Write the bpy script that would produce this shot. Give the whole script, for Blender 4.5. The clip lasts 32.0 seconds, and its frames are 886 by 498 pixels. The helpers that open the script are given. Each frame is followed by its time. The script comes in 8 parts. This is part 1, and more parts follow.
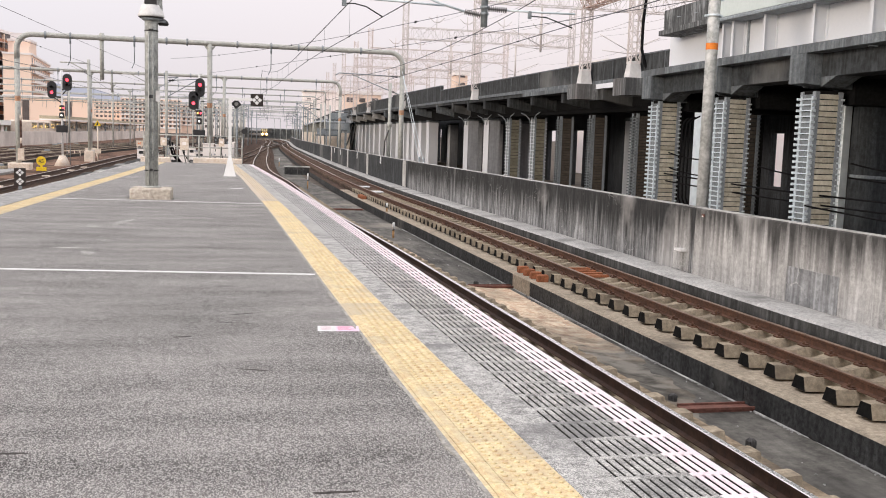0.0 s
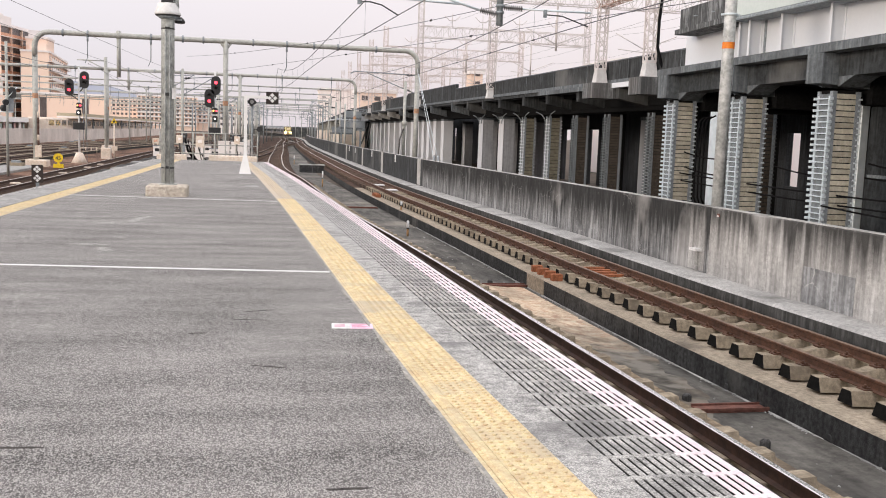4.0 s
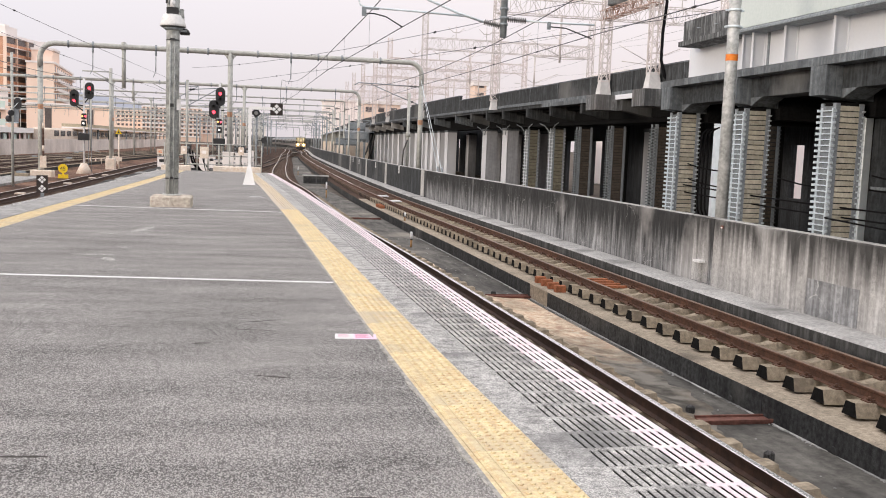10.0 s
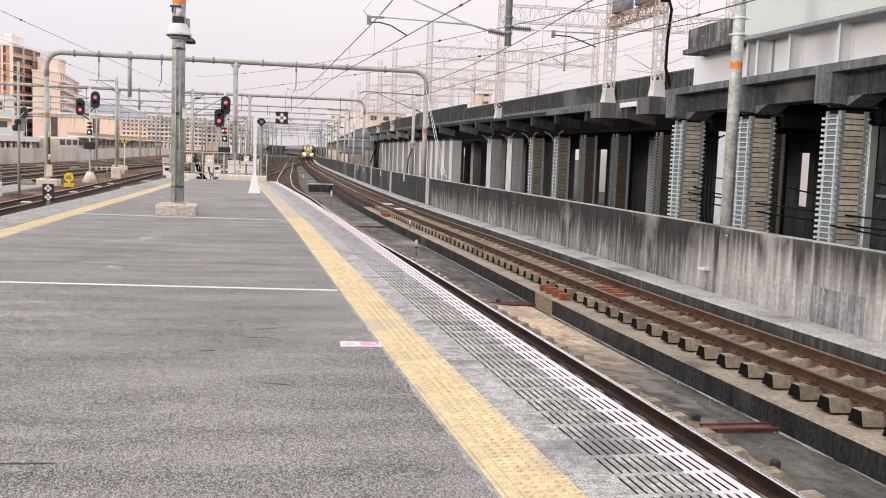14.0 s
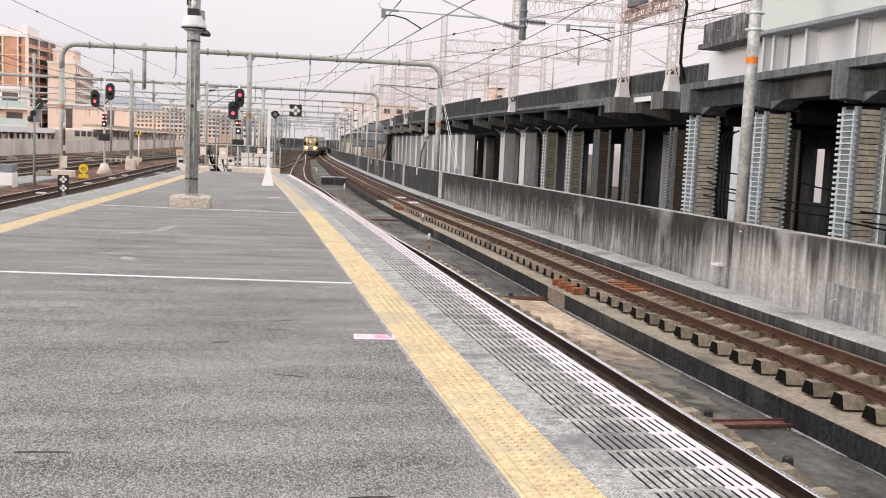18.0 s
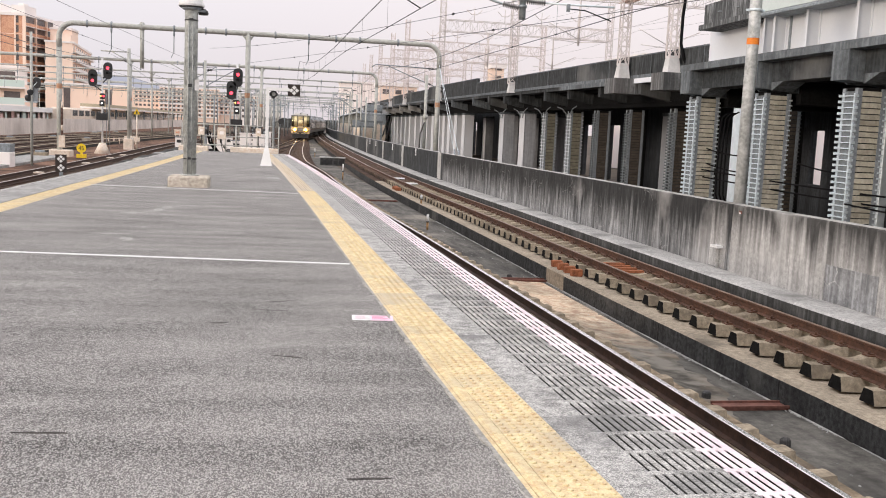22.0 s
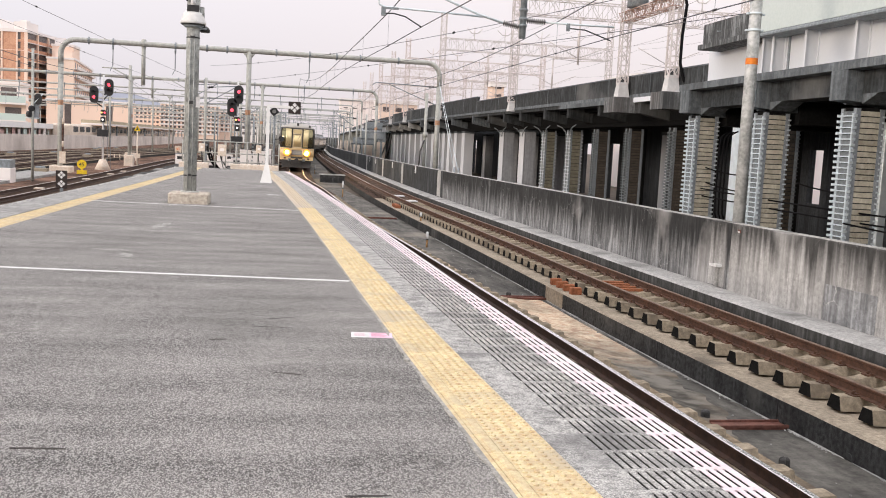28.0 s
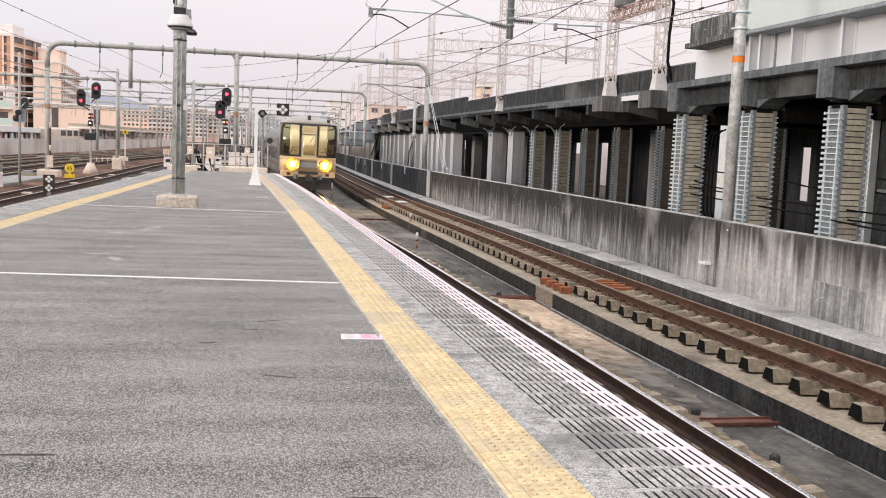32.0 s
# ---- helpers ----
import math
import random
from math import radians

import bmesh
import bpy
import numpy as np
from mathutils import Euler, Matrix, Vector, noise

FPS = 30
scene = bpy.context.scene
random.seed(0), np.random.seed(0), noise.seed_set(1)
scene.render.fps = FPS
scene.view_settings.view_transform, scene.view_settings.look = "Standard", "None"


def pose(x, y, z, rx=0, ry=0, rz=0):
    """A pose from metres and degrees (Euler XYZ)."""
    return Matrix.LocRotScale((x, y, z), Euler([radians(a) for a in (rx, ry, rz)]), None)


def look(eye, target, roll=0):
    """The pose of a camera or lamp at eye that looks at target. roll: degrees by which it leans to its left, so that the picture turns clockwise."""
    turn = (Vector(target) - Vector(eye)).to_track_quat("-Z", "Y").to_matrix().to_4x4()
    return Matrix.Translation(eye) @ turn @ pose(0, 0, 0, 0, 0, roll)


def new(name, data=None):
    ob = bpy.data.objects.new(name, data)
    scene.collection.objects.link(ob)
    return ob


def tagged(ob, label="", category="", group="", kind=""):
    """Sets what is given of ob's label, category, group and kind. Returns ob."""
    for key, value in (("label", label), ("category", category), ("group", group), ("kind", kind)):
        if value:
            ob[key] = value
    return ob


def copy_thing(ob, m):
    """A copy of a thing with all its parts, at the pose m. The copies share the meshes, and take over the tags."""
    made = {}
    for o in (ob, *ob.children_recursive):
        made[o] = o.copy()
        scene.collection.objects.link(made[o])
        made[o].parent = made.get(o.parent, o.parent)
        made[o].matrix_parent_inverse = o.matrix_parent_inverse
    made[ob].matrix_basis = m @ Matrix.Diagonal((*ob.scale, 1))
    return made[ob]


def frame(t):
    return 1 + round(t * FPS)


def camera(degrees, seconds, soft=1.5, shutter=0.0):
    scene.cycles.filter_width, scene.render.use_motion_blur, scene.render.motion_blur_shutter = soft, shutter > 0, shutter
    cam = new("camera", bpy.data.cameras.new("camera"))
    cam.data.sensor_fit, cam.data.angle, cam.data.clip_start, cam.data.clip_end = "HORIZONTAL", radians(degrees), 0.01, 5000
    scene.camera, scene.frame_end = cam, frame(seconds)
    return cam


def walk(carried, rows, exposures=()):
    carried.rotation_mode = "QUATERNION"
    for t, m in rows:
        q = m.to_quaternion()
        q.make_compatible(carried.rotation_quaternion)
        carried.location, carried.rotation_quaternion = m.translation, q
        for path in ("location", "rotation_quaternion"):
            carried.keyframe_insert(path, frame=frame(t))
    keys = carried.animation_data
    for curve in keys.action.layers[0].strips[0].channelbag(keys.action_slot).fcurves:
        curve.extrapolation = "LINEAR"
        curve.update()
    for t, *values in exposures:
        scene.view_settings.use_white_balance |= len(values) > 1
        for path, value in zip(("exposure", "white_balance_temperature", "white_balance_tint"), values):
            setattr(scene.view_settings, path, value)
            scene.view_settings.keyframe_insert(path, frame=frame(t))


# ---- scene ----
cam = camera(49.52, 32.0, soft=1.0)
EYE = Vector((0.0, 0.0, 1.6))
# seconds, tilt down, lean, turn to the right of +y (degrees), and the small sway of the eye (metres)
CAM_ROWS = [
    (0, 6.66, 1.85, 12.60, -0.001, 0.004, 0.002), (0.5, 6.86, 1.87, 12.57, -0.002, 0.004, 0.002), (1, 6.98, 1.88, 12.44, -0.003, 0.002, 0.002),
    (1.5, 7.02, 1.93, 12.30, -0.003, -0.001, 0.001), (2, 7.01, 1.94, 12.18, -0.002, -0.002, 0.000), (2.5, 6.98, 1.91, 12.04, -0.001, -0.002, -0.000),
    (3, 6.93, 1.91, 11.95, -0.000, -0.002, -0.000), (3.5, 6.86, 1.97, 11.85, -0.001, -0.003, 0.000), (5.5, 6.56, 2.25, 11.56, -0.003, -0.005, -0.002),
    (6, 6.54, 2.31, 11.61, -0.003, -0.006, -0.003), (6.5, 6.52, 2.34, 11.65, -0.003, -0.006, -0.003), (7, 6.51, 2.34, 11.70, -0.003, -0.008, -0.003),
    (7.5, 6.46, 2.30, 11.68, -0.005, -0.011, -0.003), (8, 6.41, 2.23, 11.68, -0.006, -0.013, -0.003), (8.5, 6.32, 2.19, 11.68, -0.006, -0.013, -0.004),
    (9, 6.22, 2.17, 11.66, -0.006, -0.014, -0.005), (9.5, 6.13, 2.15, 11.63, -0.006, -0.015, -0.004), (10, 6.11, 2.16, 11.52, -0.006, -0.018, -0.003),
    (10.5, 6.11, 2.18, 11.46, -0.006, -0.023, -0.002), (11, 6.12, 2.12, 11.35, -0.006, -0.026, -0.002), (11.5, 6.05, 2.09, 11.22, -0.006, -0.026, -0.003),
    (12, 5.94, 2.05, 11.12, -0.007, -0.027, -0.003), (12.5, 5.79, 2.02, 11.06, -0.008, -0.027, -0.003), (13, 5.68, 1.99, 11.04, -0.009, -0.027, -0.004),
    (13.5, 5.63, 2.00, 11.10, -0.009, -0.028, -0.005), (14, 5.63, 2.08, 11.21, -0.009, -0.029, -0.007), (14.5, 5.67, 2.16, 11.28, -0.008, -0.031, -0.008),
    (16.5, 5.89, 2.35, 10.92, -0.024, -0.040, -0.012), (17, 5.91, 2.41, 10.74, -0.024, -0.039, -0.012), (17.5, 5.95, 2.39, 10.57, -0.023, -0.037, -0.011),
    (18, 6.03, 2.43, 10.49, -0.023, -0.033, -0.009), (18.5, 6.17, 2.51, 10.46, -0.026, -0.026, -0.009), (19, 6.40, 2.60, 10.47, -0.029, -0.017, -0.009),
    (19.5, 6.58, 2.68, 10.49, -0.028, -0.010, -0.010), (20, 6.74, 2.69, 10.47, -0.025, -0.008, -0.011), (20.5, 6.84, 2.69, 10.52, -0.022, -0.009, -0.010),
    (21, 6.92, 2.62, 10.52, -0.021, -0.010, -0.009), (21.5, 7.02, 2.61, 10.57, -0.019, -0.007, -0.010), (22, 7.16, 2.62, 10.62, -0.017, -0.001, -0.012),
    (22.5, 7.30, 2.57, 10.60, -0.016, 0.001, -0.012), (23, 7.43, 2.53, 10.58, -0.017, -0.001, -0.011), (23.5, 7.49, 2.50, 10.59, -0.019, -0.003, -0.011),
    (24, 7.43, 2.47, 10.61, -0.019, -0.002, -0.012), (24.5, 7.23, 2.48, 10.63, -0.020, -0.005, -0.011), (25, 7.03, 2.49, 10.66, -0.022, -0.011, -0.009),
    (25.5, 6.78, 2.51, 10.66, -0.024, -0.016, -0.006), (27.5, 6.19, 2.81, 10.61, -0.022, -0.020, -0.011), (28, 6.11, 2.88, 10.61, -0.022, -0.020, -0.010),
    (28.5, 6.05, 2.87, 10.61, -0.021, -0.018, -0.009), (29, 6.01, 2.85, 10.61, -0.020, -0.014, -0.008), (29.5, 6.04, 2.78, 10.70, -0.019, -0.007, -0.009),
    (30, 6.06, 2.68, 10.75, -0.016, -0.006, -0.012), (30.5, 6.07, 2.62, 10.83, -0.015, -0.010, -0.013), (31, 6.04, 2.50, 10.95, -0.015, -0.015, -0.012),
    (31.5, 6.04, 2.43, 11.03, -0.015, -0.018, -0.009), (32, 6.06, 2.36, 11.20, -0.014, -0.020, -0.006)
]


def cam_pose(tilt, lean, turn, dx, dy, dz):
    eye = EYE + Vector((dx, dy, dz))
    t, a = radians(tilt), radians(turn)
    way = Vector((math.sin(a) * math.cos(t), math.cos(a) * math.cos(t), -math.sin(t)))
    return look(eye, eye + way, lean)


walk(cam, [(r[0], cam_pose(*r[1:])) for r in CAM_ROWS])

# ---- light: pale evening sky under a thin veil of cloud, low warm sun on the left ----
SUN_EL, SUN_AZ = 9.0, -116.0      # azimuth: degrees to the right of +y, from which the light comes
world = bpy.data.worlds.new("world")
scene.world = world
world.use_nodes = True
wn, wl = world.node_tree.nodes, world.node_tree.links
wn.clear()
w_out = wn.new("ShaderNodeOutputWorld")
w_bg = wn.new("ShaderNodeBackground")
w_sky = wn.new("ShaderNodeTexSky")
w_sky.sky_type, w_sky.sun_disc = "NISHITA", False
w_sky.sun_elevation, w_sky.sun_rotation = radians(SUN_EL), radians(SUN_AZ)
w_sky.air_density, w_sky.dust_density, w_sky.ozone_density = 1.0, 3.0, 1.5
w_veil = wn.new("ShaderNodeMixRGB")
w_veil.inputs[0].default_value = 0.86
w_veil.inputs[2].default_value = (8.6, 8.35, 8.9, 1)
w_tc = wn.new("ShaderNodeTexCoord")
w_sep = wn.new("ShaderNodeSeparateXYZ")
w_ramp = wn.new("ShaderNodeValToRGB")
for pos, c in ((0.0, (8.6, 7.6, 7.8)), (0.10, (8.25, 7.95, 8.4)), (0.22, (8.15, 8.3, 8.75)), (0.30, (8.2, 8.5, 8.95)), (0.6, (13.6, 13.2, 13.7)), (1.0, (21.0, 20.2, 20.6))):
    e = w_ramp.color_ramp.elements.new(pos) if 0 < pos < 1 else w_ramp.color_ramp.elements[int(pos)]
    e.position, e.color = pos, (*c, 1)
wl.new(w_tc.outputs["Generated"], w_sep.inputs[0])
wl.new(w_sep.outputs["Z"], w_ramp.inputs[0])
w_ramp2 = wn.new("ShaderNodeValToRGB")      # the cooler side of the sky, away from the pink glow opposite the sun
for pos, c in ((0.0, (8.0, 7.7, 8.4)), (0.10, (8.0, 8.1, 9.0)), (0.30, (8.5, 8.7, 9.5)), (0.6, (13.6, 13.2, 13.7)), (1.0, (21.0, 20.2, 20.6))):
    e = w_ramp2.color_ramp.elements.new(pos) if 0 < pos < 1 else w_ramp2.color_ramp.elements[int(pos)]
    e.position, e.color = pos, (*c, 1)
w_dot, w_rng, w_mix = wn.new("ShaderNodeVectorMath"), wn.new("ShaderNodeMapRange"), wn.new("ShaderNodeMixRGB")
w_dot.operation, w_dot.inputs[1].default_value = "DOT_PRODUCT", (math.sin(radians(SUN_AZ + 180)), math.cos(radians(SUN_AZ + 180)), 0)
w_rng.inputs["From Min"].default_value, w_rng.inputs["From Max"].default_value = 0.05, 0.75
wl.new(w_tc.outputs["Generated"], w_dot.inputs[0])
wl.new(w_dot.outputs["Value"], w_rng.inputs["Value"])
wl.new(w_sep.outputs["Z"], w_ramp2.inputs[0])
wl.new(w_rng.outputs[0], w_mix.inputs[0])
wl.new(w_ramp2.outputs[0], w_mix.inputs[1])
wl.new(w_ramp.outputs[0], w_mix.inputs[2])
wl.new(w_mix.outputs[0], w_veil.inputs[2])
wl.new(w_sky.outputs[0], w_veil.inputs[1])
wl.new(w_veil.outputs[0], w_bg.inputs[0])
w_bg.inputs[1].default_value = 0.105
wl.new(w_bg.outputs[0], w_out.inputs[0])
sun = new("sun", bpy.data.lights.new("sun", "SUN"))
sun.data.energy, sun.data.angle, sun.data.color = 1.5, radians(12), (1.0, 0.86, 0.73)
sa, se = radians(SUN_AZ), radians(SUN_EL)
sun.matrix_world = look((0, 0, 60), (-math.sin(sa) * math.cos(se), -math.cos(sa) * math.cos(se), 60 - math.sin(se)))
scene.view_settings.exposure = 0.0


# ---- materials ----
def rgb(c):
    return (*c, 1.0) if len(c) == 3 else c


def mat(name, base, alt=None, scale=6.0, rough=0.8, metal=0.0, bump=0.0, fine=60.0, streak=0.0, dirt=None, dirt_at=0.6,
        stretch=(1, 1, 1), marks=None, emit=None, power=0.0, contrast=0.25, speck=0.0, vary=0.0, rich=0.45, cap=None, crust=None, wash=None):
    """Base and alternate colours mixed by a coarse and a fine noise, stains, vertical streaks, bump and per-object variation."""
    m = bpy.data.materials.new(name)
    m.use_nodes = True
    n, l = m.node_tree.nodes, m.node_tree.links
    b = n["Principled BSDF"]
    b.inputs["Roughness"].default_value, b.inputs["Metallic"].default_value = rough, metal
    b.inputs["Specular IOR Level"].default_value = 0.08 if rough > 0.93 else 0.2 if rough > 0.8 else 0.5
    if emit:
        b.inputs["Emission Color"].default_value, b.inputs["Emission Strength"].default_value = rgb(emit), power
    b.inputs["Base Color"].default_value = rgb(base)
    if alt is None:
        return m
    tc, mp, info = n.new("ShaderNodeTexCoord"), n.new("ShaderNodeMapping"), n.new("ShaderNodeObjectInfo")
    mp.inputs["Scale"].default_value = stretch
    add = n.new("ShaderNodeVectorMath")
    mul = n.new("ShaderNodeMath")
    mul.operation, mul.inputs[1].default_value = "MULTIPLY", 37.0
    l.new(info.outputs["Random"], mul.inputs[0])
    l.new(tc.outputs["Object"], add.inputs[0]), l.new(mul.outputs[0], add.inputs[1])
    l.new(add.outputs[0], mp.inputs[0])

    def noi(s, detail=4.0, vec=mp):
        t = n.new("ShaderNodeTexNoise")
        t.inputs["Scale"].default_value, t.inputs["Detail"].default_value = s, detail
        l.new(vec.outputs[0], t.inputs["Vector"])
        return t

    def ramp(src, lo, hi):
        r = n.new("ShaderNodeMapRange")
        r.inputs["From Min"].default_value, r.inputs["From Max"].default_value = lo, hi
        l.new(src, r.inputs["Value"])
        return r.outputs[0]

    def mix(fac, a, c, mode="MIX"):
        x = n.new("ShaderNodeMixRGB")
        x.blend_type = mode
        for s, v in ((x.inputs[0], fac), (x.inputs[1], a), (x.inputs[2], c)):
            if isinstance(v, (tuple, float, int)):
                s.default_value = rgb(v) if isinstance(v, tuple) else v
            else:
                l.new(v, s)
        return x.outputs[0]

    coarse, grain = noi(scale), noi(fine, 2.0)
    col = mix(ramp(coarse.outputs[0], 0.5 - contrast, 0.5 + contrast), base, alt)
    col = mix(0.35 if rich >= 0.25 else 0.08, col, mix(ramp(grain.outputs[0], 0.3, 0.7), (0.22, 0.22, 0.22), (0.78, 0.78, 0.78)), "OVERLAY")
    if rich:
        mid, spots = noi(fine * 0.21, 6.0), noi(fine * 0.55, 3.0)
        col = mix(rich, col, mix(ramp(mid.outputs[0], 0.34, 0.66), (0.20, 0.20, 0.20), (0.76, 0.76, 0.75)), "OVERLAY")
        col = mix(ramp(spots.outputs[0], 0.62, 0.72), col, mix(0.6 * rich, col, tuple(0.15 * c for c in base)))
    if speck:
        v = n.new("ShaderNodeTexVoronoi")
        v.inputs["Scale"].default_value = speck
        l.new(mp.outputs[0], v.inputs["Vector"])
        sp = n.new("ShaderNodeSeparateColor")
        l.new(v.outputs["Color"], sp.inputs[0])
        col = mix(ramp(sp.outputs[0], 0.30, 0.92), mix(0.82, col, (0.022, 0.022, 0.022)), mix(0.66, col, (0.92, 0.90, 0.86)))
    if marks:
        m3 = n.new("ShaderNodeMapping")
        m3.inputs["Scale"].default_value = marks[:3]
        l.new(add.outputs[0], m3.inputs[0])
        s2 = noi(1.0, 6.0, m3)
        col = mix(marks[3], col, mix(ramp(s2.outputs[0], 0.34, 0.66), tuple(0.35 * c for c in base), tuple(min(0.9, 1.45 * c) for c in base)))
    if streak:
        def drip(sc, size, detail, lo, hi, mask_size, mlo, mhi, amount):
            m2, k = n.new("ShaderNodeMapping"), n.new("ShaderNodeMath")
            m2.inputs["Scale"].default_value = sc
            l.new(add.outputs[0], m2.inputs[0])
            k.operation = "MULTIPLY"
            l.new(ramp(noi(size, detail, m2).outputs[0], lo, hi), k.inputs[0])
            l.new(ramp(noi(mask_size, 6.0).outputs[0], mlo, mhi), k.inputs[1])
            k2 = n.new("ShaderNodeMath")
            k2.operation, k2.inputs[1].default_value = "MULTIPLY", amount
            l.new(k.outputs[0], k2.inputs[0])
            return k2.outputs[0]

        col = mix(drip((1, 1, 0.08), 2.6, 6.0, 0.44, 0.56, 0.55, 0.34, 0.50, 0.85 * streak), col, tuple(0.20 * c for c in base))
        col = mix(drip((1, 1, 0.05), 11.0, 7.0, 0.47, 0.58, 1.3, 0.38, 0.56, 0.85 * streak), col, tuple(0.30 * c for c in base))
        col = mix(drip((1, 1, 0.025), 7.5, 6.0, 0.47, 0.56, 0.9, 0.25, 0.45, 0.85 * streak), col, tuple(0.22 * c for c in base))
        col = mix(drip((1, 1, 0.03), 14.0, 5.0, 0.52, 0.60, 1.1, 0.36, 0.55, 0.55 * streak), col, tuple(min(0.8, 1.8 * c) for c in base))
        col = mix(drip((1, 1, 0.22), 5.0, 8.0, 0.54, 0.62, 0.8, 0.46, 0.58, 0.65 * streak), col, tuple(min(0.8, 1.9 * c) for c in base))
    if cap:
        sep, k = n.new("ShaderNodeSeparateXYZ"), n.new("ShaderNodeMath")
        l.new(tc.outputs["Object"], sep.inputs[0])
        m4 = n.new("ShaderNodeMapping")
        m4.inputs["Scale"].default_value = (3.2, 3.2, 0.12)
        l.new(add.outputs[0], m4.inputs[0])
        k.operation, k.inputs[1].default_value = "MULTIPLY_ADD", cap[1]
        l.new(noi(2.2, 9.0, m4).outputs[0], k.inputs[0]), l.new(sep.outputs["Z"], k.inputs[2])
        col = mix(ramp(k.outputs[0], cap[0], cap[0] + 0.75), col, mix(cap[2], col, tuple(0.06 * c for c in base)))
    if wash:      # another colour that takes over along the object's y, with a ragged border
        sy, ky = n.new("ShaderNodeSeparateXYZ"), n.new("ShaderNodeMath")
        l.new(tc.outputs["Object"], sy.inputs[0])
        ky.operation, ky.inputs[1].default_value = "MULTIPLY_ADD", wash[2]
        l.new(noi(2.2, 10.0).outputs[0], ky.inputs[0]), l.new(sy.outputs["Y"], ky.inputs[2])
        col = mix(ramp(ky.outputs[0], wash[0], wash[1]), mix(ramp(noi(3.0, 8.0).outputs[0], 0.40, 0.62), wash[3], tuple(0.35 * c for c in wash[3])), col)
    if crust:     # thin pale lime lines along cracks, in patches
        vo, wob, km, kn = n.new("ShaderNodeTexVoronoi"), n.new("ShaderNodeMixRGB"), n.new("ShaderNodeMath"), n.new("ShaderNodeMath")
        vo.feature, vo.inputs["Scale"].default_value = "DISTANCE_TO_EDGE", crust[0]
        wob.blend_type, wob.inputs[0].default_value = "ADD", 0.35
        l.new(mp.outputs[0], wob.inputs[1]), l.new(noi(4.0, 6.0).outputs["Color"], wob.inputs[2]), l.new(wob.outputs[0], vo.inputs["Vector"])
        km.operation = kn.operation = "MULTIPLY"
        l.new(ramp(vo.outputs["Distance"], crust[1], 0.0), km.inputs[0])
        l.new(ramp(noi(0.7, 5.0).outputs[0], 0.50, 0.62), km.inputs[1])
        l.new(km.outputs[0], kn.inputs[0])
        kn.inputs[1].default_value = crust[2]
        col = mix(kn.outputs[0], col, (0.66, 0.655, 0.64))
    if dirt:
        d1 = noi(scale * 0.37, 7.0)
        col = mix(ramp(d1.outputs[0], dirt_at - 0.09, dirt_at + 0.12), col, dirt)
    if vary:
        r = ramp(info.outputs["Random"], 0, 1)
        col = mix(vary, col, mix(r, tuple(0.55 * c for c in base), tuple(min(1, 1.5 * c) for c in base)))
    l.new(col, b.inputs["Base Color"])
    rr = n.new("ShaderNodeMapRange")
    rr.inputs["To Min"].default_value, rr.inputs["To Max"].default_value = max(0.03, rough - 0.12), min(1.0, rough + 0.12)
    l.new(grain.outputs[0], rr.inputs["Value"]), l.new(rr.outputs[0], b.inputs["Roughness"])
    if bump:
        bp = n.new("ShaderNodeBump")
        bp.inputs["Strength"].default_value, bp.inputs["Distance"].default_value = bump, 0.02
        l.new(grain.outputs[0], bp.inputs["Height"])
        l.new(bp.outputs[0], b.inputs["Normal"])
    return m


M_ASPHALT = mat("asphalt", (0.245, 0.232, 0.225), (0.365, 0.35, 0.34), 0.42, 0.9, bump=0.9, fine=170, dirt=(0.52, 0.50, 0.475), dirt_at=0.66, speck=205, contrast=0.15, marks=(0.6, 2.2, 1.0, 0.42), rich=0.5, stretch=(1, 0.45, 1))
M_CONC = mat("concrete", (0.36, 0.355, 0.34), (0.27, 0.27, 0.265), 1.1, 0.88, bump=0.35, fine=45, dirt=(0.17, 0.165, 0.16), dirt_at=0.62)
M_CONC_EDGE = mat("edge_concrete", (0.52, 0.515, 0.50), (0.35, 0.35, 0.343), 5.0, 0.88, bump=0.6, fine=90, dirt=(0.15, 0.15, 0.15), dirt_at=0.61, vary=0.07, contrast=0.16, marks=(11, 11, 1, 0.42), rich=0.75, speck=150)
M_PINK = mat("pink_paint", (0.84, 0.73, 0.76), (0.76, 0.64, 0.68), 3.0, 0.7, bump=0.2, fine=60, dirt=(0.42, 0.38, 0.38), dirt_at=0.68, vary=0.12)
M_SLOT = mat("slot_black", (0.012, 0.013, 0.0135), (0.022, 0.022, 0.022), 8, 0.9, bump=0.2)
M_SLOT_DUSTY = mat("slot_dust", (0.075, 0.078, 0.076), (0.035, 0.036, 0.036), 20, 0.9, bump=0.3)
M_YELLOW = mat("tactile_yellow", (0.70, 0.565, 0.33), (0.61, 0.49, 0.285), 3.0, 0.62, bump=0.3, fine=90, dirt=(0.50, 0.42, 0.30), dirt_at=0.61, vary=0.08)
M_YELLOW_OLD = mat("tactile_yellow_old", (0.56, 0.45, 0.29), (0.48, 0.385, 0.25), 3.0, 0.32, bump=0.3, fine=90, dirt=(0.36, 0.31, 0.24), dirt_at=0.57, vary=0.12)
M_WHITE = mat("white_paint", (0.78, 0.78, 0.78), (0.66, 0.66, 0.66), 5.0, 0.6, bump=0.1, dirt=(0.45, 0.44, 0.43), dirt_at=0.68)
M_BRIGHT = mat("fresh_white_paint", (0.86, 0.86, 0.85), (0.80, 0.80, 0.79), 3.0, 0.5, bump=0.05, rich=0.1)
M_MORTAR = mat("old_mortar", (0.42, 0.40, 0.37), (0.30, 0.29, 0.27), 6.0, 0.9, bump=0.4)
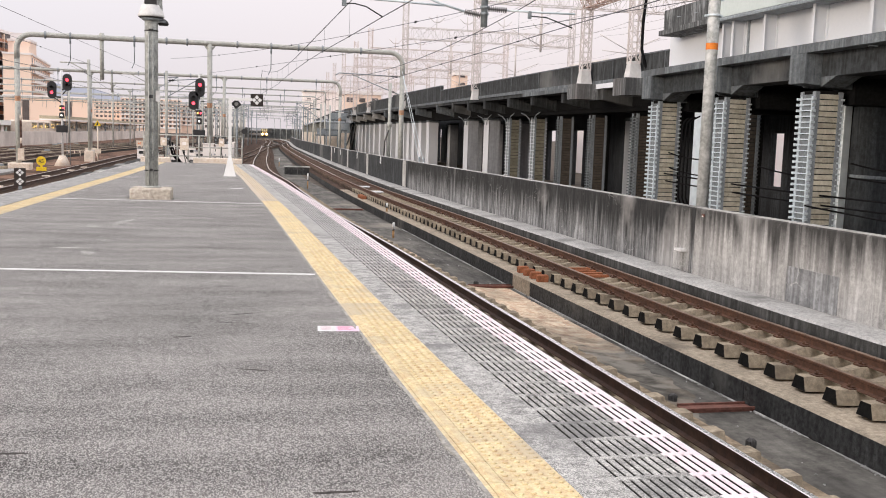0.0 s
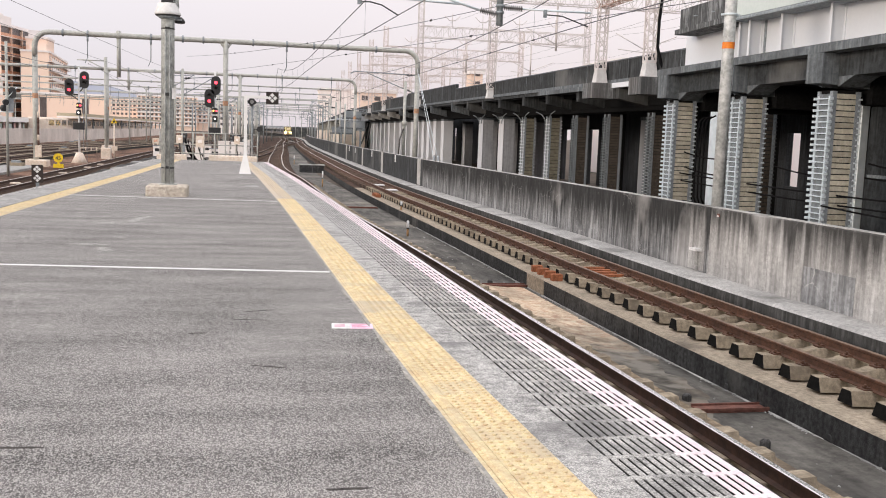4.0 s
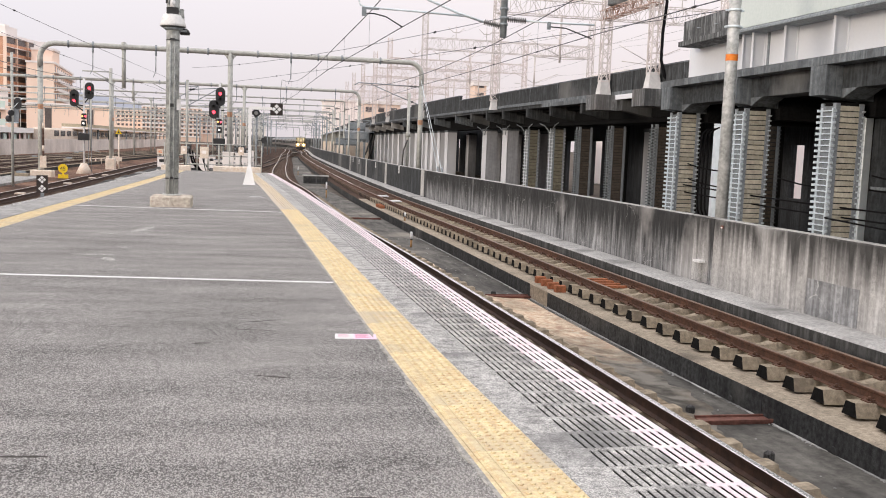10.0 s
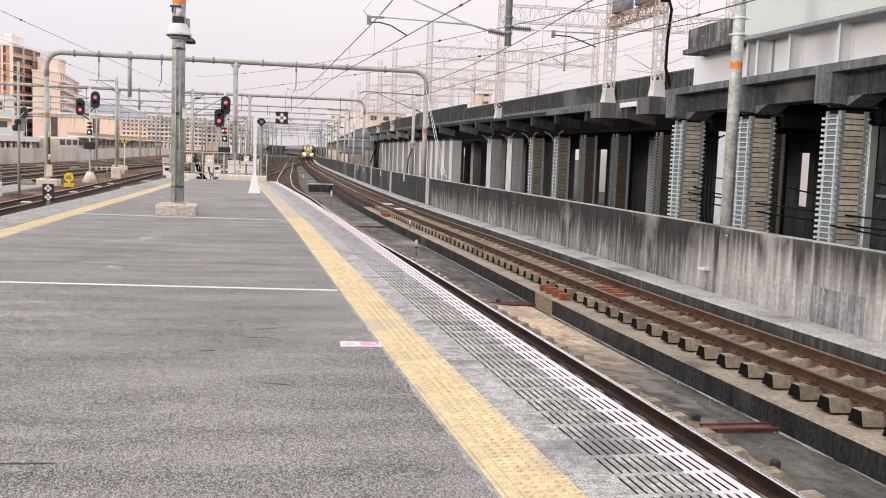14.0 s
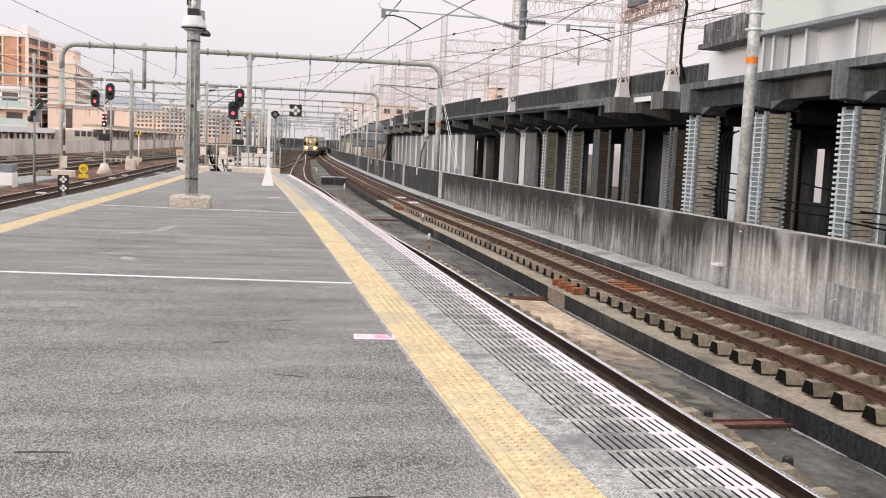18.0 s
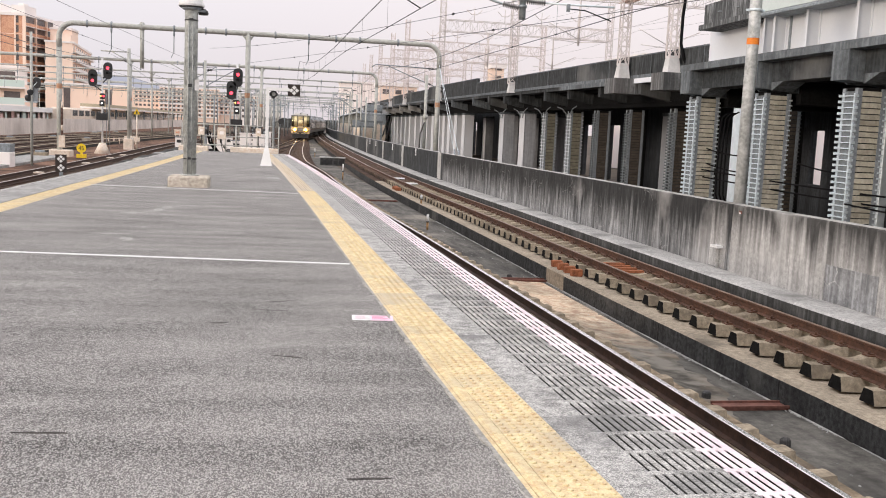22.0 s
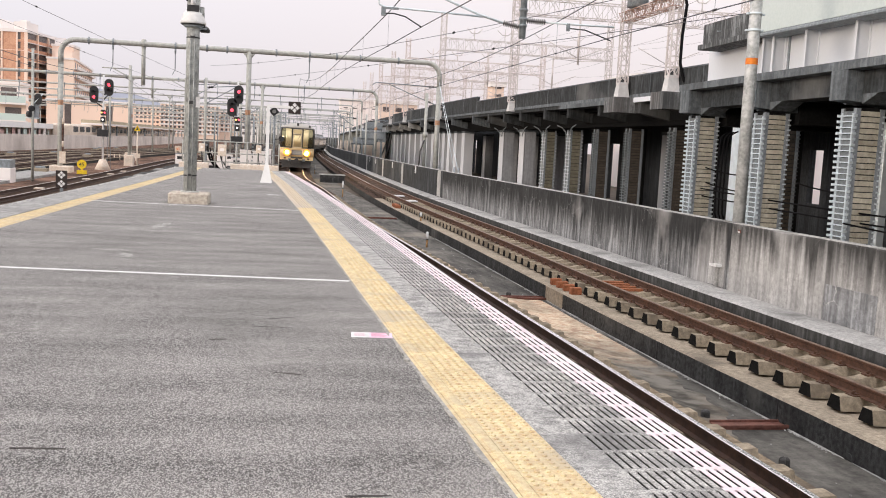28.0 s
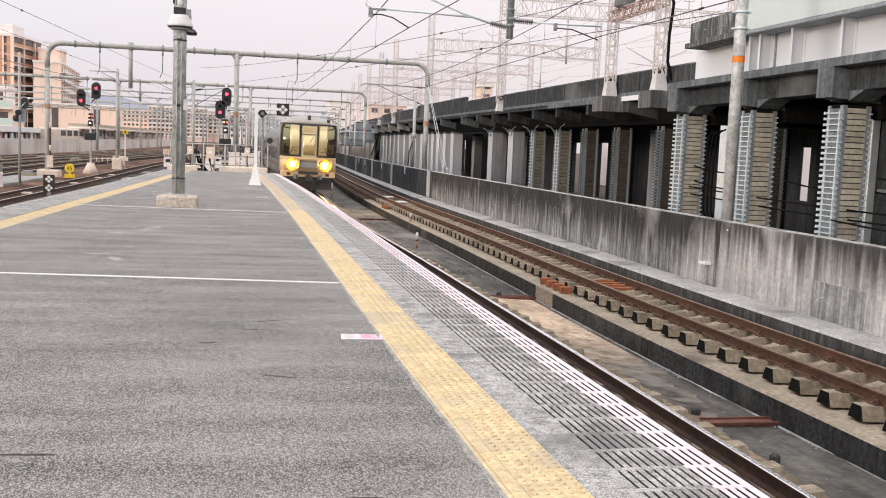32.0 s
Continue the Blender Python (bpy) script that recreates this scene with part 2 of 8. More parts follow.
M_FLOOR = mat("trackbed_concrete", (0.15, 0.142, 0.128), (0.05, 0.048, 0.045), 0.8, 0.85, bump=0.4, fine=45, dirt=(0.38, 0.345, 0.29), dirt_at=0.64, contrast=0.14, marks=(5.0, 0.9, 1.0, 0.40), rich=0.7)
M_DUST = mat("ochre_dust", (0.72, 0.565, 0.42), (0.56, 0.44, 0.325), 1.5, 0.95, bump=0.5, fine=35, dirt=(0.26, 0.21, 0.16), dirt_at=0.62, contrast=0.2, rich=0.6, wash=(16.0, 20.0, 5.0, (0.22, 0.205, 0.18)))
M_BED = mat("dusty_bed", (0.31, 0.243, 0.172), (0.21, 0.168, 0.12), 1.5, 0.95, bump=0.5, fine=35, dirt=(0.12, 0.10, 0.08), dirt_at=0.58, rich=0.6)
M_BED_FAR = mat("rusty_bed", (0.10, 0.064, 0.048), (0.045, 0.031, 0.025), 0.8, 0.95, bump=0.6, fine=25, rich=0.7)
M_SLEEPER_FAR = mat("brown_sleeper", (0.15, 0.105, 0.08), (0.07, 0.05, 0.04), 3.0, 0.9, bump=0.3, vary=0.3)
# Viaduct concrete with the deck's shadow put into its colour.
M_VIA_DARK = mat("viaduct_shaded", (0.085, 0.094, 0.10), (0.040, 0.044, 0.048), 0.8, 0.9, bump=0.25, fine=40, streak=0.3, dirt=(0.26, 0.26, 0.255), dirt_at=0.66, rich=0.5)
M_SLAB = mat("slab_concrete", (0.44, 0.37, 0.285), (0.27, 0.23, 0.178), 1.8, 0.88, bump=0.5, fine=60, dirt=(0.11, 0.095, 0.078), dirt_at=0.66, rich=0.4)
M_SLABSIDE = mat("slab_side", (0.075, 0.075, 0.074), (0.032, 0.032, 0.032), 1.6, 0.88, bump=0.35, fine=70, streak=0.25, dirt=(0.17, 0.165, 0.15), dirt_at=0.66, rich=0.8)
M_SLEEPER = mat("sleeper_concrete", (0.40, 0.335, 0.25), (0.235, 0.195, 0.143), 5.0, 0.88, bump=0.6, fine=90, vary=0.25, dirt=(0.10, 0.082, 0.064), dirt_at=0.62, rich=0.6)
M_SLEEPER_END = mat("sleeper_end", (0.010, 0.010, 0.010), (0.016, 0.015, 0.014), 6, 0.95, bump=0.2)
M_RUST = mat("rail_rust", (0.13, 0.060, 0.034), (0.075, 0.037, 0.023), 3.0, 0.8, metal=0.1, bump=0.2)
M_RUST_DARK = mat("rail_rust_dark", (0.068, 0.032, 0.020), (0.036, 0.018, 0.012), 3.0, 0.8, bump=0.2)
M_RAILTOP = mat("rail_head", (0.86, 0.85, 0.86), (0.74, 0.72, 0.72), 6.0, 0.26, metal=0.9, rich=0.1)
M_RAILTOP_FAR = mat("rail_head_far", (0.62, 0.55, 0.48), (0.48, 0.42, 0.37), 6.0, 0.3, metal=0.7, rich=0.2)
M_RAILTOP_OLD = mat("rail_head_dull", (0.17, 0.105, 0.07), (0.24, 0.165, 0.12), 6.0, 0.5, metal=0.4)
M_WALL = mat("parapet_concrete", (0.345, 0.35, 0.355), (0.20, 0.204, 0.208), 1.1, 0.96, bump=0.3, fine=60, streak=0.62, dirt=(0.48, 0.47, 0.46), dirt_at=0.68, contrast=0.2, rich=0.35, cap=(0.10, 1.9, 0.88), crust=(1.6, 0.012, 0.4))
M_SCUFF = mat("tar_scuff", (0.05, 0.045, 0.043), (0.11, 0.10, 0.095), 9.0, 0.9, bump=0.4, fine=120, rich=0.8)
M_STAIN = mat("pale_stain", (0.60, 0.585, 0.565), (0.42, 0.41, 0.39), 5.0, 0.9, bump=0.5, fine=150, speck=125, rich=0.8)
M_WALL_PALE = mat("parapet_concrete_pale", (0.54, 0.535, 0.525), (0.40, 0.395, 0.387), 0.9, 0.96, bump=0.3, fine=60, streak=0.30, dirt=(0.68, 0.675, 0.66), dirt_at=0.62, contrast=0.18, rich=0.28, cap=(0.34, 1.7, 0.9), crust=(1.5, 0.012, 0.4))
M_LEDGE = mat("ledge_concrete", (0.52, 0.515, 0.50), (0.38, 0.375, 0.365), 2.5, 0.88, bump=0.4, fine=70, dirt=(0.19, 0.188, 0.18), dirt_at=0.60, rich=0.35)
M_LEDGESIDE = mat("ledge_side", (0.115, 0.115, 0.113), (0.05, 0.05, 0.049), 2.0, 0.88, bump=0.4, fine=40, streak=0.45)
M_PATCH = mat("repair_patch", (0.33, 0.338, 0.348), (0.21, 0.216, 0.224), 2.2, 0.9, bump=0.3, fine=60, streak=0.5, dirt=(0.55, 0.55, 0.545), dirt_at=0.60, contrast=0.14, rich=0.35, crust=(2.2, 0.02, 0.7))
M_VIA = mat("viaduct_concrete", (0.20, 0.222, 0.238), (0.135, 0.15, 0.16), 0.8, 0.9, bump=0.25, fine=40, streak=0.4, dirt=(0.06, 0.062, 0.064), dirt_at=0.64, vary=0.1, rich=0.5)
M_VIA_LIGHT = mat("viaduct_concrete_light", (0.68, 0.69, 0.71), (0.60, 0.61, 0.63), 0.4, 0.7, bump=0.1, fine=25, vary=0.12, rich=0.06)
# Shade of the columns' south faces put into the colour.
M_COLGREY = mat("column_shaded_grey", (0.46, 0.475, 0.50), (0.37, 0.38, 0.40), 0.6, 0.8, bump=0.1, fine=25, streak=0.2, vary=0.1, rich=0.2)
M_PARAPET = mat("viaduct_parapet", (0.068, 0.073, 0.076), (0.040, 0.043, 0.045), 0.5, 0.9, bump=0.25, fine=20, streak=0.5, dirt=(0.20, 0.20, 0.195), dirt_at=0.64)
M_PANEL = mat("precast_panel", (0.62, 0.585, 0.475), (0.50, 0.465, 0.38), 1.2, 0.85, bump=0.25, fine=30, vary=0.25, dirt=(0.22, 0.17, 0.12), dirt_at=0.66, streak=0.2)
M_GALV = mat("galvanised_steel", (0.78, 0.86, 0.90), (0.62, 0.69, 0.73), 4.0, 0.45, metal=0.25, bump=0.1, fine=30, rich=0.15)
M_POST = mat("painted_post", (0.47, 0.475, 0.44), (0.38, 0.39, 0.365), 2.0, 0.55, metal=0.15, bump=0.15, fine=25, dirt=(0.60, 0.59, 0.56), dirt_at=0.70, rich=0.25)
M_POLE = mat("zinc_pole", (0.60, 0.615, 0.61), (0.47, 0.485, 0.48), 5.0, 0.6, metal=0.3, bump=0.15, fine=18, contrast=0.15)
M_MAST = mat("mast_paint", (0.44, 0.455, 0.44), (0.32, 0.335, 0.325), 3.0, 0.6, metal=0.1, bump=0.2, fine=46, dirt=(0.62, 0.62, 0.59), dirt_at=0.68, contrast=0.15, rich=0.5)
M_HOOD = mat("hood_enamel", (0.80, 0.80, 0.79), (0.66, 0.66, 0.65), 4.0, 0.5, bump=0.1, fine=60, dirt=(0.30, 0.28, 0.25), dirt_at=0.63, rich=0.3)
M_WALLWHITE = mat("white_cladding", (0.76, 0.785, 0.82), (0.72, 0.745, 0.78), 0.5, 0.6, bump=0.05, dirt=(0.64, 0.66, 0.68), dirt_at=0.66, rich=0.06)
M_GREENWHITE = mat("pale_green_cladding", (0.60, 0.67, 0.65), (0.56, 0.63, 0.61), 0.5, 0.5, rich=0.10)
M_GREYSTEEL = mat("grey_steel", (0.27, 0.30, 0.32), (0.21, 0.24, 0.26), 2.0, 0.6, bump=0.1, dirt=(0.42, 0.42, 0.42), dirt_at=0.68)
M_ANGLE = mat("corner_steel", (0.36, 0.40, 0.43), (0.28, 0.31, 0.34), 3.0, 0.6, metal=0.2, bump=0.1, rich=0.3)
M_ENDPARAPET = mat("end_parapet_concrete", (0.23, 0.24, 0.246), (0.13, 0.137, 0.142), 0.8, 0.9, bump=0.3, fine=50, streak=0.75, dirt=(0.06, 0.06, 0.062), dirt_at=0.62, rich=0.6)
# Near-black core colour standing for shade in the column gaps.
M_DARK = mat("gap_shade", (0.008, 0.008, 0.0085), (0.014, 0.014, 0.014), 0.5, 0.95)
# Colour of the added rear wall, darkened as the shade behind the columns.
M_REARWALL = mat("shaded_rear_wall", (0.055, 0.060, 0.068), (0.034, 0.037, 0.042), 0.3, 0.9, bump=0.2, streak=0.4)
# Deep shade below the deck is put into this near-black colour.
M_SOFFIT = mat("shaded_soffit_concrete", (0.013, 0.0135, 0.014), (0.008, 0.008, 0.0085), 0.5, 0.95, bump=0.2)
M_ORANGE_OLD = mat("faded_orange", (0.50, 0.26, 0.14), (0.42, 0.26, 0.18), 5, 0.7)
M_BLACK = mat("black_plastic", (0.02, 0.02, 0.022), (0.03, 0.03, 0.03), 5, 0.5)
M_CABLE = mat("cable_black", (0.010, 0.010, 0.011), None, rough=0.95)
M_INSUL = mat("insulator_grey", (0.16, 0.155, 0.155), (0.12, 0.12, 0.12), 8, 0.4)
M_WIRE = mat("wire", (0.10, 0.10, 0.11), None, rough=0.5, metal=0.5)
M_ORANGE = mat("orange_band", (0.85, 0.24, 0.02), (0.75, 0.20, 0.02), 5, 0.6)
M_TRUSS = mat("truss_paint", (0.74, 0.68, 0.66), (0.62, 0.57, 0.55), 1.0, 0.6, metal=0.1, rich=0.2)
M_TRUSS_RED = mat("truss_primer", (0.60, 0.47, 0.42), (0.30, 0.17, 0.12), 2.2, 0.7, contrast=0.1)
M_BALLAST = mat("ballast", (0.22, 0.135, 0.098), (0.075, 0.046, 0.035), 0.5, 0.95, bump=1.0, fine=16, contrast=0.12, rich=0.9)
M_BALLAST_DARK = mat("dark_ballast", (0.075, 0.046, 0.034), (0.025, 0.017, 0.014), 0.5, 0.95, bump=1.0, fine=16, contrast=0.12, rich=0.9)
M_EARTH = mat("ground_cover", (0.14, 0.115, 0.095), (0.08, 0.07, 0.06), 0.05, 0.95, bump=0.3, fine=3)


# ---- building helpers ----
class M:
    """Collects faces of one mesh: boxes, tubes and profiles drawn along a line."""

    def __init__(self):
        self.v, self.f, self.m, self.s = [], [], [], []

    def face(self, ids, k=0, smooth=False):
        self.f.append(ids), self.m.append(k), self.s.append(smooth)

    def box(self, x0, y0, z0, x1, y1, z1, k=0, turn=None, taper=0.0):
        b = len(self.v)
        pts = []
        for z, t in ((z0, 0.0), (z1, taper)):
            pts += [(x0 + t, y0 + t, z), (x1 - t, y0 + t, z), (x1 - t, y1 - t, z), (x0 + t, y1 - t, z)]
        if turn is not None:
            pts = [tuple(turn @ Vector(p)) for p in pts]
        self.v += pts
        for q in ((3, 2, 1, 0), (4, 5, 6, 7), (0, 1, 5, 4), (1, 2, 6, 5), (2, 3, 7, 6), (3, 0, 4, 7)):
            self.face([b + i for i in q], k)
        return self

    def bevel_box(self, x0, y0, z0, x1, y1, z1, e, k=0, turn=None):
        """A box with chamfered upright and top edges."""
        self.loft([[(x0 + a, y0 + c) for a, c in ((e, 0), (0, e))] + [(x0 + a, y1 - c) for a, c in ((0, e), (e, 0))]
                   + [(x1 - a, y1 - c) for a, c in ((e, 0), (0, e))] + [(x1 - a, y0 + c) for a, c in ((0, e), (e, 0))]],
                  [(z0, 0), (z1 - e, 0), (z1, e)], k, turn, ((x0 + x1) / 2, (y0 + y1) / 2))
        return self

    def loft(self, polys, levels, k=0, turn=None, centre=(0, 0)):
        poly = polys[0]
        n, b = len(poly), len(self.v)
        for z, ins in levels:
            for x, y in poly:
                dx, dy = x - centre[0], y - centre[1]
                p = Vector((centre[0] + dx - math.copysign(min(ins, abs(dx)), dx), centre[1] + dy - math.copysign(min(ins, abs(dy)), dy), z))
                self.v.append(tuple(turn @ p if turn is not None else p))
        for i in range(len(levels) - 1):
            for j in range(n):
                a, c = b + i * n + j, b + i * n + (j + 1) % n
                self.face([a, a + n, c + n, c], k)
        self.face([b + j for j in range(n)], k)
        self.face([b + (len(levels) - 1) * n + j for j in reversed(range(n))], k)

    def tube(self, p, q, r, n=10, r2=None, k=0, caps=True):
        p, q = Vector(p), Vector(q)
        d = q - p
        if d.length < 1e-6:
            return self
        r2 = r if r2 is None else r2
        a = d.orthogonal().normalized()
        c = d.normalized().cross(a)
        b = len(self.v)
        for o, rr in ((p, r), (q, r2)):
            for i in range(n):
                w = 2 * math.pi * i / n
                self.v.append(tuple(o + a * (rr * math.cos(w)) + c * (rr * math.sin(w))))
        for i in range(n):
            j = (i + 1) % n
            self.face([b + i, b + j, b + n + j, b + n + i], k, n > 5)
        if caps:
            self.face([b + i for i in reversed(range(n))], k), self.face([b + n + i for i in range(n)], k)
        return self

    def pipe(self, pts, r, n=8, k=0):
        """A bent pipe through the points."""
        pts = [Vector(p) for p in pts]
        b = len(self.v)
        up = None
        for i, p in enumerate(pts):
            d = (pts[min(i + 1, len(pts) - 1)] - pts[max(i - 1, 0)]).normalized()
            up = d.orthogonal().normalized() if up is None else (up - d * up.dot(d)).normalized()
            c = d.cross(up)
            for j in range(n):
                w = 2 * math.pi * j / n
                self.v.append(tuple(p + up * (r * math.cos(w)) + c * (r * math.sin(w))))
        for i in range(len(pts) - 1):
            for j in range(n):
                a, c = b + i * n + j, b + i * n + (j + 1) % n
                self.face([a, c, c + n, a + n], k, n > 4)
        self.face([b + j for j in reversed(range(n))], k)
        self.face([b + (len(pts) - 1) * n + j for j in range(n)], k)
        return self

    def sweep(self, section, line, ys, ks=None, close=True, rise=None):
        """A profile of (offset to the right, height) drawn along a plan line x = line(y), lifted by rise(y)."""
        n, b = len(section), len(self.v)
        for y in ys:
            x, s = line(y), line.slope(y)
            q, dz = math.hypot(1, s), rise(y) if rise else 0.0
            for u, z in section:
                self.v.append((x + u / q, y - u * s / q, z + dz))
        m = n if close else n - 1
        for i in range(len(ys) - 1):
            for j in range(m):
                a, c = b + i * n + j, b + i * n + (j + 1) % n
                self.face([a, c, c + n, a + n], ks[j] if ks else 0)
        if close:
            self.face([b + j for j in reversed(range(n))], 0)
            self.face([b + (len(ys) - 1) * n + j for j in range(n)], 0)
        return self

    def lathe(self, p, q, profile, n=10, k=0):
        """One turned piece between two points: (share of the length, radius) pairs."""
        p, q = Vector(p), Vector(q)
        d = (q - p).normalized()
        a = d.orthogonal().normalized()
        c, b = d.cross(a), len(self.v)
        for u, r in profile:
            self.v += [tuple(p.lerp(q, u) + a * (r * math.cos(2 * math.pi * i / n)) + c * (r * math.sin(2 * math.pi * i / n))) for i in range(n)]
        for j in range(len(profile) - 1):
            for i in range(n):
                s, t = b + j * n + i, b + j * n + (i + 1) % n
                self.face([s, t, t + n, s + n], k, True)
        self.face([b + i for i in reversed(range(n))], k), self.face([b + (len(profile) - 1) * n + i for i in range(n)], k)
        return self

    def disc(self, o, axis, r, n=16, k=0, depth=0.02):
        o, axis = Vector(o), Vector(axis).normalized()
        return self.tube(o, o + axis * depth, r, n, k=k)

    def data(self, name, mats):
        me = bpy.data.meshes.new(name)
        me.from_pydata(self.v, [], self.f)
        for m in mats if isinstance(mats, (list, tuple)) else [mats]:
            me.materials.append(m)
        me.polygons.foreach_set("material_index", self.m)
        me.polygons.foreach_set("use_smooth", self.s)
        bm = bmesh.new()
        bm.from_mesh(me)
        bmesh.ops.recalc_face_normals(bm, faces=bm.faces)
        bm.to_mesh(me)
        bm.free()
        return me


def part(name, m, mats, parent=None, label="", at=None):
    """Links a collected mesh (or mesh data) as one object under a thing or part."""
    ob = new(name, m.data(name, mats) if isinstance(m, M) else m)
    ob.parent = parent
    if at is not None:
        ob.matrix_basis = at
    if label:
        ob["label"] = label
    return ob


def thing(name, label, category, at=None, group="", kind=""):
    """The empty at a thing's base that carries its parts."""
    return tagged(part(name, None, None, None, "", at), label, category, group, kind)


class Line:
    """A smooth plan line x(y) through a few given places (natural cubic)."""

    def __init__(self, *pts):
        self.y, self.x = np.array([p[0] for p in pts], float), np.array([p[1] for p in pts], float)
        n, h = len(pts), np.diff(self.y)
        a, r = np.eye(n), np.zeros(n)
        for i in range(1, n - 1):
            a[i, i - 1:i + 2] = h[i - 1], 2 * (h[i - 1] + h[i]), h[i]
            r[i] = 6 * ((self.x[i + 1] - self.x[i]) / h[i] - (self.x[i] - self.x[i - 1]) / h[i - 1])
        self.c = np.linalg.solve(a, r)

    def __call__(self, y):
        i = int(np.clip(np.searchsorted(self.y, y) - 1, 0, len(self.y) - 2))
        if y < self.y[0] or y > self.y[-1]:
            e = 0 if y < self.y[0] else -1
            return float(self.x[e] + self.slope(self.y[e]) * (y - self.y[e]))
        h, a, b = self.y[i + 1] - self.y[i], self.y[i + 1] - y, y - self.y[i]
        return float((self.c[i] * a ** 3 + self.c[i + 1] * b ** 3) / (6 * h) + (self.x[i] / h - self.c[i] * h / 6) * a
                     + (self.x[i + 1] / h - self.c[i + 1] * h / 6) * b)

    def slope(self, y):
        y = float(np.clip(y, self.y[0] + 0.01, self.y[-1] - 0.01))
        i = int(np.clip(np.searchsorted(self.y, y) - 1, 0, len(self.y) - 2))
        h, a, b = self.y[i + 1] - self.y[i], self.y[i + 1] - y, y - self.y[i]
        return float((-self.c[i] * a * a + self.c[i + 1] * b * b) / (2 * h) + (self.x[i + 1] - self.x[i]) / h
                     - (self.c[i + 1] - self.c[i]) * h / 6)

    def frame_at(self, y, off=0.0, z=0.0):
        s = self.slope(y)
        q = math.hypot(1, s)
        return Matrix.Translation((self(y) + off / q, y - off * s / q, z)) @ Matrix.Rotation(-math.atan(s), 4, "Z")


def steps(a, b, d):
    n = max(1, round((b - a) / d))
    return [a + (b - a) * i / n for i in range(n + 1)]


# ---- the plan ----
RAIL_Z = -1.10
EDGE_R = Line((-30, 2.9), (0, 2.52), (4, 2.42), (6, 2.357), (8.6, 2.285), (12.8, 2.195), (16, 2.125), (20.5, 2.02), (26, 1.845), (32, 1.66), (37, 1.46), (46, 1.07), (49, 0.93))
EDGE_L = Line((-30, -6.75), (0, -5.78), (23, -5.02), (33, -4.62), (46, -4.24), (49, -4.16))
TRACK_N = Line((-30, 4.75), (0, 4.03), (8, 3.82), (16, 3.57), (24, 3.28), (32, 2.90), (40, 2.72), (46, 2.62), (52, 2.57), (58, 2.38), (65, 2.15), (72, 2.18),
               (83, 2.46), (100, 3.04), (118, 3.83), (139, 4.62), (161, 5.45), (191, 6.6), (241, 9.0), (300, 10.9), (340, 11.0), (400, 9.4), (520, 3.5))
TRACK_R = Line((-30, 9.0), (0, 8.08), (10, 7.87), (14, 7.70), (20, 7.56), (30, 7.42), (40, 7.20), (51, 7.08), (67, 7.20), (106, 7.94),
               (150, 9.1), (191, 10.5), (241, 12.95), (300, 14.9), (332, 15.2), (400, 13.5), (520, 7.5))
TRACK_L = Line((-30, -9.4), (0, -7.45), (23, -6.62), (46, -5.9), (66, -5.55), (90, -5.3), (140, -3.9), (220, -0.5), (320, 2.5), (400, 1.5), (520, -4))
ROUTE = Line((-30, 4.75), (0, 4.03), (8, 3.82), (16, 3.57), (24, 3.28), (32, 2.90), (40, 2.72), (46, 2.62), (52, 2.57), (58, 2.38), (65, 2.15), (72, 2.18),
               (83, 2.46), (100, 3.04), (118, 3.83), (139, 4.62), (161, 5.55), (184, 7.15), (207, 9.5), (241, 12.75), (264, 13.95), (300, 14.9), (332, 15.2),
             (400, 13.5), (520, 7.5), (640, 0.5))
PLAT_END = 47.0
FLOOR_Z = -1.75


def ground():
    m = M()
    m.box(-2500, -2500, FLOOR_Z - 0.6, 2500, 3500, FLOOR_Z - 0.03)
    tagged(part("ground", m, M_EARTH), "grey-brown earth and concrete beneath the railway", "ground", kind="structure")
    m = M()
    m.sweep([(1.0, FLOOR_Z - 0.1), (1.0, FLOOR_Z), (3.2, FLOOR_Z), (3.2, FLOOR_Z - 0.1)], TRACK_N, steps(-28, 200, 4))
    tagged(part("drain_floor", m, M_FLOOR), "dusty concrete drain floor between two tracks", "floor", kind="structure")


def platform():
    root = thing("platform", "island platform with worn asphalt and concrete edges", "platform", kind="structure")
    ys = steps(-28, PLAT_END, 1.0)
    m = M()

    def surf(a, b, z0, z1, k=0, mm=None):
        mm, b0 = mm or m, len((mm or m).v)
        for y in ys:
            xa, xb = a(y), b(y)
            mm.v += [(xa, y, z0), (xa, y, z1), (xb, y, z1), (xb, y, z0)]
        for i in range(len(ys) - 1):
            for j in range(4):
                p, q = b0 + 4 * i + j, b0 + 4 * i + (j + 1) % 4
                mm.face([p, q, q + 4, p + 4], k)
        mm.face([b0, b0 + 1, b0 + 2, b0 + 3], k), mm.face([len(mm.v) - 1 - i for i in range(4)], k)
        return mm

    part("asphalt_surface", surf(lambda y: EDGE_L(y) + 1.20, lambda y: EDGE_R(y) - 1.268, -0.3, 0.0), M_ASPHALT, root, "worn grey asphalt with pale stains")
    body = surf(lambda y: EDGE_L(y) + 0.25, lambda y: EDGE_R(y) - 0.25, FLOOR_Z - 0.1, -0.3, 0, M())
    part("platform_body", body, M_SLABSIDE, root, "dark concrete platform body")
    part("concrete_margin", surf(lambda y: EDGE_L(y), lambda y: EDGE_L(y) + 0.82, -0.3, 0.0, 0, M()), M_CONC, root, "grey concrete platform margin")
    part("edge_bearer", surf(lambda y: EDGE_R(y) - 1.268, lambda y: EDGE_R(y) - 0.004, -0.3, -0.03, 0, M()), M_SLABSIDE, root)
    return root


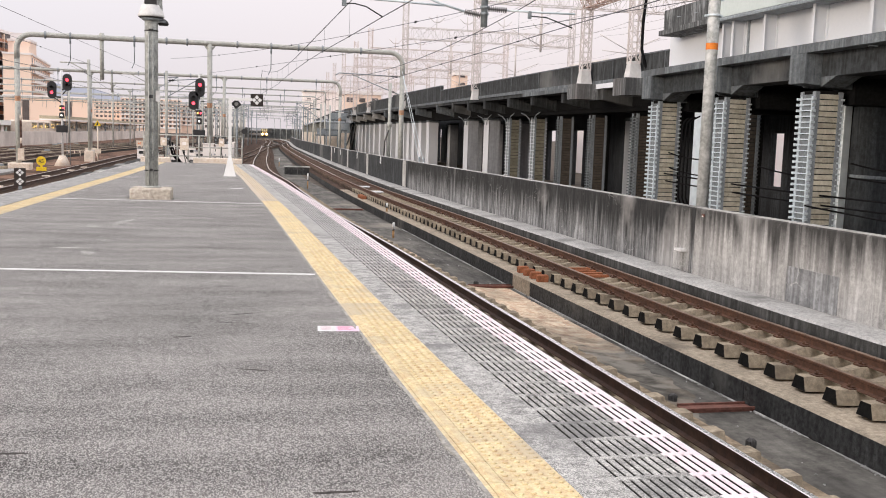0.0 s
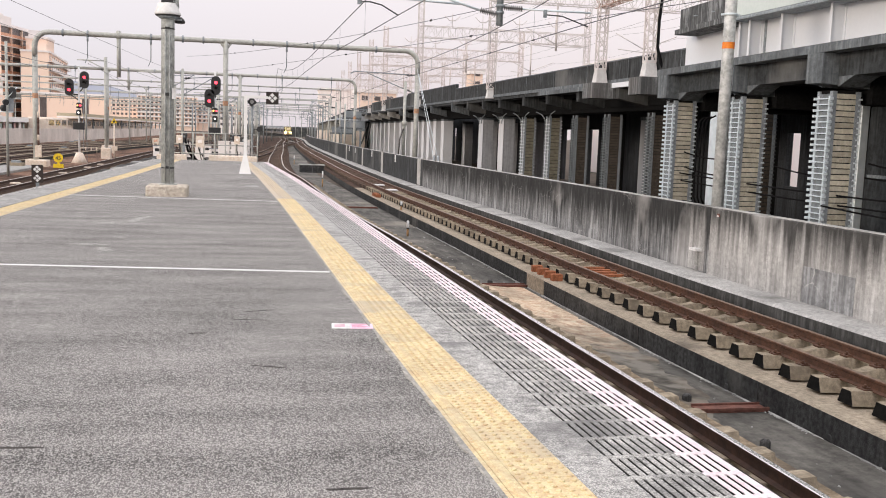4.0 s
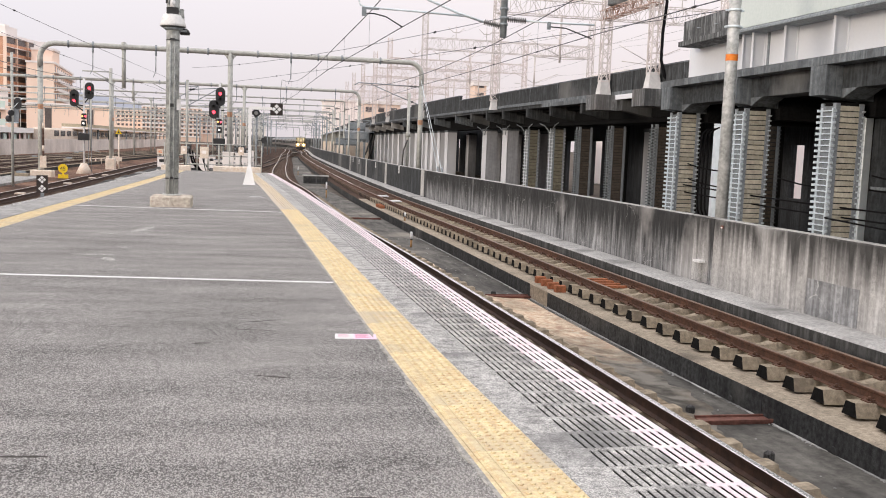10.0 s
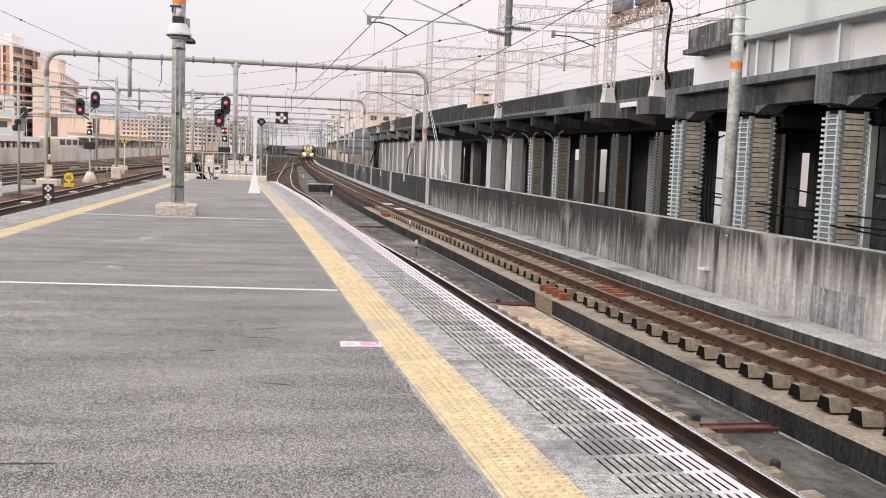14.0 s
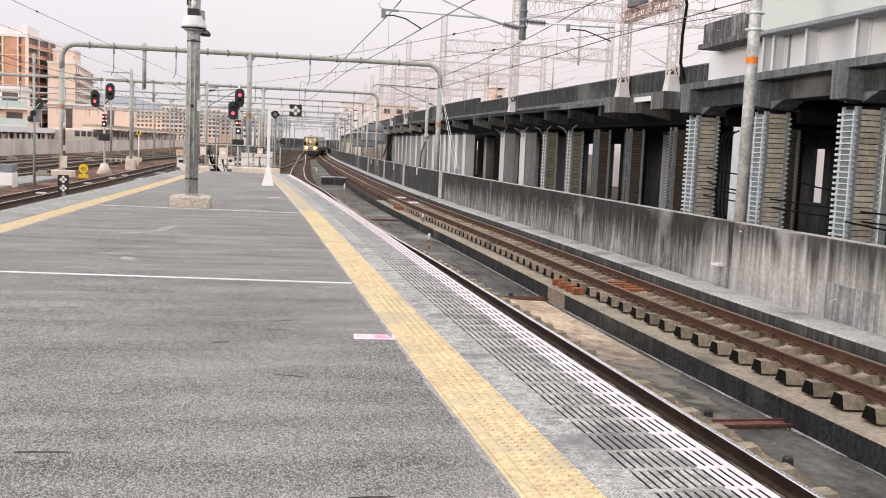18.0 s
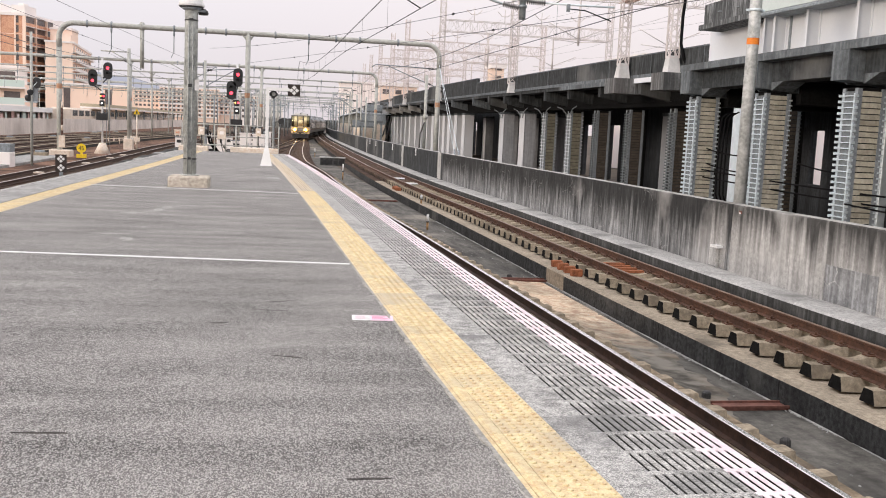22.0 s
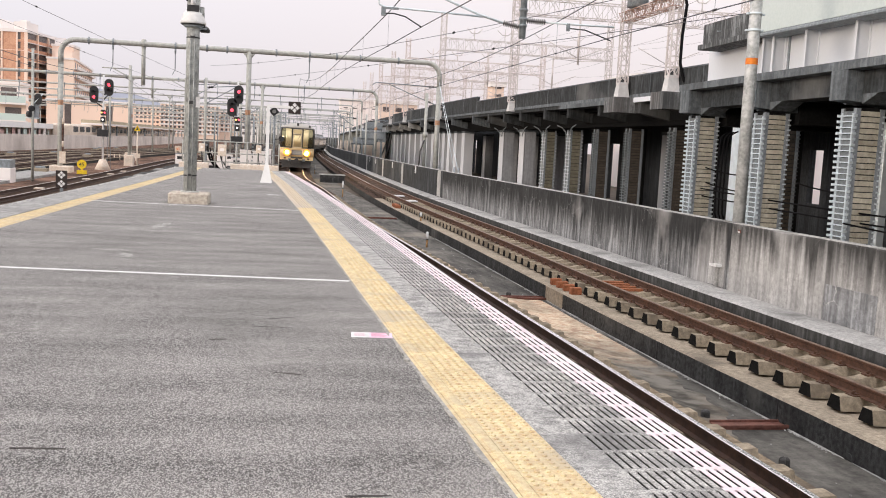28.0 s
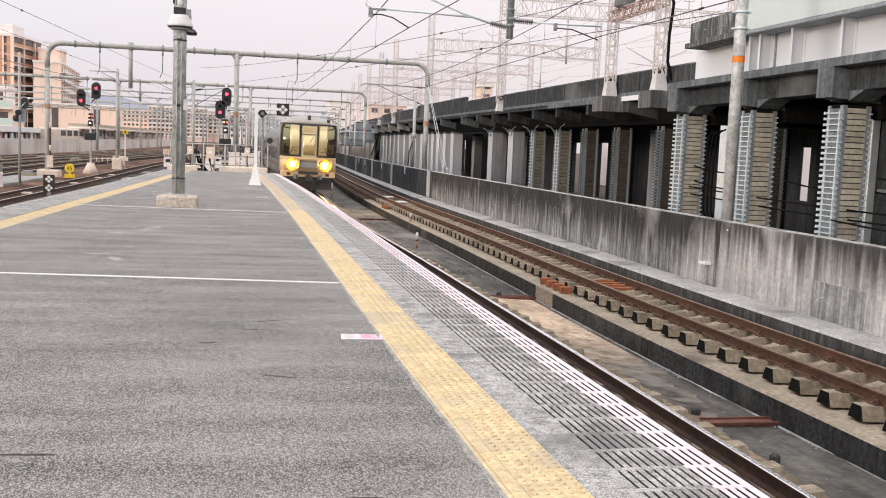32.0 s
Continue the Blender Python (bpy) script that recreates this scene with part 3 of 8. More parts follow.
def tactile_tile(material):
    """A 0.30 m warning tile with five by five studs and the bar on its inner side."""
    m = M()
    m.box(-0.149, -0.149, -0.03, 0.149, 0.149, 0.004)
    for i in range(5):
        for j in range(5):
            x, y = -0.12 + 0.06 * i, -0.12 + 0.06 * j
            m.tube((x, y, 0.003), (x, y, 0.011), 0.017, 8, 0.011)
    m.box(-0.226, -0.149, -0.03, -0.152, 0.149, 0.004)
    m.box(-0.206, -0.147, 0.003, -0.176, 0.147, 0.010, taper=0.003)
    m.box(-0.256, -0.149, -0.03, -0.229, 0.149, 0.002)
    return m.data("tactile_tile", material)


def edge_slab(filling):
    """A slab 0.30 m long: plain inner part, then rows of slots, open or clogged with dust, out to the painted edge."""
    m = M()
    w, first = 0.85, 0.255
    m.box(-w, -0.1495, -0.03, 0, 0.1495, -0.02, 2)
    m.box(-w, -0.1495, -0.02, -w + first, 0.1495, 0.0, 0)
    n = 12
    p = (w - first - 0.015) / n
    for i in range(n):
        x = -w + first + i * p
        k = 1 if i >= n - 4 else 0
        g = 0.020 if k else 0.017
        m.box(x + g, -0.1495, -0.02, x + p, 0.1495, -0.004, 2 if k else 3)
        m.box(x + g, -0.1495, -0.004, x + p, 0.1495, 0.0, k)
        m.box(x, 0.108, -0.02, x + g, 0.1495, 0.0, k)
    m.box(-0.015, -0.1495, -0.02, 0, 0.1495, 0.0, 1)
    return m.data("edge_slab", [M_CONC_EDGE, M_PINK, M_SLOT if filling is M_SLOT_DUSTY else M_SLOT_DUSTY, filling])


def platform_pieces(root):
    tile, old, slab = tactile_tile(M_YELLOW), tactile_tile(M_YELLOW_OLD), edge_slab(M_SLOT_DUSTY)
    clogged = edge_slab(M_CONC)
    y = -6.15
    while y < PLAT_END - 0.3:
        part("tactile_tile", tile if y < 22.4 else old, None, root, "", EDGE_R.frame_at(y, -0.855 - 0.149))
        part("edge_slab", slab if y < 13.5 else clogged, None, root, "", EDGE_R.frame_at(y))
        y += 0.30
    y = -6.0
    while y < PLAT_END - 0.3:
        f = EDGE_L.frame_at(y, 1.01)
        part("tactile_tile", tile, None, root, "", f @ Matrix.Rotation(math.pi, 4, "Z"))
        y += 0.30
    m = M()
    m.sweep([(0.0, -0.02), (0.0, 0.004), (0.13, 0.004), (0.13, -0.02)], EDGE_L, steps(-6, PLAT_END, 1))
    part("edge_line", m, M_STAIN, root, "worn pale edge line")
    # Black strip fills the band between the pink edge and the rail.
    m = M()
    m.sweep([(-0.003, -0.28), (-0.003, -0.012), (0.035, -0.016), (0.04, -0.05), (0.04, -0.28)], EDGE_R, steps(-6, PLAT_END, 1))
    part("edge_nosing", m, M_SLOT, root, "black strip along the platform edge")
    m = M()
    m.sweep([(-1.28, -0.01), (-1.28, 0.002), (-1.258, 0.003), (-1.258, -0.01)], EDGE_R, steps(-6, PLAT_END, 1))
    part("edge_mortar", m, M_MORTAR, root, "thin pale mortar line")


RAIL = [(-0.062, 0.0), (-0.062, 0.012), (-0.012, 0.028), (-0.009, 0.105), (-0.032, 0.118), (-0.0325, 0.146), (-0.026, 0.153),
        (0.026, 0.153), (0.0325, 0.146), (0.032, 0.118), (0.009, 0.105), (0.012, 0.028), (0.062, 0.012), (0.062, 0.0)]


def rails(root, line, ys, top, cant=0.0, z=RAIL_Z):
    for side in (-1, 1):
        off, dz = side * 0.566, -side * cant / 2
        cut = [(ys, top)] if top != M_RAILTOP else [([y for y in ys if y < 49], top), ([y for y in ys if y > 45.5], M_RAILTOP_FAR)]
        if line is TRACK_R:
            cut = [([y for y in ys if y < 64], top), ([y for y in ys if y > 60.5], M_RAILTOP_FAR)]
        for run, head in cut:
            m = M()
            m.sweep([(off + u, z - 0.153 + h + dz) for u, h in RAIL], line, run, [0] * 5 + [1, 1, 1] + [0] * 6)
            part("rail", m, [M_RUST_DARK if top == M_RAILTOP or line(0) < -6 else M_RUST, head], root, "rusty steel rail")


def sleeper_mesh(name="sleeper", length=1.85, dip=True, mats=None):
    """A concrete sleeper with raised rail seats, a lower waist, sloped flanks and dark end caps."""
    m = M()
    h = length / 2
    prof = [(-h, 0.168, 0.085), (-h + 0.03, 0.175, 0.09), (-0.42, 0.165, 0.10), (-0.24, 0.120 if dip else 0.15, 0.085), (0.0, 0.105 if dip else 0.15, 0.08),
            (0.24, 0.120 if dip else 0.15, 0.085), (0.42, 0.165, 0.10), (h - 0.03, 0.175, 0.09), (h, 0.168, 0.085)]
    b = len(m.v)
    for x, z, w in prof:
        m.v += [(x, -w - 0.055, 0), (x, -w, z), (x, w, z), (x, w + 0.055, 0)]
    for i in range(len(prof) - 1):
        for j in range(4):
            p, q = b + 4 * i + j, b + 4 * i + (j + 1) % 4
            m.face([p, q, q + 4, p + 4], 0)
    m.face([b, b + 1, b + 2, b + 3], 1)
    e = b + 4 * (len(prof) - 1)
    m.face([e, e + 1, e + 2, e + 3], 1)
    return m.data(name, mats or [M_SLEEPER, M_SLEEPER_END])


def fastening_mesh():
    m = M().box(-0.17, -0.075, -0.004, 0.17, 0.075, 0.02)
    for s in (-1, 1):
        m.tube((s * 0.11, 0, 0.02), (s * 0.11, 0, 0.07), 0.02, 6)
        m.box(s * 0.085 - 0.03, -0.045, 0.02, s * 0.085 + 0.03, 0.045, 0.038)
    return m.data("rail_fastening", M_RUST)


def track(name, label, line, y0, y1, top, cant=0.0, spacing=0.62, single=300, first=0.0, fast=(0, 0), sleeper=None):
    root = thing(name, label, "railway track")
    rails(root, line, steps(y0, y1, 3.0), top, cant)
    far = sleeper_mesh("sleeper", 1.85, True, [M_SLEEPER_FAR, M_SLEEPER_END])
    sl, fa = sleeper or sleeper_mesh(), fastening_mesh()
    z = RAIL_Z - 0.153 - 0.165
    y, n = first, 0
    roll = Matrix.Rotation(cant / 1.1, 4, "Y")
    while y < y1 and n < single:
        f = line.frame_at(y, 0, z) @ roll
        s = part("sleeper", sl if y < 50 else far, None, root, "", f)
        if fast[0] <= y <= fast[1]:
            for o in (-0.566, 0.566):
                part("rail_fastening", fa, None, root, "", f @ Matrix.Translation((o, 0, 0.165)))
        y, n = y + spacing, n + 1
    if y < y1:
        m = M()
        while y < y1:
            m.box(-1.0, -0.11, 0, 1.0, 0.11, 0.15, 0, line.frame_at(y, 0, z))
            y += spacing
        tagged(part("sleeper_strip", m, M_SLEEPER_FAR, root), kind="stuff")
    return root


def beds():
    ys = steps(-28, 330, 3)
    m = M()
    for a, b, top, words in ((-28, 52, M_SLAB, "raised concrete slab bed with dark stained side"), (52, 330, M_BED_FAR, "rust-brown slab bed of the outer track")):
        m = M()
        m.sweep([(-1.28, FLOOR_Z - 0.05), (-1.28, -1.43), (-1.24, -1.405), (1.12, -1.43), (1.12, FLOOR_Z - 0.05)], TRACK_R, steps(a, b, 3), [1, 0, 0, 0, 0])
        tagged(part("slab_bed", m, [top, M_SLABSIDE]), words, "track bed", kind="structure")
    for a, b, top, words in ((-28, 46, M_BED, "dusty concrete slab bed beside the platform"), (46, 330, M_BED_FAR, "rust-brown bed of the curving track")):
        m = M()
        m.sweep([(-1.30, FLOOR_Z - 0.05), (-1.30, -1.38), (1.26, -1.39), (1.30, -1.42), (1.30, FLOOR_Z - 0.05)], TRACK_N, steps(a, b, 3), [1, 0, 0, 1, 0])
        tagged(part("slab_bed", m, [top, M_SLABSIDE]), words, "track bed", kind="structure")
    m = M()
    for y in steps(48.2, 330, 6):
        xa, xb = TRACK_L(y) + 1.3, TRACK_N(y) - 1.28
        m.v += [(xa, y, -1.37), (xb, y, -1.39), (xb, y, FLOOR_Z - 0.02), (xa, y, FLOOR_Z - 0.02)]
    k = len(m.v) // 4
    for i in range(k - 1):
        for j in range(4):
            m.face([4 * i + j, 4 * i + (j + 1) % 4, 4 * i + 4 + (j + 1) % 4, 4 * i + 4 + j])
    m.face([0, 1, 2, 3]), m.face([4 * k - 1, 4 * k - 2, 4 * k - 3, 4 * k - 4])
    tagged(part("ballast_bed", m, M_BALLAST_DARK), "dark brown ballast beyond the platform end", "ballast", kind="structure")
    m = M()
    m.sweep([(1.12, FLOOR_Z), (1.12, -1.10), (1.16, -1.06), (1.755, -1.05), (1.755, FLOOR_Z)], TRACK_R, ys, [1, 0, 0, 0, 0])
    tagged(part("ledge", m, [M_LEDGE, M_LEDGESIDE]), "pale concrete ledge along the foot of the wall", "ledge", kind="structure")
    m = M()
    m.sweep([(-46, FLOOR_Z), (-46, -1.33), (1.4, -1.33), (1.4, FLOOR_Z)], TRACK_L, steps(-28, 420, 8))
    tagged(part("ballast_bed", m, M_BALLAST), "brown ballast bed of the rail yard", "ballast", kind="structure")
    m = M()
    m.sweep([(-5.35, -1.36), (-5.35, -1.315), (-2.5, -1.315), (-2.5, -1.36)], TRACK_L, steps(-28, 260, 6))
    tagged(part("ballast_bed", m, M_BALLAST_DARK), "dark ballast of the first yard track", "ballast", kind="structure")


def parapet_wall():
    root = thing("wall_east", "tall weathered concrete parapet wall beside the track", "wall", kind="structure")
    joints = [-12, -2, 8.2, 18.1, 28.2, 38.3, 48.4, 58.5, 68.6, 78.7, 90, 110, 130, 160, 200, 260]
    for a, b in zip(joints, joints[1:]):
        m = M()
        m.sweep([(1.755, FLOOR_Z), (1.755, 0.30), (1.775, 0.325), (1.985, 0.325), (2.005, 0.30), (2.005, FLOOR_Z)], TRACK_R, steps(a + 0.012, b - 0.012, 2))
        part("wall_panel", m, M_WALL_PALE if a < 18 else M_WALL if a < 48 else M_PARAPET, root)
    for a, b in zip(joints, joints[1:]):
        # Thin pale skin: sky light on the dusty top put into colour.
        part("coping_skin", M().sweep([(1.772, 0.322), (1.772, 0.331), (1.99, 0.331), (1.99, 0.322)], TRACK_R, steps(a + 0.012, b - 0.012, 2)), M_LEDGE, root, "dusty wall top, paled as lit by the sky")
    m = M().sweep([(1.748, -1.04), (1.748, -0.42), (1.757, -0.42), (1.757, -1.04)], TRACK_R, steps(13.35, 14.75, 0.7))
    part("repair_patch", m, M_PATCH, root, "blue-grey repair patch")
    m = M().sweep([(1.742, -1.03), (1.742, 0.30), (1.757, 0.30), (1.757, -1.03)], TRACK_R, steps(18.25, 18.95, 0.35))
    part("pilaster", m, M_WALL_PALE, root, "pale stained pilaster at the joint")
    for y in (48.9, 63.4, 76.0, 91.5):
        m = M().sweep([(1.735, -1.03), (1.735, 0.31), (1.757, 0.31), (1.757, -1.03)], TRACK_R, steps(y, y + 0.9, 0.45))
        part("pilaster", m, M_LEDGE, root, "pale pilaster at the joint")
    return root


# ---- the viaduct and the station block on it ----
VIA = Line((-30, 13.6), (12, 12.65), (28, 12.45), (45, 12.2), (62, 12.05), (90, 12.5), (140, 14.0), (200, 16.6), (300, 20.5), (420, 19))
VIA2 = Line((20, 15.85), (35, 15.55), (60, 15.3), (85, 15.15), (107, 15.1), (122, 15.4), (139, 15.8), (200, 18.6), (300, 23), (420, 22))
REAR = Line((-30, 25.5), (12, 24.8), (40, 24.5), (85, 26.5), (140, 28), (260, 34))
DECK = 3.68


def jacket_column(panel_mat=None, label="square viaduct column clad in beige panels and steel straps", group="viaduct columns", d=0.285, w=0.70, pitch=0.127, side_mat=None, strap_mat=None):
    """A square column wrapped in steel straps and precast panels. Its west face is x = 0."""
    root = thing("viaduct_column", label, "column", group=group)
    panel_mat = panel_mat or M_PANEL
    zt = 2.86
    part("core", M().box(0.035, 0.04 - d, FLOOR_Z - 0.1, w - 0.03, d - 0.035, zt + 0.02), M_DARK, root, "column core painted near-black as shade in the gaps")
    for x, y in ((0.0, -d), (0.0, d - 0.11), (w - 0.11, -d), (w - 0.11, d - 0.11)):
        part("corner_angle", M().box(x, y, FLOOR_Z, x + 0.11, y + 0.11, zt), M_ANGLE, root, "grey steel corner angle")
    panel = M().box(0.112, 0.007 - d, 0.019, w - 0.112, 0.05 - d, pitch - 0.004, taper=0.005).data("panel", panel_mat)
    side = M().box(0.004, 0.09 - d, 0.030, 0.05, d - 0.09, pitch - 0.012).data("panel", side_mat or M_STRAPDARK)
    strap = M().box(-0.045, -d, 0.0, 0.015, d, 0.026).box(-0.075, -d - 0.02, -0.016, 0.02, 0.03 - d, 0.042).box(-0.075, d - 0.03, -0.016, 0.02, d + 0.02, 0.042)
    strap.box(-0.03, 0.07 - d, -0.05, 0.012, 0.10 - d, pitch - 0.05).box(-0.03, d - 0.10, -0.05, 0.012, d - 0.07, pitch - 0.05)
    strap.box(0.08, 0.018 - d, -0.003, w - 0.08, 0.04 - d, 0.014, 1).box(w - 0.05, -d - 0.015, -0.005, w + 0.035, 0.055 - d, 0.032)
    strap = strap.data("strap", [strap_mat or M_GALV, M_BLACK])
    z = -0.62
    while z < zt - 0.15:
        part("panel", panel, None, root, "", Matrix.Translation((0, 0, z)))
        part("side_panel", side, None, root, "", Matrix.Translation((0, 0, z)))
        part("strap", strap, None, root, "", Matrix.Translation((0, 0, z)))
        z += pitch
    part("foot_casing", M().box(0.0, 0.015 - d, FLOOR_Z - 0.1, w, d - 0.015, -0.62), panel_mat, root)
    return root


def plain_column(shaft_mat=None, label="pale steel-jacketed viaduct column"):
    root = thing("viaduct_column", label, "column", group="plain viaduct columns")
    part("shaft", M().bevel_box(0.02, -0.6, FLOOR_Z - 0.1, 0.80, 0.6, 2.95, 0.02), shaft_mat or M_VIA_LIGHT, root)
    # Pale sheet paints the light falling on the west face.
    part("face_plate", M().bevel_box(-0.02, -0.62, FLOOR_Z - 0.1, 0.02, 0.62, 2.95, 0.01), M_VIA_LIGHT, root, "west face left pale as if lit")
    part("head", M().box(-0.06, -0.66, 2.80, 0.86, 0.66, 3.0), M_VIA, root, "dark concrete head")
    return root


COL_Y = [4.0, 7.85, 11.7, 15.55, 19.42, 23.26, 27.16]


def deck_rise(y):
    """The station deck climbs a little towards the platforms."""
    return 0.0113 * (27.5 - max(12.0, y))


def viaduct():
    """The station stretch on clad columns, and the open stretch set further back."""
    proto = jacket_column()
    for i, y in enumerate(COL_Y):
        f = VIA.frame_at(y)
        if i == 0:
            proto.matrix_basis = f
        else:
            copy_thing(proto, f)
    dark = jacket_column(M_PANEL_DARK, "square viaduct column with panels darkened as in the deck's shade", "dark viaduct columns", 0.27, 0.72, 0.13, M_VIA_DARK, M_STRAPDARK)
    tan = jacket_column(M_PANEL_OLIVE, "slim viaduct column in pale straps, its tan panels darkened for shade", "slim viaduct columns", 0.33, 0.72, 0.2, None, M_WALLWHITE)
    tan.matrix_basis = VIA2.frame_at(52.9, 1.5)
    copy_thing(tan, VIA2.frame_at(57.8, 1.5))
    for i, y in enumerate((39.0, 44.0, 48.5)):
        f = VIA2.frame_at(y, 1.5)
        if i == 0:
            dark.matrix_basis = f
        else:
            copy_thing(dark, f)
    for y, o in ((28.7, 3.6), (20.8, 4.2), (12.5, 4.2)):
        copy_thing(dark, VIA.frame_at(y, o))
    inner = thing("inner_column", "inner column, near-black for the shade under the deck", "column", VIA.frame_at(16.5, 7.2), "inner columns")
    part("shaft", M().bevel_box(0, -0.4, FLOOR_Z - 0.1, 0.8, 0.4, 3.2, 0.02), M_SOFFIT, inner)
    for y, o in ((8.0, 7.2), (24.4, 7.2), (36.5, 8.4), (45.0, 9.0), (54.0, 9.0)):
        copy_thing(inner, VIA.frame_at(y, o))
    pl = plain_column()
    grey = plain_column(M_COLGREY, "viaduct column shaded grey with its west face painted lit")
    grey.matrix_basis = VIA2.frame_at(62.9, 1.5)
    copy_thing(grey, VIA2.frame_at(68.5, 1.5))
    ys = [82.1, 85.5, 88.6, 91.2, 93.8, 97.3, 101.2, 105, 109.4, 114.5, 119, 123.3, 127.5, 131.4, 135.2, 139]
    for i, y in enumerate(ys):
        f = VIA2.frame_at(y, 1.5)
        if i == 0:
            pl.matrix_basis = f
        else:
            copy_thing(pl, f)
    for y, o in ((50.5, 6.4), (71.5, 6.4), (75.2, 3.6), (79, 6.4), (86, 6.4), (95, 6.4), (106, 6.4), (120, 6.4)):
        copy_thing(grey, VIA2.frame_at(y, o))
    for y in (52.9, 57.8, 62.9, 68.5):
        for s in (-1, 1):
            st = thing("head_strut", "thin grey steel strut flaring from a column head", "strut", VIA2.frame_at(y, 1.42), "head struts")
            part("strut", M().pipe([(0.0, s * 0.28, 2.5), (0.0, s * 0.36, 2.72), (-0.05, s * 0.9, 2.98), (-0.1, s * 1.7, 3.12)], 0.03, 8), M_GREYSTEEL, st)
    root = thing("viaduct", "dark concrete railway viaduct deck with edge beams", "viaduct", kind="structure")
    near, far = steps(-28, 27.6, 2), steps(28.5, 260, 3)
    m = M()
    m.sweep([(-0.30, 3.585), (-0.30, 3.775), (0.24, 3.775), (0.24, 3.585)], VIA, near, rise=deck_rise)
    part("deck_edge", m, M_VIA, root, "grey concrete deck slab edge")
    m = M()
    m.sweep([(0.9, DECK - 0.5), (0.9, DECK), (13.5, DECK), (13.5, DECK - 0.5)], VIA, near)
    part("deck_slab", m, M_SOFFIT, root, "concrete deck slab darkened for the shade beneath")
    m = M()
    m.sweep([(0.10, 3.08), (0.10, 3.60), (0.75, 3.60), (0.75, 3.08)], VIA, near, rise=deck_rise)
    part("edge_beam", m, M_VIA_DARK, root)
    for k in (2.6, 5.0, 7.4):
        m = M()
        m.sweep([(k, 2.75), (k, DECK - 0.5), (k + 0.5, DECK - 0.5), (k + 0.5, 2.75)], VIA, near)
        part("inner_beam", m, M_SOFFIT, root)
    br = M()
    br.v += [(-0.31, -0.30, 2.93), (-0.31, 0.30, 2.93), (0.9, 0.30, 2.84), (0.9, -0.30, 2.84), (-0.31, -0.30, 3.58), (-0.31, 0.30, 3.58),
             (0.9, 0.30, 3.58), (0.9, -0.30, 3.58)]
    for q in ((0, 1, 2, 3), (4, 7, 6, 5), (0, 4, 5, 1), (2, 6, 7, 3), (0, 3, 7, 4), (1, 5, 6, 2)):
        br.face(q)
    for s in (-1, 1):
        b = len(br.v)
        for x in (0.105, 0.72):
            br.v += [(x, s * 0.30, 2.86), (x, s * 0.85, 3.09), (x, s * 0.30, 3.09)]
        for q in ((0, 1, 2), (3, 5, 4), (0, 3, 4, 1), (1, 4, 5, 2), (0, 2, 5, 3)):
            br.face([b + i for i in q])
    br = br.data("bracket", M_VIA)
    for y in COL_Y:
        part("bracket", br, None, root, "", VIA.frame_at(y, -0.003, deck_rise(y)))
        part("cross_beam", M().box(0.9, -0.4, 2.6, 13, 0.4, DECK - 0.5), M_SOFFIT, root, "", VIA.frame_at(y))
    # the open stretch: deck edge, ribs, beam and parapet panels
    m = M()
    m.sweep([(0.0, 4.06), (0.0, 4.22), (0.9, 4.22), (0.9, 4.06)], VIA2, far)
    part("deck_edge", m, M_VIA, root)
    part("drip_face", M().sweep([(0.06, 3.88), (0.06, 4.06), (0.9, 4.06), (0.9, 3.88)], VIA2, far), M_PARAPET, root, "dark set-back face below the deck edge")
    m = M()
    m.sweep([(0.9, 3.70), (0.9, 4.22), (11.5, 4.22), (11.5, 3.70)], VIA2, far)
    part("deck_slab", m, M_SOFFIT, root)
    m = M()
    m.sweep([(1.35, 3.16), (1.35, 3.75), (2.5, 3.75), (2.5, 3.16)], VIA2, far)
    part("edge_beam", m, M_SOFFIT, root, "edge beam darkened for shade under the deck")
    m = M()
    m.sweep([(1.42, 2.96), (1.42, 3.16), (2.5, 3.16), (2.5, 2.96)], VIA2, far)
    part("beam_flange", m, M_SOFFIT, root, "beam underside darkened for shade")
    js = [28.5, 38.1, 47.7, 59.2, 70.8, 80.4, 92.0] + steps(101.6, 258, 9.6)
    for k, (a, b) in enumerate(zip(js, js[1:])):
        m = M()
        t = 5.34 if 70 < a < 90 else 5.18 if 90 < a < 118 else 5.0
        m.sweep([(0.04, 4.20), (0.04, t), (0.24, t), (0.24, 4.20)], VIA2, steps(a + 0.02, b - 0.02, 3))
        part("parapet_panel", m, M_PARAPET, root)
        for y in (a + 0.1, a + 4.9):
            part("joint_strip", M().box(0.025, -0.02, 4.22, 0.045, 0.02, t), M_VIA, root, "grey joint strip", VIA2.frame_at(y))
        part("coping", M().sweep([(0.02, t), (0.02, t + 0.05), (0.26, t + 0.05), (0.26, t)], VIA2, steps(a + 0.02, b - 0.02, 3)), M_VIA, root)
    rib = M()
    rib.v += [(0.02, -0.16, 3.40), (0.02, 0.16, 3.40), (1.5, 0.22, 3.12), (1.5, -0.22, 3.12), (0.02, -0.16, 4.0), (0.02, 0.16, 4.0), (1.5, 0.22, 4.0), (1.5, -0.22, 4.0)]
    for q in ((0, 1, 2, 3), (4, 7, 6, 5), (0, 4, 5, 1), (2, 6, 7, 3), (0, 3, 7, 4), (1, 5, 6, 2)):
        rib.face(q)
    rib = rib.data("rib", M_VIA)
    pale = rib.copy()
    pale.materials.clear()
    pale.materials.append(M_LEDGE)
    # Nearer ribs darkened in colour for both shadow and dirt.
    dark_rib = rib.copy()
    dark_rib.materials.clear()
    dark_rib.materials.append(M_PARAPET)
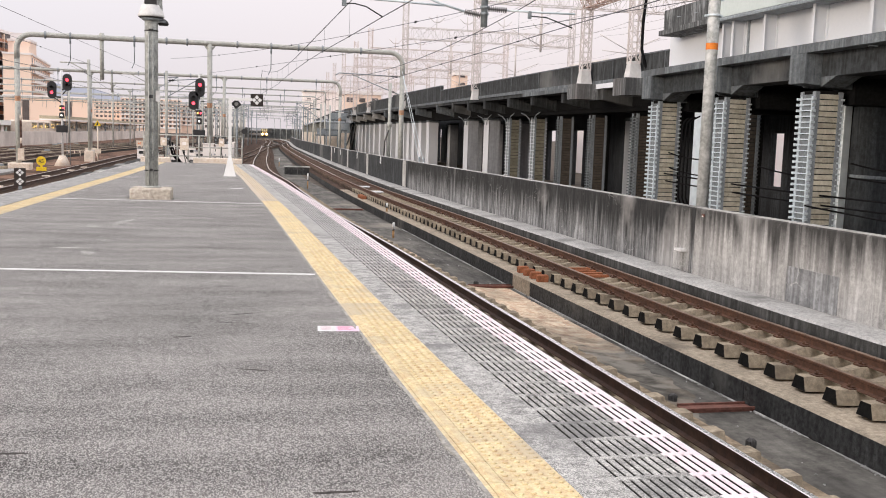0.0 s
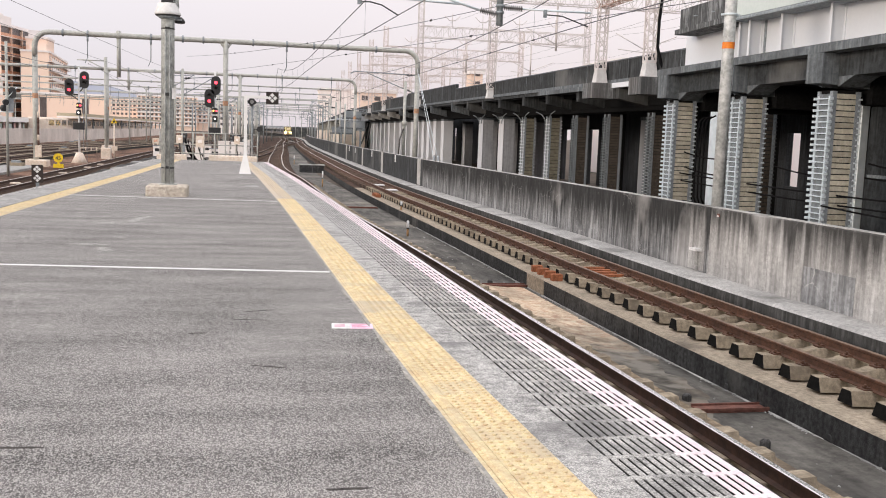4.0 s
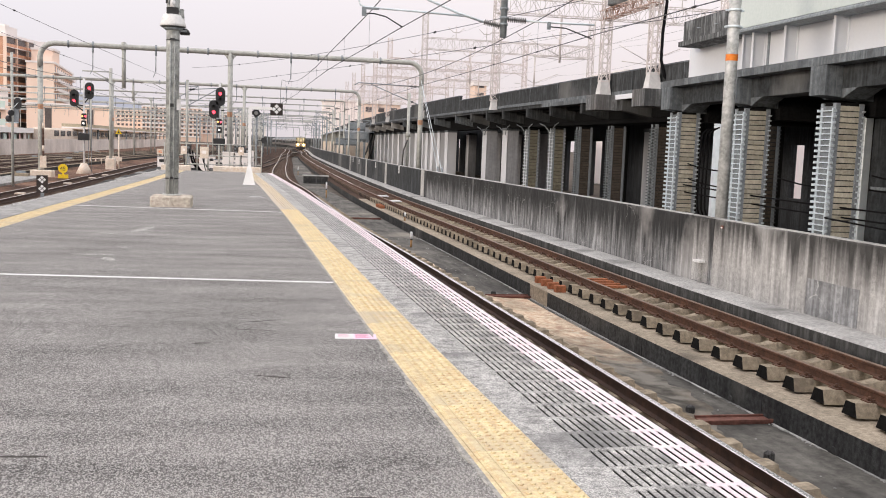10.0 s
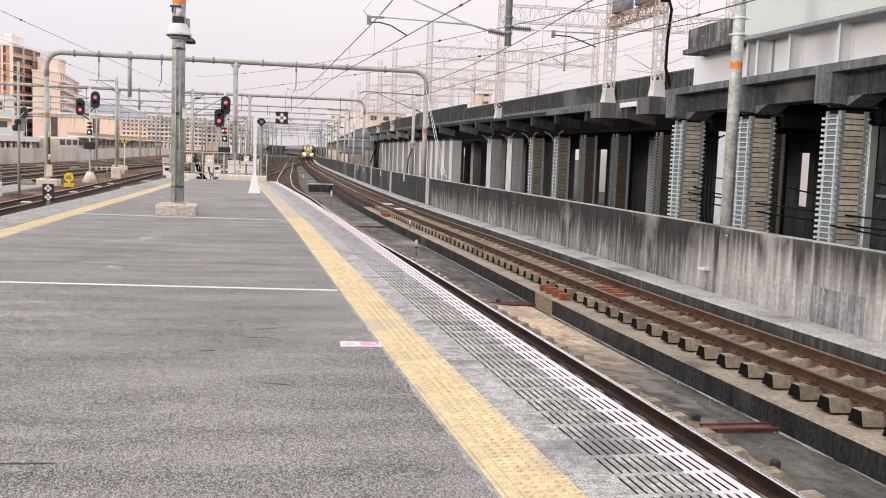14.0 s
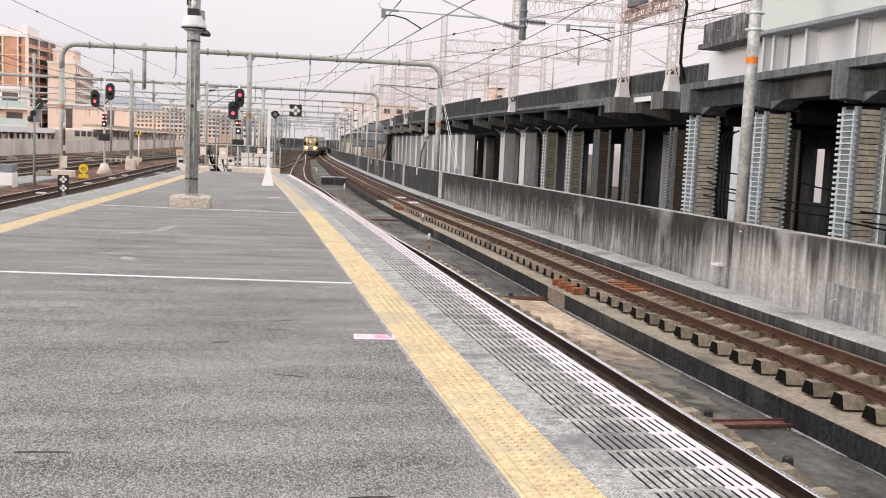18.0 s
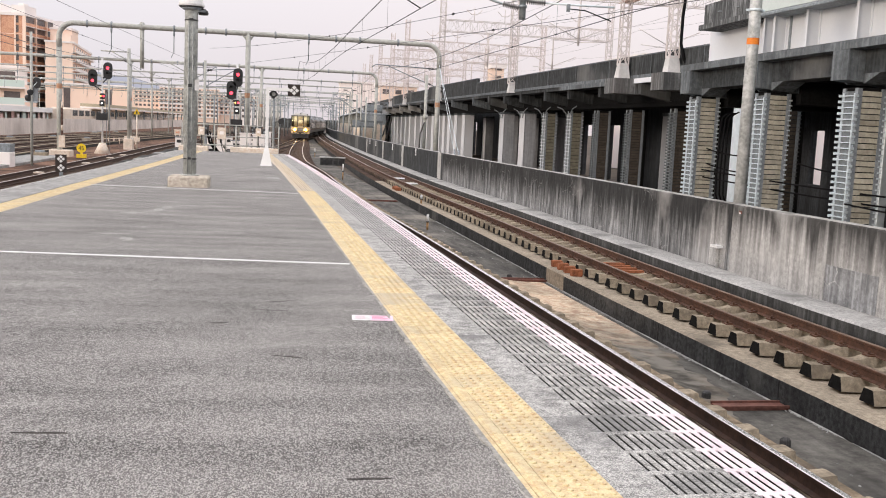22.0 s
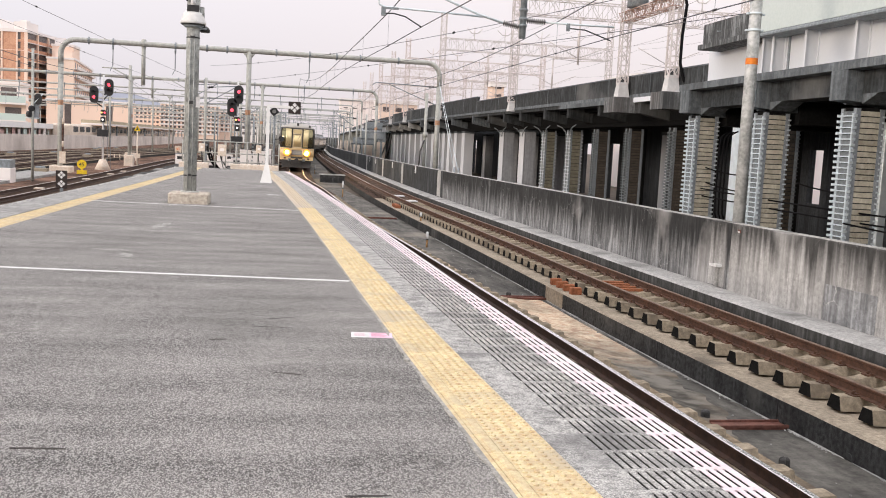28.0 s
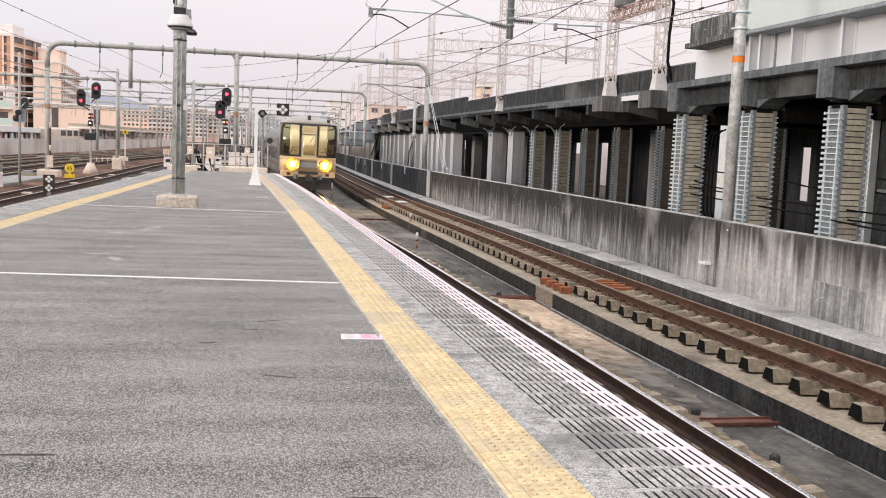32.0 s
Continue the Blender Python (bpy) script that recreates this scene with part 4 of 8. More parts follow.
    for y in [34.5, 39.2, 44.1, 48.8, 53.1, 58.3, 62.4, 66.9] + [72 + 8.2 * i for i in range(14)]:
        part("rib", pale if y > 98 else rib if y > 68 else dark_rib, None, root, "pale concrete rib" if y > 98 else "", VIA2.frame_at(y))
    # Added wall closes the far side to keep the space below dark.
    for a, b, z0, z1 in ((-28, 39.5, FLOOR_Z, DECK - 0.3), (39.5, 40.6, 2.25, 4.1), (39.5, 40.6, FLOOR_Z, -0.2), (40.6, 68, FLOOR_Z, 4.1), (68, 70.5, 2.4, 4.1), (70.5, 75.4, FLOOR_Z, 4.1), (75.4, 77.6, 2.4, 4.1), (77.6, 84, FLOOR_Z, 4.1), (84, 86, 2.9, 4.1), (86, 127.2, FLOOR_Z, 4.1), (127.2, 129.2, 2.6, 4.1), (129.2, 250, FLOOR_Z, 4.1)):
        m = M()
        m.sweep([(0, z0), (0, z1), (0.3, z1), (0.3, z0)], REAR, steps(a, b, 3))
        part("rear_wall", m, M_REARWALL, root, "added rear wall, dark for the shade under the viaduct")
    return root


def station_block():
    root = thing("station_block", "white-clad station block on the viaduct with grey girders", "building", kind="structure")
    near = steps(-28, 23.3, 2)
    m = M()
    m.sweep([(0.25, DECK), (0.25, 5.0), (12, 5.0), (12, DECK)], VIA, steps(-28, 26.9, 2))
    part("white_wall", m, M_WALLWHITE, root, "smooth white cladding")
    mull = M().box(-0.08, -0.012, DECK, 0.27, 0.012, 4.76).box(-0.10, -0.045, DECK, -0.08, 0.045, 4.76).box(0.22, -0.06, DECK, 0.25, 0.06, 4.76).data("mullion", M_WALLWHITE)
    y = 23.215
    while y > 6:
        part("mullion", mull, None, root, "", VIA.frame_at(y))
        y -= 1.965
    for y in (22.72,):
        part("mullion", mull, None, root, "", VIA.frame_at(y))
    m = M()
    m.sweep([(-0.35, 4.755), (-0.35, 4.80), (-0.32, 4.85), (0.4, 4.85), (0.4, 4.755)], VIA, near)
    part("soffit_beam", m, M_GREYSTEEL, root, "grey steel soffit beam")
    m = M()
    m.sweep([(-0.33, 4.852), (-0.33, 8.5), (0.4, 8.5), (0.4, 4.852)], VIA, near)
    part("fascia", m, M_GREENWHITE, root, "pale green-white fascia panels")
    part("reveal", M().box(0.215, -0.035, DECK, 0.248, 0.035, 4.755), M_GREYSTEEL, root, "dark recessed joint", VIA.frame_at(22.5))
    m = M()
    m.sweep([(-0.45, 4.68), (-0.45, 4.82), (-0.30, 4.84), (-0.30, 5.40), (1.5, 5.40), (1.5, 4.68)], VIA, steps(23.35, 26.25, 1), rise=lambda y: 0.02 * (26.2 - y))
    part("end_parapet", m, M_ENDPARAPET, root, "dark streaked concrete parapet")
    for y in (24.3, 25.3):
        part("lifting_hook", M().tube((-0.31, -0.1, 5.12), (-0.31, 0.1, 5.14), 0.012, 6), M_GREYSTEEL, root, "", VIA.frame_at(y))


# ---- catenary gantries, poles and signals ----
def gantry(y, xs, z, r=0.14, base=None, corner=0.9, hang=None):
    root = thing("catenary_gantry", "grey tubular steel gantry spanning the tracks", "gantry", group="catenary gantries")
    base = base or [FLOOR_Z] * len(xs)
    c = corner
    arc = [(xs[0] + c - c * math.cos(a), y, z - c + c * math.sin(a)) for a in (0, 0.26, 0.52, 0.78, 1.05, 1.31, 1.571)]
    arc2 = [(xs[-1] - c + c * math.sin(a), y, z - c + c * math.cos(a)) for a in (0, 0.26, 0.52, 0.78, 1.05, 1.31, 1.571)]
    part("beam", M().pipe([(xs[0], y, z - 1.6)] + arc + arc2 + [(xs[-1], y, z - 1.6)], r, 12), M_POST, root)
    for x, b in zip(xs, base):
        top = z - 1.5 if x in (xs[0], xs[-1]) else z
        m = M().tube((x, y, b), (x, y, top), r, 12)
        if x not in (xs[0], xs[-1]):
            for s in (-1, 1):
                m.tube((x, y, z - 0.55), (x + s * 0.42, y, z), 0.075, 6)
        p = part("post", m, M_POST, root)
        if y < 120:
            part("band", M().tube((x, y, 3.0), (x, y, 3.32), r + 0.006, 12, caps=False), M_ORANGE_OLD, p, "faded orange band")
    n = int((xs[-1] - xs[0]) / 2.7)
    spots = hang or [(xs[0] + (xs[-1] - xs[0]) * i / n, i % 2) for i in range(1, n)]
    for x, long in spots:
        m = M().tube((x, y, z - r - 0.06), (x, y, z + r + 0.06), 0.05, 6).tube((x - 0.06, y, z), (x + 0.06, y, z), r + 0.03, 10)
        if long:
            m.tube((x, y - 0.05, z), (x, y - 0.05, z - 1.5), 0.032, 6)
            m.pipe([(x, y - 0.05, z - 1.5), (x - 0.04, y - 0.05, z - 1.58), (x - 0.16, y - 0.05, z - 1.85)], 0.026, 6)
            m.tube((x, y - 0.05, z - r - 0.3), (x, y - 0.05, z - r), 0.06, 8)
        part("hanger", m, M_GREYSTEEL, root)
    return root


def gantries():
    g = gantry(66, [-13.2, -1.36, 11.5], 7.2, 0.17, [FLOOR_Z, -1.2, FLOOR_Z], hang=[(-11.5, 0), (-10.0, 1), (-6.1, 1), (-4.1, 0), (-2.8, 0), (0.4, 0), (2.6, 1), (4.4, 0), (6.0, 0), (8.6, 0)])
    part("drop_tube", M().tube((-8.1, 66, 7.5), (-8.1, 66, 4.55), 0.13, 12).tube((-8.1, 66, 7.0), (-8.1, 66, 7.45), 0.17, 12), M_POST, g)
    part("cantilever", M().pipe([(11.45, 66, 5.58), (9.2, 66, 5.64), (7.15, 66, 5.67), (6.9, 66, 5.5)], 0.035, 8), M_GREYSTEEL, g, "grey cantilever arm")
    part("stay", M().pipe([(11.3, 66, 4.38), (9.6, 66, 5.0), (8.04, 66, 5.6)], 0.03, 8), M_GREYSTEEL, g, "grey stay tube")
    part("insulator", M().lathe((11.2, 66, 5.58), (10.6, 66, 5.60), [(0, 0.03), (0.2, 0.08), (0.4, 0.04), (0.6, 0.08), (0.8, 0.04), (1, 0.03)], 10), M_INSUL, g, "dark insulator")
    part("insulator", M().lathe((11.0, 66, 4.50), (10.5, 66, 4.68), [(0, 0.03), (0.2, 0.08), (0.4, 0.04), (0.6, 0.08), (0.8, 0.04), (1, 0.03)], 10), M_INSUL, g, "dark insulator")
    g = gantry(110, [-48, -14.7, -0.7, 12.1], 7.35, 0.17)
    for x in (-18.5, -9.2):
        part("drop_tube", M().tube((x + 6, 110, 7.6), (x + 6, 110, 5.2), 0.11, 10), M_POST, g)
    random.seed(3)
    for y, a, b in ((133, -15, 12.6), (155, -15, 13.2), (172, -16, 14.2), (190, -15, 15.2), (208, -15, 16.2), (226, -14, 17.3), (245, -13, 18.3), (264, -13, 19.2), (284, -12, 19.8),
                    (306, -11, 20.3), (330, -11, 20.3), (356, -11, 19.8), (384, -12, 19.0), (415, -13, 18.0)):
        gantry(y, [-62.0, a, (a + b) / 2 - 1.5 + random.uniform(-2, 2), b], 7.2 + random.uniform(-0.5, 0.4), 0.10, corner=0.3)


def far_clutter():
    """Cantilever masts, small signals and cabinets crowded beyond the platform end."""
    random.seed(17)
    spots = [(-4.6, 74), (-6.8, 88), (-3.2, 104), (-9.5, 118), (-0.4, 122), (-5.0, 136), (0.6, 146), (-8.2, 156), (-2.4, 166), (2.2, 172), (-6.0, 184), (3.4, 196),
             (0.5, 206), (-10.5, 212), (4.6, 222), (-3.0, 228), (6.2, 240), (-7.5, 246), (2.6, 258)]
    side = [(TRACK_R(y) + 2.5, y) for y in (104, 119, 134, 151, 166, 183, 201, 222, 246)]
    for x, y in spots + side:
        s = thing("cantilever_mast", "slender grey mast with a cantilever arm", "mast", pose(x, y, -1.4 if x < TRACK_R(y) else FLOOR_Z), "cantilever masts")
        h, d = random.uniform(6.2, 8.0), random.choice((-1, 1))
        part("shaft", M().tube((0, 0, 0), (0, 0, h), 0.10, 8), M_POST if y < 150 else M_GREYSTEEL, s)
        part("arm", M().tube((0, 0, h - 0.7), (d * 2.3, 0, h - 0.5), 0.035, 6).tube((0, 0, h - 1.9), (d * 2.3, 0, h - 0.5), 0.035, 6).tube((0, 0, h - 1.9), (d * 2.7, 0, h - 1.75), 0.03, 6)
             .tube((d * 2.3, 0, h - 0.5), (d * 2.3, 0, h - 1.78), 0.02, 6), M_GREYSTEEL, s, "grey cantilever arm")
        part("insulator", M().lathe((d * 0.15, 0, h - 0.69), (d * 0.6, 0, h - 0.65), [(0, 0.03), (0.2, 0.09), (0.4, 0.04), (0.6, 0.09), (0.8, 0.04), (1, 0.03)], 8), M_BLACK, s)
    proto = None
    for x, y in ((-4.6, 58), (-3.4, 63), (-5.4, 71), (-0.9, 70), (-2.4, 79), (-7.2, 84), (-3.6, 93), (-1.3, 101), (-6.2, 107)):
        if proto is None:
            proto = thing("equipment_case", "cream equipment case beside the tracks", "equipment case", pose(x, y, -1.42), "equipment cases")
            part("case", M().bevel_box(-0.4, 0, 0, 0.4, 0.4, 1.25, 0.03), M_PALE, proto)
            part("lid", M().box(-0.44, -0.04, 1.25, 0.44, 0.44, 1.31), M_GREYSTEEL, proto)
            part("vent", M().box(-0.25, -0.008, 0.8, 0.25, 0.0, 1.05), M_BLACK, proto, "dark vent")
        else:
            copy_thing(proto, pose(x, y, -1.42, 0, 0, random.uniform(-12, 12)))
    proto = None
    for x, y in ((-0.2, 56), (-4.1, 67), (-0.6, 78), (-1.2, 88), (-5.8, 97)):
        if proto is None:
            proto = thing("ground_signal", "low black ground signal on a thin post", "signal", pose(x, y, -1.42), "ground signals")
            part("post", M().tube((0, 0, 0), (0, 0, 2.3), 0.05, 8), M_GREYSTEEL, proto)
            part("head", M().bevel_box(-0.22, -0.12, 1.9, 0.22, 0.12, 2.5, 0.05), M_UNDER, proto, "black signal head")
            part("lens", M().tube((0.05, -0.12, 2.3), (0.05, -0.15, 2.3), 0.08, 10).tube((-0.08, -0.12, 2.08), (-0.08, -0.15, 2.08), 0.08, 10), M_GREYSTEEL, proto)
        else:
            copy_thing(proto, pose(x, y, -1.42))
    proto = None
    for i in range(40):      # point rods, cable troughs and boxes low between the rails
        y = random.uniform(50, 130)
        x = TRACK_N(y) - random.uniform(1.5, 7.5)
        if proto is None:
            proto = thing("cable_trough", "low dark trough lid beside the tracks", "trough", pose(x, y, -1.42), "cable troughs")
            part("lid", M().bevel_box(-0.3, -1.0, 0, 0.3, 1.0, 0.16, 0.03), M_UNDER, proto)
            part("rim", M().box(-0.34, -1.04, 0, 0.34, 1.04, 0.07), M_CONC, proto)
        else:
            copy_thing(proto, pose(x, y, -1.42, 0, 0, random.uniform(-35, 60)))


def platform_pole():
    root = thing("platform_mast", "grey steel mast on a concrete plinth with a round collar", "mast", pose(-1.74, 22.75, 0))
    b = M()
    b.bevel_box(-0.45, -0.40, -0.02, 0.45, 0.40, 0.25, 0.035)
    part("plinth", b, M_PLINTH, root, "mossy cream concrete plinth")
    part("base_flange", M().tube((0, 0, 0.25), (0, 0, 0.28), 0.21, 16), M_MAST, root, "bolted base flange")
    part("shaft", M().tube((0, 0, 0.19), (0, 0, 7.5), 0.145, 20), M_MAST, root)
    hood = [(0.0, 0.275), (0.06, 0.29), (0.20, 0.275), (0.45, 0.245), (0.68, 0.225), (0.78, 0.205), (0.80, 0.17), (0.95, 0.165), (1.0, 0.15)]
    part("collar", M().lathe((0, -0.03, 4.03), (0, -0.03, 4.36), hood, 28), M_HOOD, root, "dirty white bell hood")
    part("hood_underside", M().tube((0, -0.03, 4.0), (0, -0.03, 4.035), 0.235, 24, 0.282), M_BLACK, root, "black underside of the hood")
    part("lamp_ring", M().tube((0, -0.03, 3.955), (0, -0.03, 4.0), 0.17, 20, 0.235), M_GREYSTEEL, root, "grey ring under the hood")
    part("reflector_disc", M().lathe((0.25, 0.12, 3.88), (0.25, 0.12, 4.02), [(0.0, 0.10), (0.3, 0.12), (0.7, 0.09), (1.0, 0.04)], 18), M_BLACK, root, "black disc lamp")
    part("beacon", M().tube((0, -0.17, 4.44), (0, -0.17, 4.60), 0.055, 12).tube((0, -0.17, 4.60), (0, -0.17, 4.63), 0.055, 12, 0.03), M_WHITE, root, "small white beacon")
    part("orange_band", M().tube((0, 0, 4.74), (0, 0, 5.06), 0.149, 20, caps=False), M_ORANGE, root, "orange band")
    part("beacon_bracket", M().box(-0.13, -0.21, 4.30, 0.13, -0.13, 4.44).box(-0.18, -0.19, 4.64, 0.06, -0.14, 4.68).box(-0.15, -0.18, 4.52, -0.11, -0.14, 4.68), M_BLACK, root, "black bracket")
    part("side_box", M().bevel_box(0.15, -0.14, 4.24, 0.24, -0.04, 4.42, 0.01), M_MAST, root, "grey side box")
    for z in (0.62, 3.72):
        part("strap", M().tube((0, 0, z), (0, 0, z + 0.03), 0.15, 18, caps=False).box(-0.05, -0.165, z, 0.05, -0.14, z + 0.05), M_BLACK, root, "dark strap")
    for x in (-0.045, 0.045):
        part("conduit", M().tube((x, -0.155, 0.27), (x, -0.155, 3.7), 0.014, 8), M_MAST, root, "grey conduit")
    part("label_plate", M().box(0.10, -0.16, 2.18, 0.19, -0.10, 2.42), M_WHITE, root, "small white plate")
    part("clip", M().box(-0.04, -0.175, 2.25, 0.04, -0.14, 2.32), M_BLACK, root)
    part("clamp", M().tube((0, 0, 3.96), (0, 0, 4.02), 0.175, 16).box(0.15, -0.05, 3.93, 0.30, 0.05, 3.97).box(0.15, -0.05, 4.12, 0.24, 0.05, 4.30), M_GREYSTEEL, root)


def right_pole():
    root = thing("trackside_pole", "galvanised steel pole with an orange band behind the wall", "pole", pose(9.88, 18.9, 0))
    part("shaft", M().tube((0, 0, FLOOR_Z), (0, 0, 9), 0.128, 20, 0.118), M_POLE, root)
    part("band", M().tube((0, 0, 3.60), (0, 0, 3.735), 0.1265, 20, caps=False), M_ORANGE, root, "orange band")
    for z in (4.28, 4.62):
        part("clamp", M().tube((0, 0, z), (0, 0, z + 0.05), 0.14, 16).box(0.12, -0.03, z, 0.2, 0.03, z + 0.04).box(-0.2, -0.03, z, -0.12, 0.03, z + 0.04), M_GALV, root)


def diamonds(parent, x, y, z, d):
    """Four white squares set on their corners."""
    r = Matrix.Translation((x, y, z)) @ Matrix.Rotation(math.pi / 4, 4, "Y")
    q = M().box(-0.8 * d, -0.002, -0.8 * d, 0.8 * d, 0.002, 0.8 * d).data("diamond", M_WHITE)
    for i in (-1, 1):
        for j in (-1, 1):
            part("diamond", q, None, parent, "white diamond", r @ Matrix.Translation((i * d, 0, j * d)))


def boundary_sign():
    root = thing("stop_sign", "white post with an arm and a black diamond-patterned sign", "sign", pose(-0.02, 34.4, 0))
    part("cone_foot", M().tube((0, 0, 0), (0, 0, 0.03), 0.30, 4, 0.29).tube((0, 0, 0.03), (0, 0, 0.70), 0.28, 4, 0.07), M_BRIGHT, root, "white sheet-metal foot")
    part("post", M().box(-0.055, -0.04, 0.5, 0.055, 0.04, 2.72).box(0.055, -0.04, 2.62, 0.75, 0.04, 2.72), M_BRIGHT, root)
    p = part("sign_plate", M().box(0.69, -0.03, 2.45, 1.12, -0.01, 2.87), M_SIGNBLACK, root, "dark brown sign plate")
    diamonds(p, 0.905, -0.036, 2.66, 0.068)


# ---- the train ----
def car_shell(y0, y1, w=1.47, front=False):
    """Body side profile from floor to roof, drawn from y0 to y1."""
    sec = [(-w + 0.06, 0.85), (-w, 1.0), (-w, 2.75), (-w + 0.10, 3.1), (-w + 0.35, 3.42), (-w + 0.8, 3.6), (0, 3.68),
           (w - 0.8, 3.6), (w - 0.35, 3.42), (w - 0.10, 3.1), (w, 2.75), (w, 1.0), (w - 0.06, 0.85)]
    m = M()
    n = len(sec)
    rows = [(y0, 1.0), (y1, 1.0)] if not front else [(y0 + 0.34, 0.985), (y0 + 0.6, 0.995), (y0 + 1.1, 1.0), (y1, 1.0)]
    for y, s in rows:
        for x, z in sec:
            m.v.append((x * s, y, 0.85 + (z - 0.85) * 1.0))
    for i in range(len(rows) - 1):
        for j in range(n):
            a, b = i * n + j, i * n + (j + 1) % n
            m.face([a, b, b + n, a + n], 1 if 3 <= j <= 8 else 0, 2 <= j <= 9)
    m.face(list(range(n))), m.face([(len(rows) - 1) * n + j for j in range(n)])
    return m


def bogie(y):
    m = M()
    for dy in (-1.05, 1.05):
        for s in (-1, 1):
            m.tube((s * 0.50, y + dy, 0.43), (s * 0.63, y + dy, 0.43), 0.43, 16)
        m.tube((-0.6, y + dy, 0.43), (0.6, y + dy, 0.43), 0.08, 8)
    for s in (-1, 1):
        m.box(s * 0.95 - 0.12, y - 1.6, 0.35, s * 0.95 + 0.12, y + 1.6, 0.62)
    m.box(-1.0, y - 0.3, 0.5, 1.0, y + 0.3, 0.8)
    return m


def train_car(front=False):
    root = thing("train_car", "stainless steel commuter train car with a dark window band" if not front else
                 "leading train car with lit yellow headlights and a pale front", "train car", group="train cars")
    part("body", car_shell(0.15 if not front else 0.0, 19.7, front=front), [M_STAINLESS, M_ROOF], root)
    for s in (-1, 1):
        part("window_band", M().box(s * 1.472 - 0.008, 1.6, 1.65, s * 1.472 + 0.008, 18.6, 2.6), M_TRAINGLASS, root, "dark side windows")
        part("stripe", M().box(s * 1.474 - 0.008, 1.2, 1.32, s * 1.474 + 0.008, 19.3, 1.50), M_STRIPE, root, "brown and blue stripe")
        for y in (2.6, 9.6, 16.6):
            d = part("door", M().box(s * 1.478 - 0.010, y, 1.0, s * 1.478 + 0.010, y + 1.3, 2.85), M_STAINLESS, root, "steel sliding door")
            part("door_glass", M().box(s * 1.484 - 0.010, y + 0.15, 1.75, s * 1.484 + 0.010, y + 1.15, 2.6), M_TRAINGLASS, d)
    for y in (3.2, 16.6):
        part("bogie", bogie(y), M_UNDER, root, "dark bogie")
    part("underfloor", M().box(-1.2, 5.2, 0.3, 1.2, 14.6, 0.9), M_UNDER, root, "dark underfloor gear")
    part("roof_unit", M().bevel_box(-0.9, 7.2, 3.6, 0.9, 12.2, 3.92, 0.1), M_ROOF, root, "grey roof unit")
    return root


def brow_shape():
    """The rounded roof end: a dome that falls towards the sides and the front."""
    m, nx, ny = M(), 14, 6
    for j in range(ny + 1):
        v = j / ny
        y = 0.02 + 2.2 * v
        for i in range(nx + 1):
            u = -1 + 2 * i / nx
            h = (1 - abs(u) ** 2.6) ** 0.75
            m.v.append((1.45 * u, y + 0.30 * u * u * (1 - v), 3.58 + (0.08 + 0.36 * math.sin(min(1.0, v * 1.6) * math.pi / 2)) * h))
    w = nx + 1
    for j in range(ny):
        for i in range(nx):
            a = j * w + i
            m.face([a, a + 1, a + 1 + w, a + w], 0, True)
    b = len(m.v)
    for i in range(w):
        u = -1 + 2 * i / nx
        m.v.append((1.45 * u, 0.02 + 0.30 * u * u, 3.54))
    for i in range(nx):
        m.face([b + i, b + i + 1, i + 1, i])
    return m


def front_arc(m, x0, x1, z0, z1, out=0.0, back=0.05, k=0, rake=0.0):
    """A panel of the bowed driving end between two widths and two heights."""
    def at(x, z):
        a = max(0.0, abs(x) - 0.75)
        return -0.03 - out + 0.62 * a * a + rake * (z - z0)
    n = 8
    b = len(m.v)
    for i in range(n + 1):
        x = x0 + (x1 - x0) * i / n
        m.v += [(x, at(x, z0), z0), (x, at(x, z1), z1), (x, at(x, z1) + back, z1), (x, at(x, z0) + back, z0)]
    for i in range(n):
        for j in range(4):
            p, q = b + 4 * i + j, b + 4 * i + (j + 1) % 4
            m.face([p, q, q + 4, p + 4], k, j == 0)
    m.face([b, b + 1, b + 2, b + 3], k), m.face([b + 4 * n + j for j in (3, 2, 1, 0)], k)
    return m


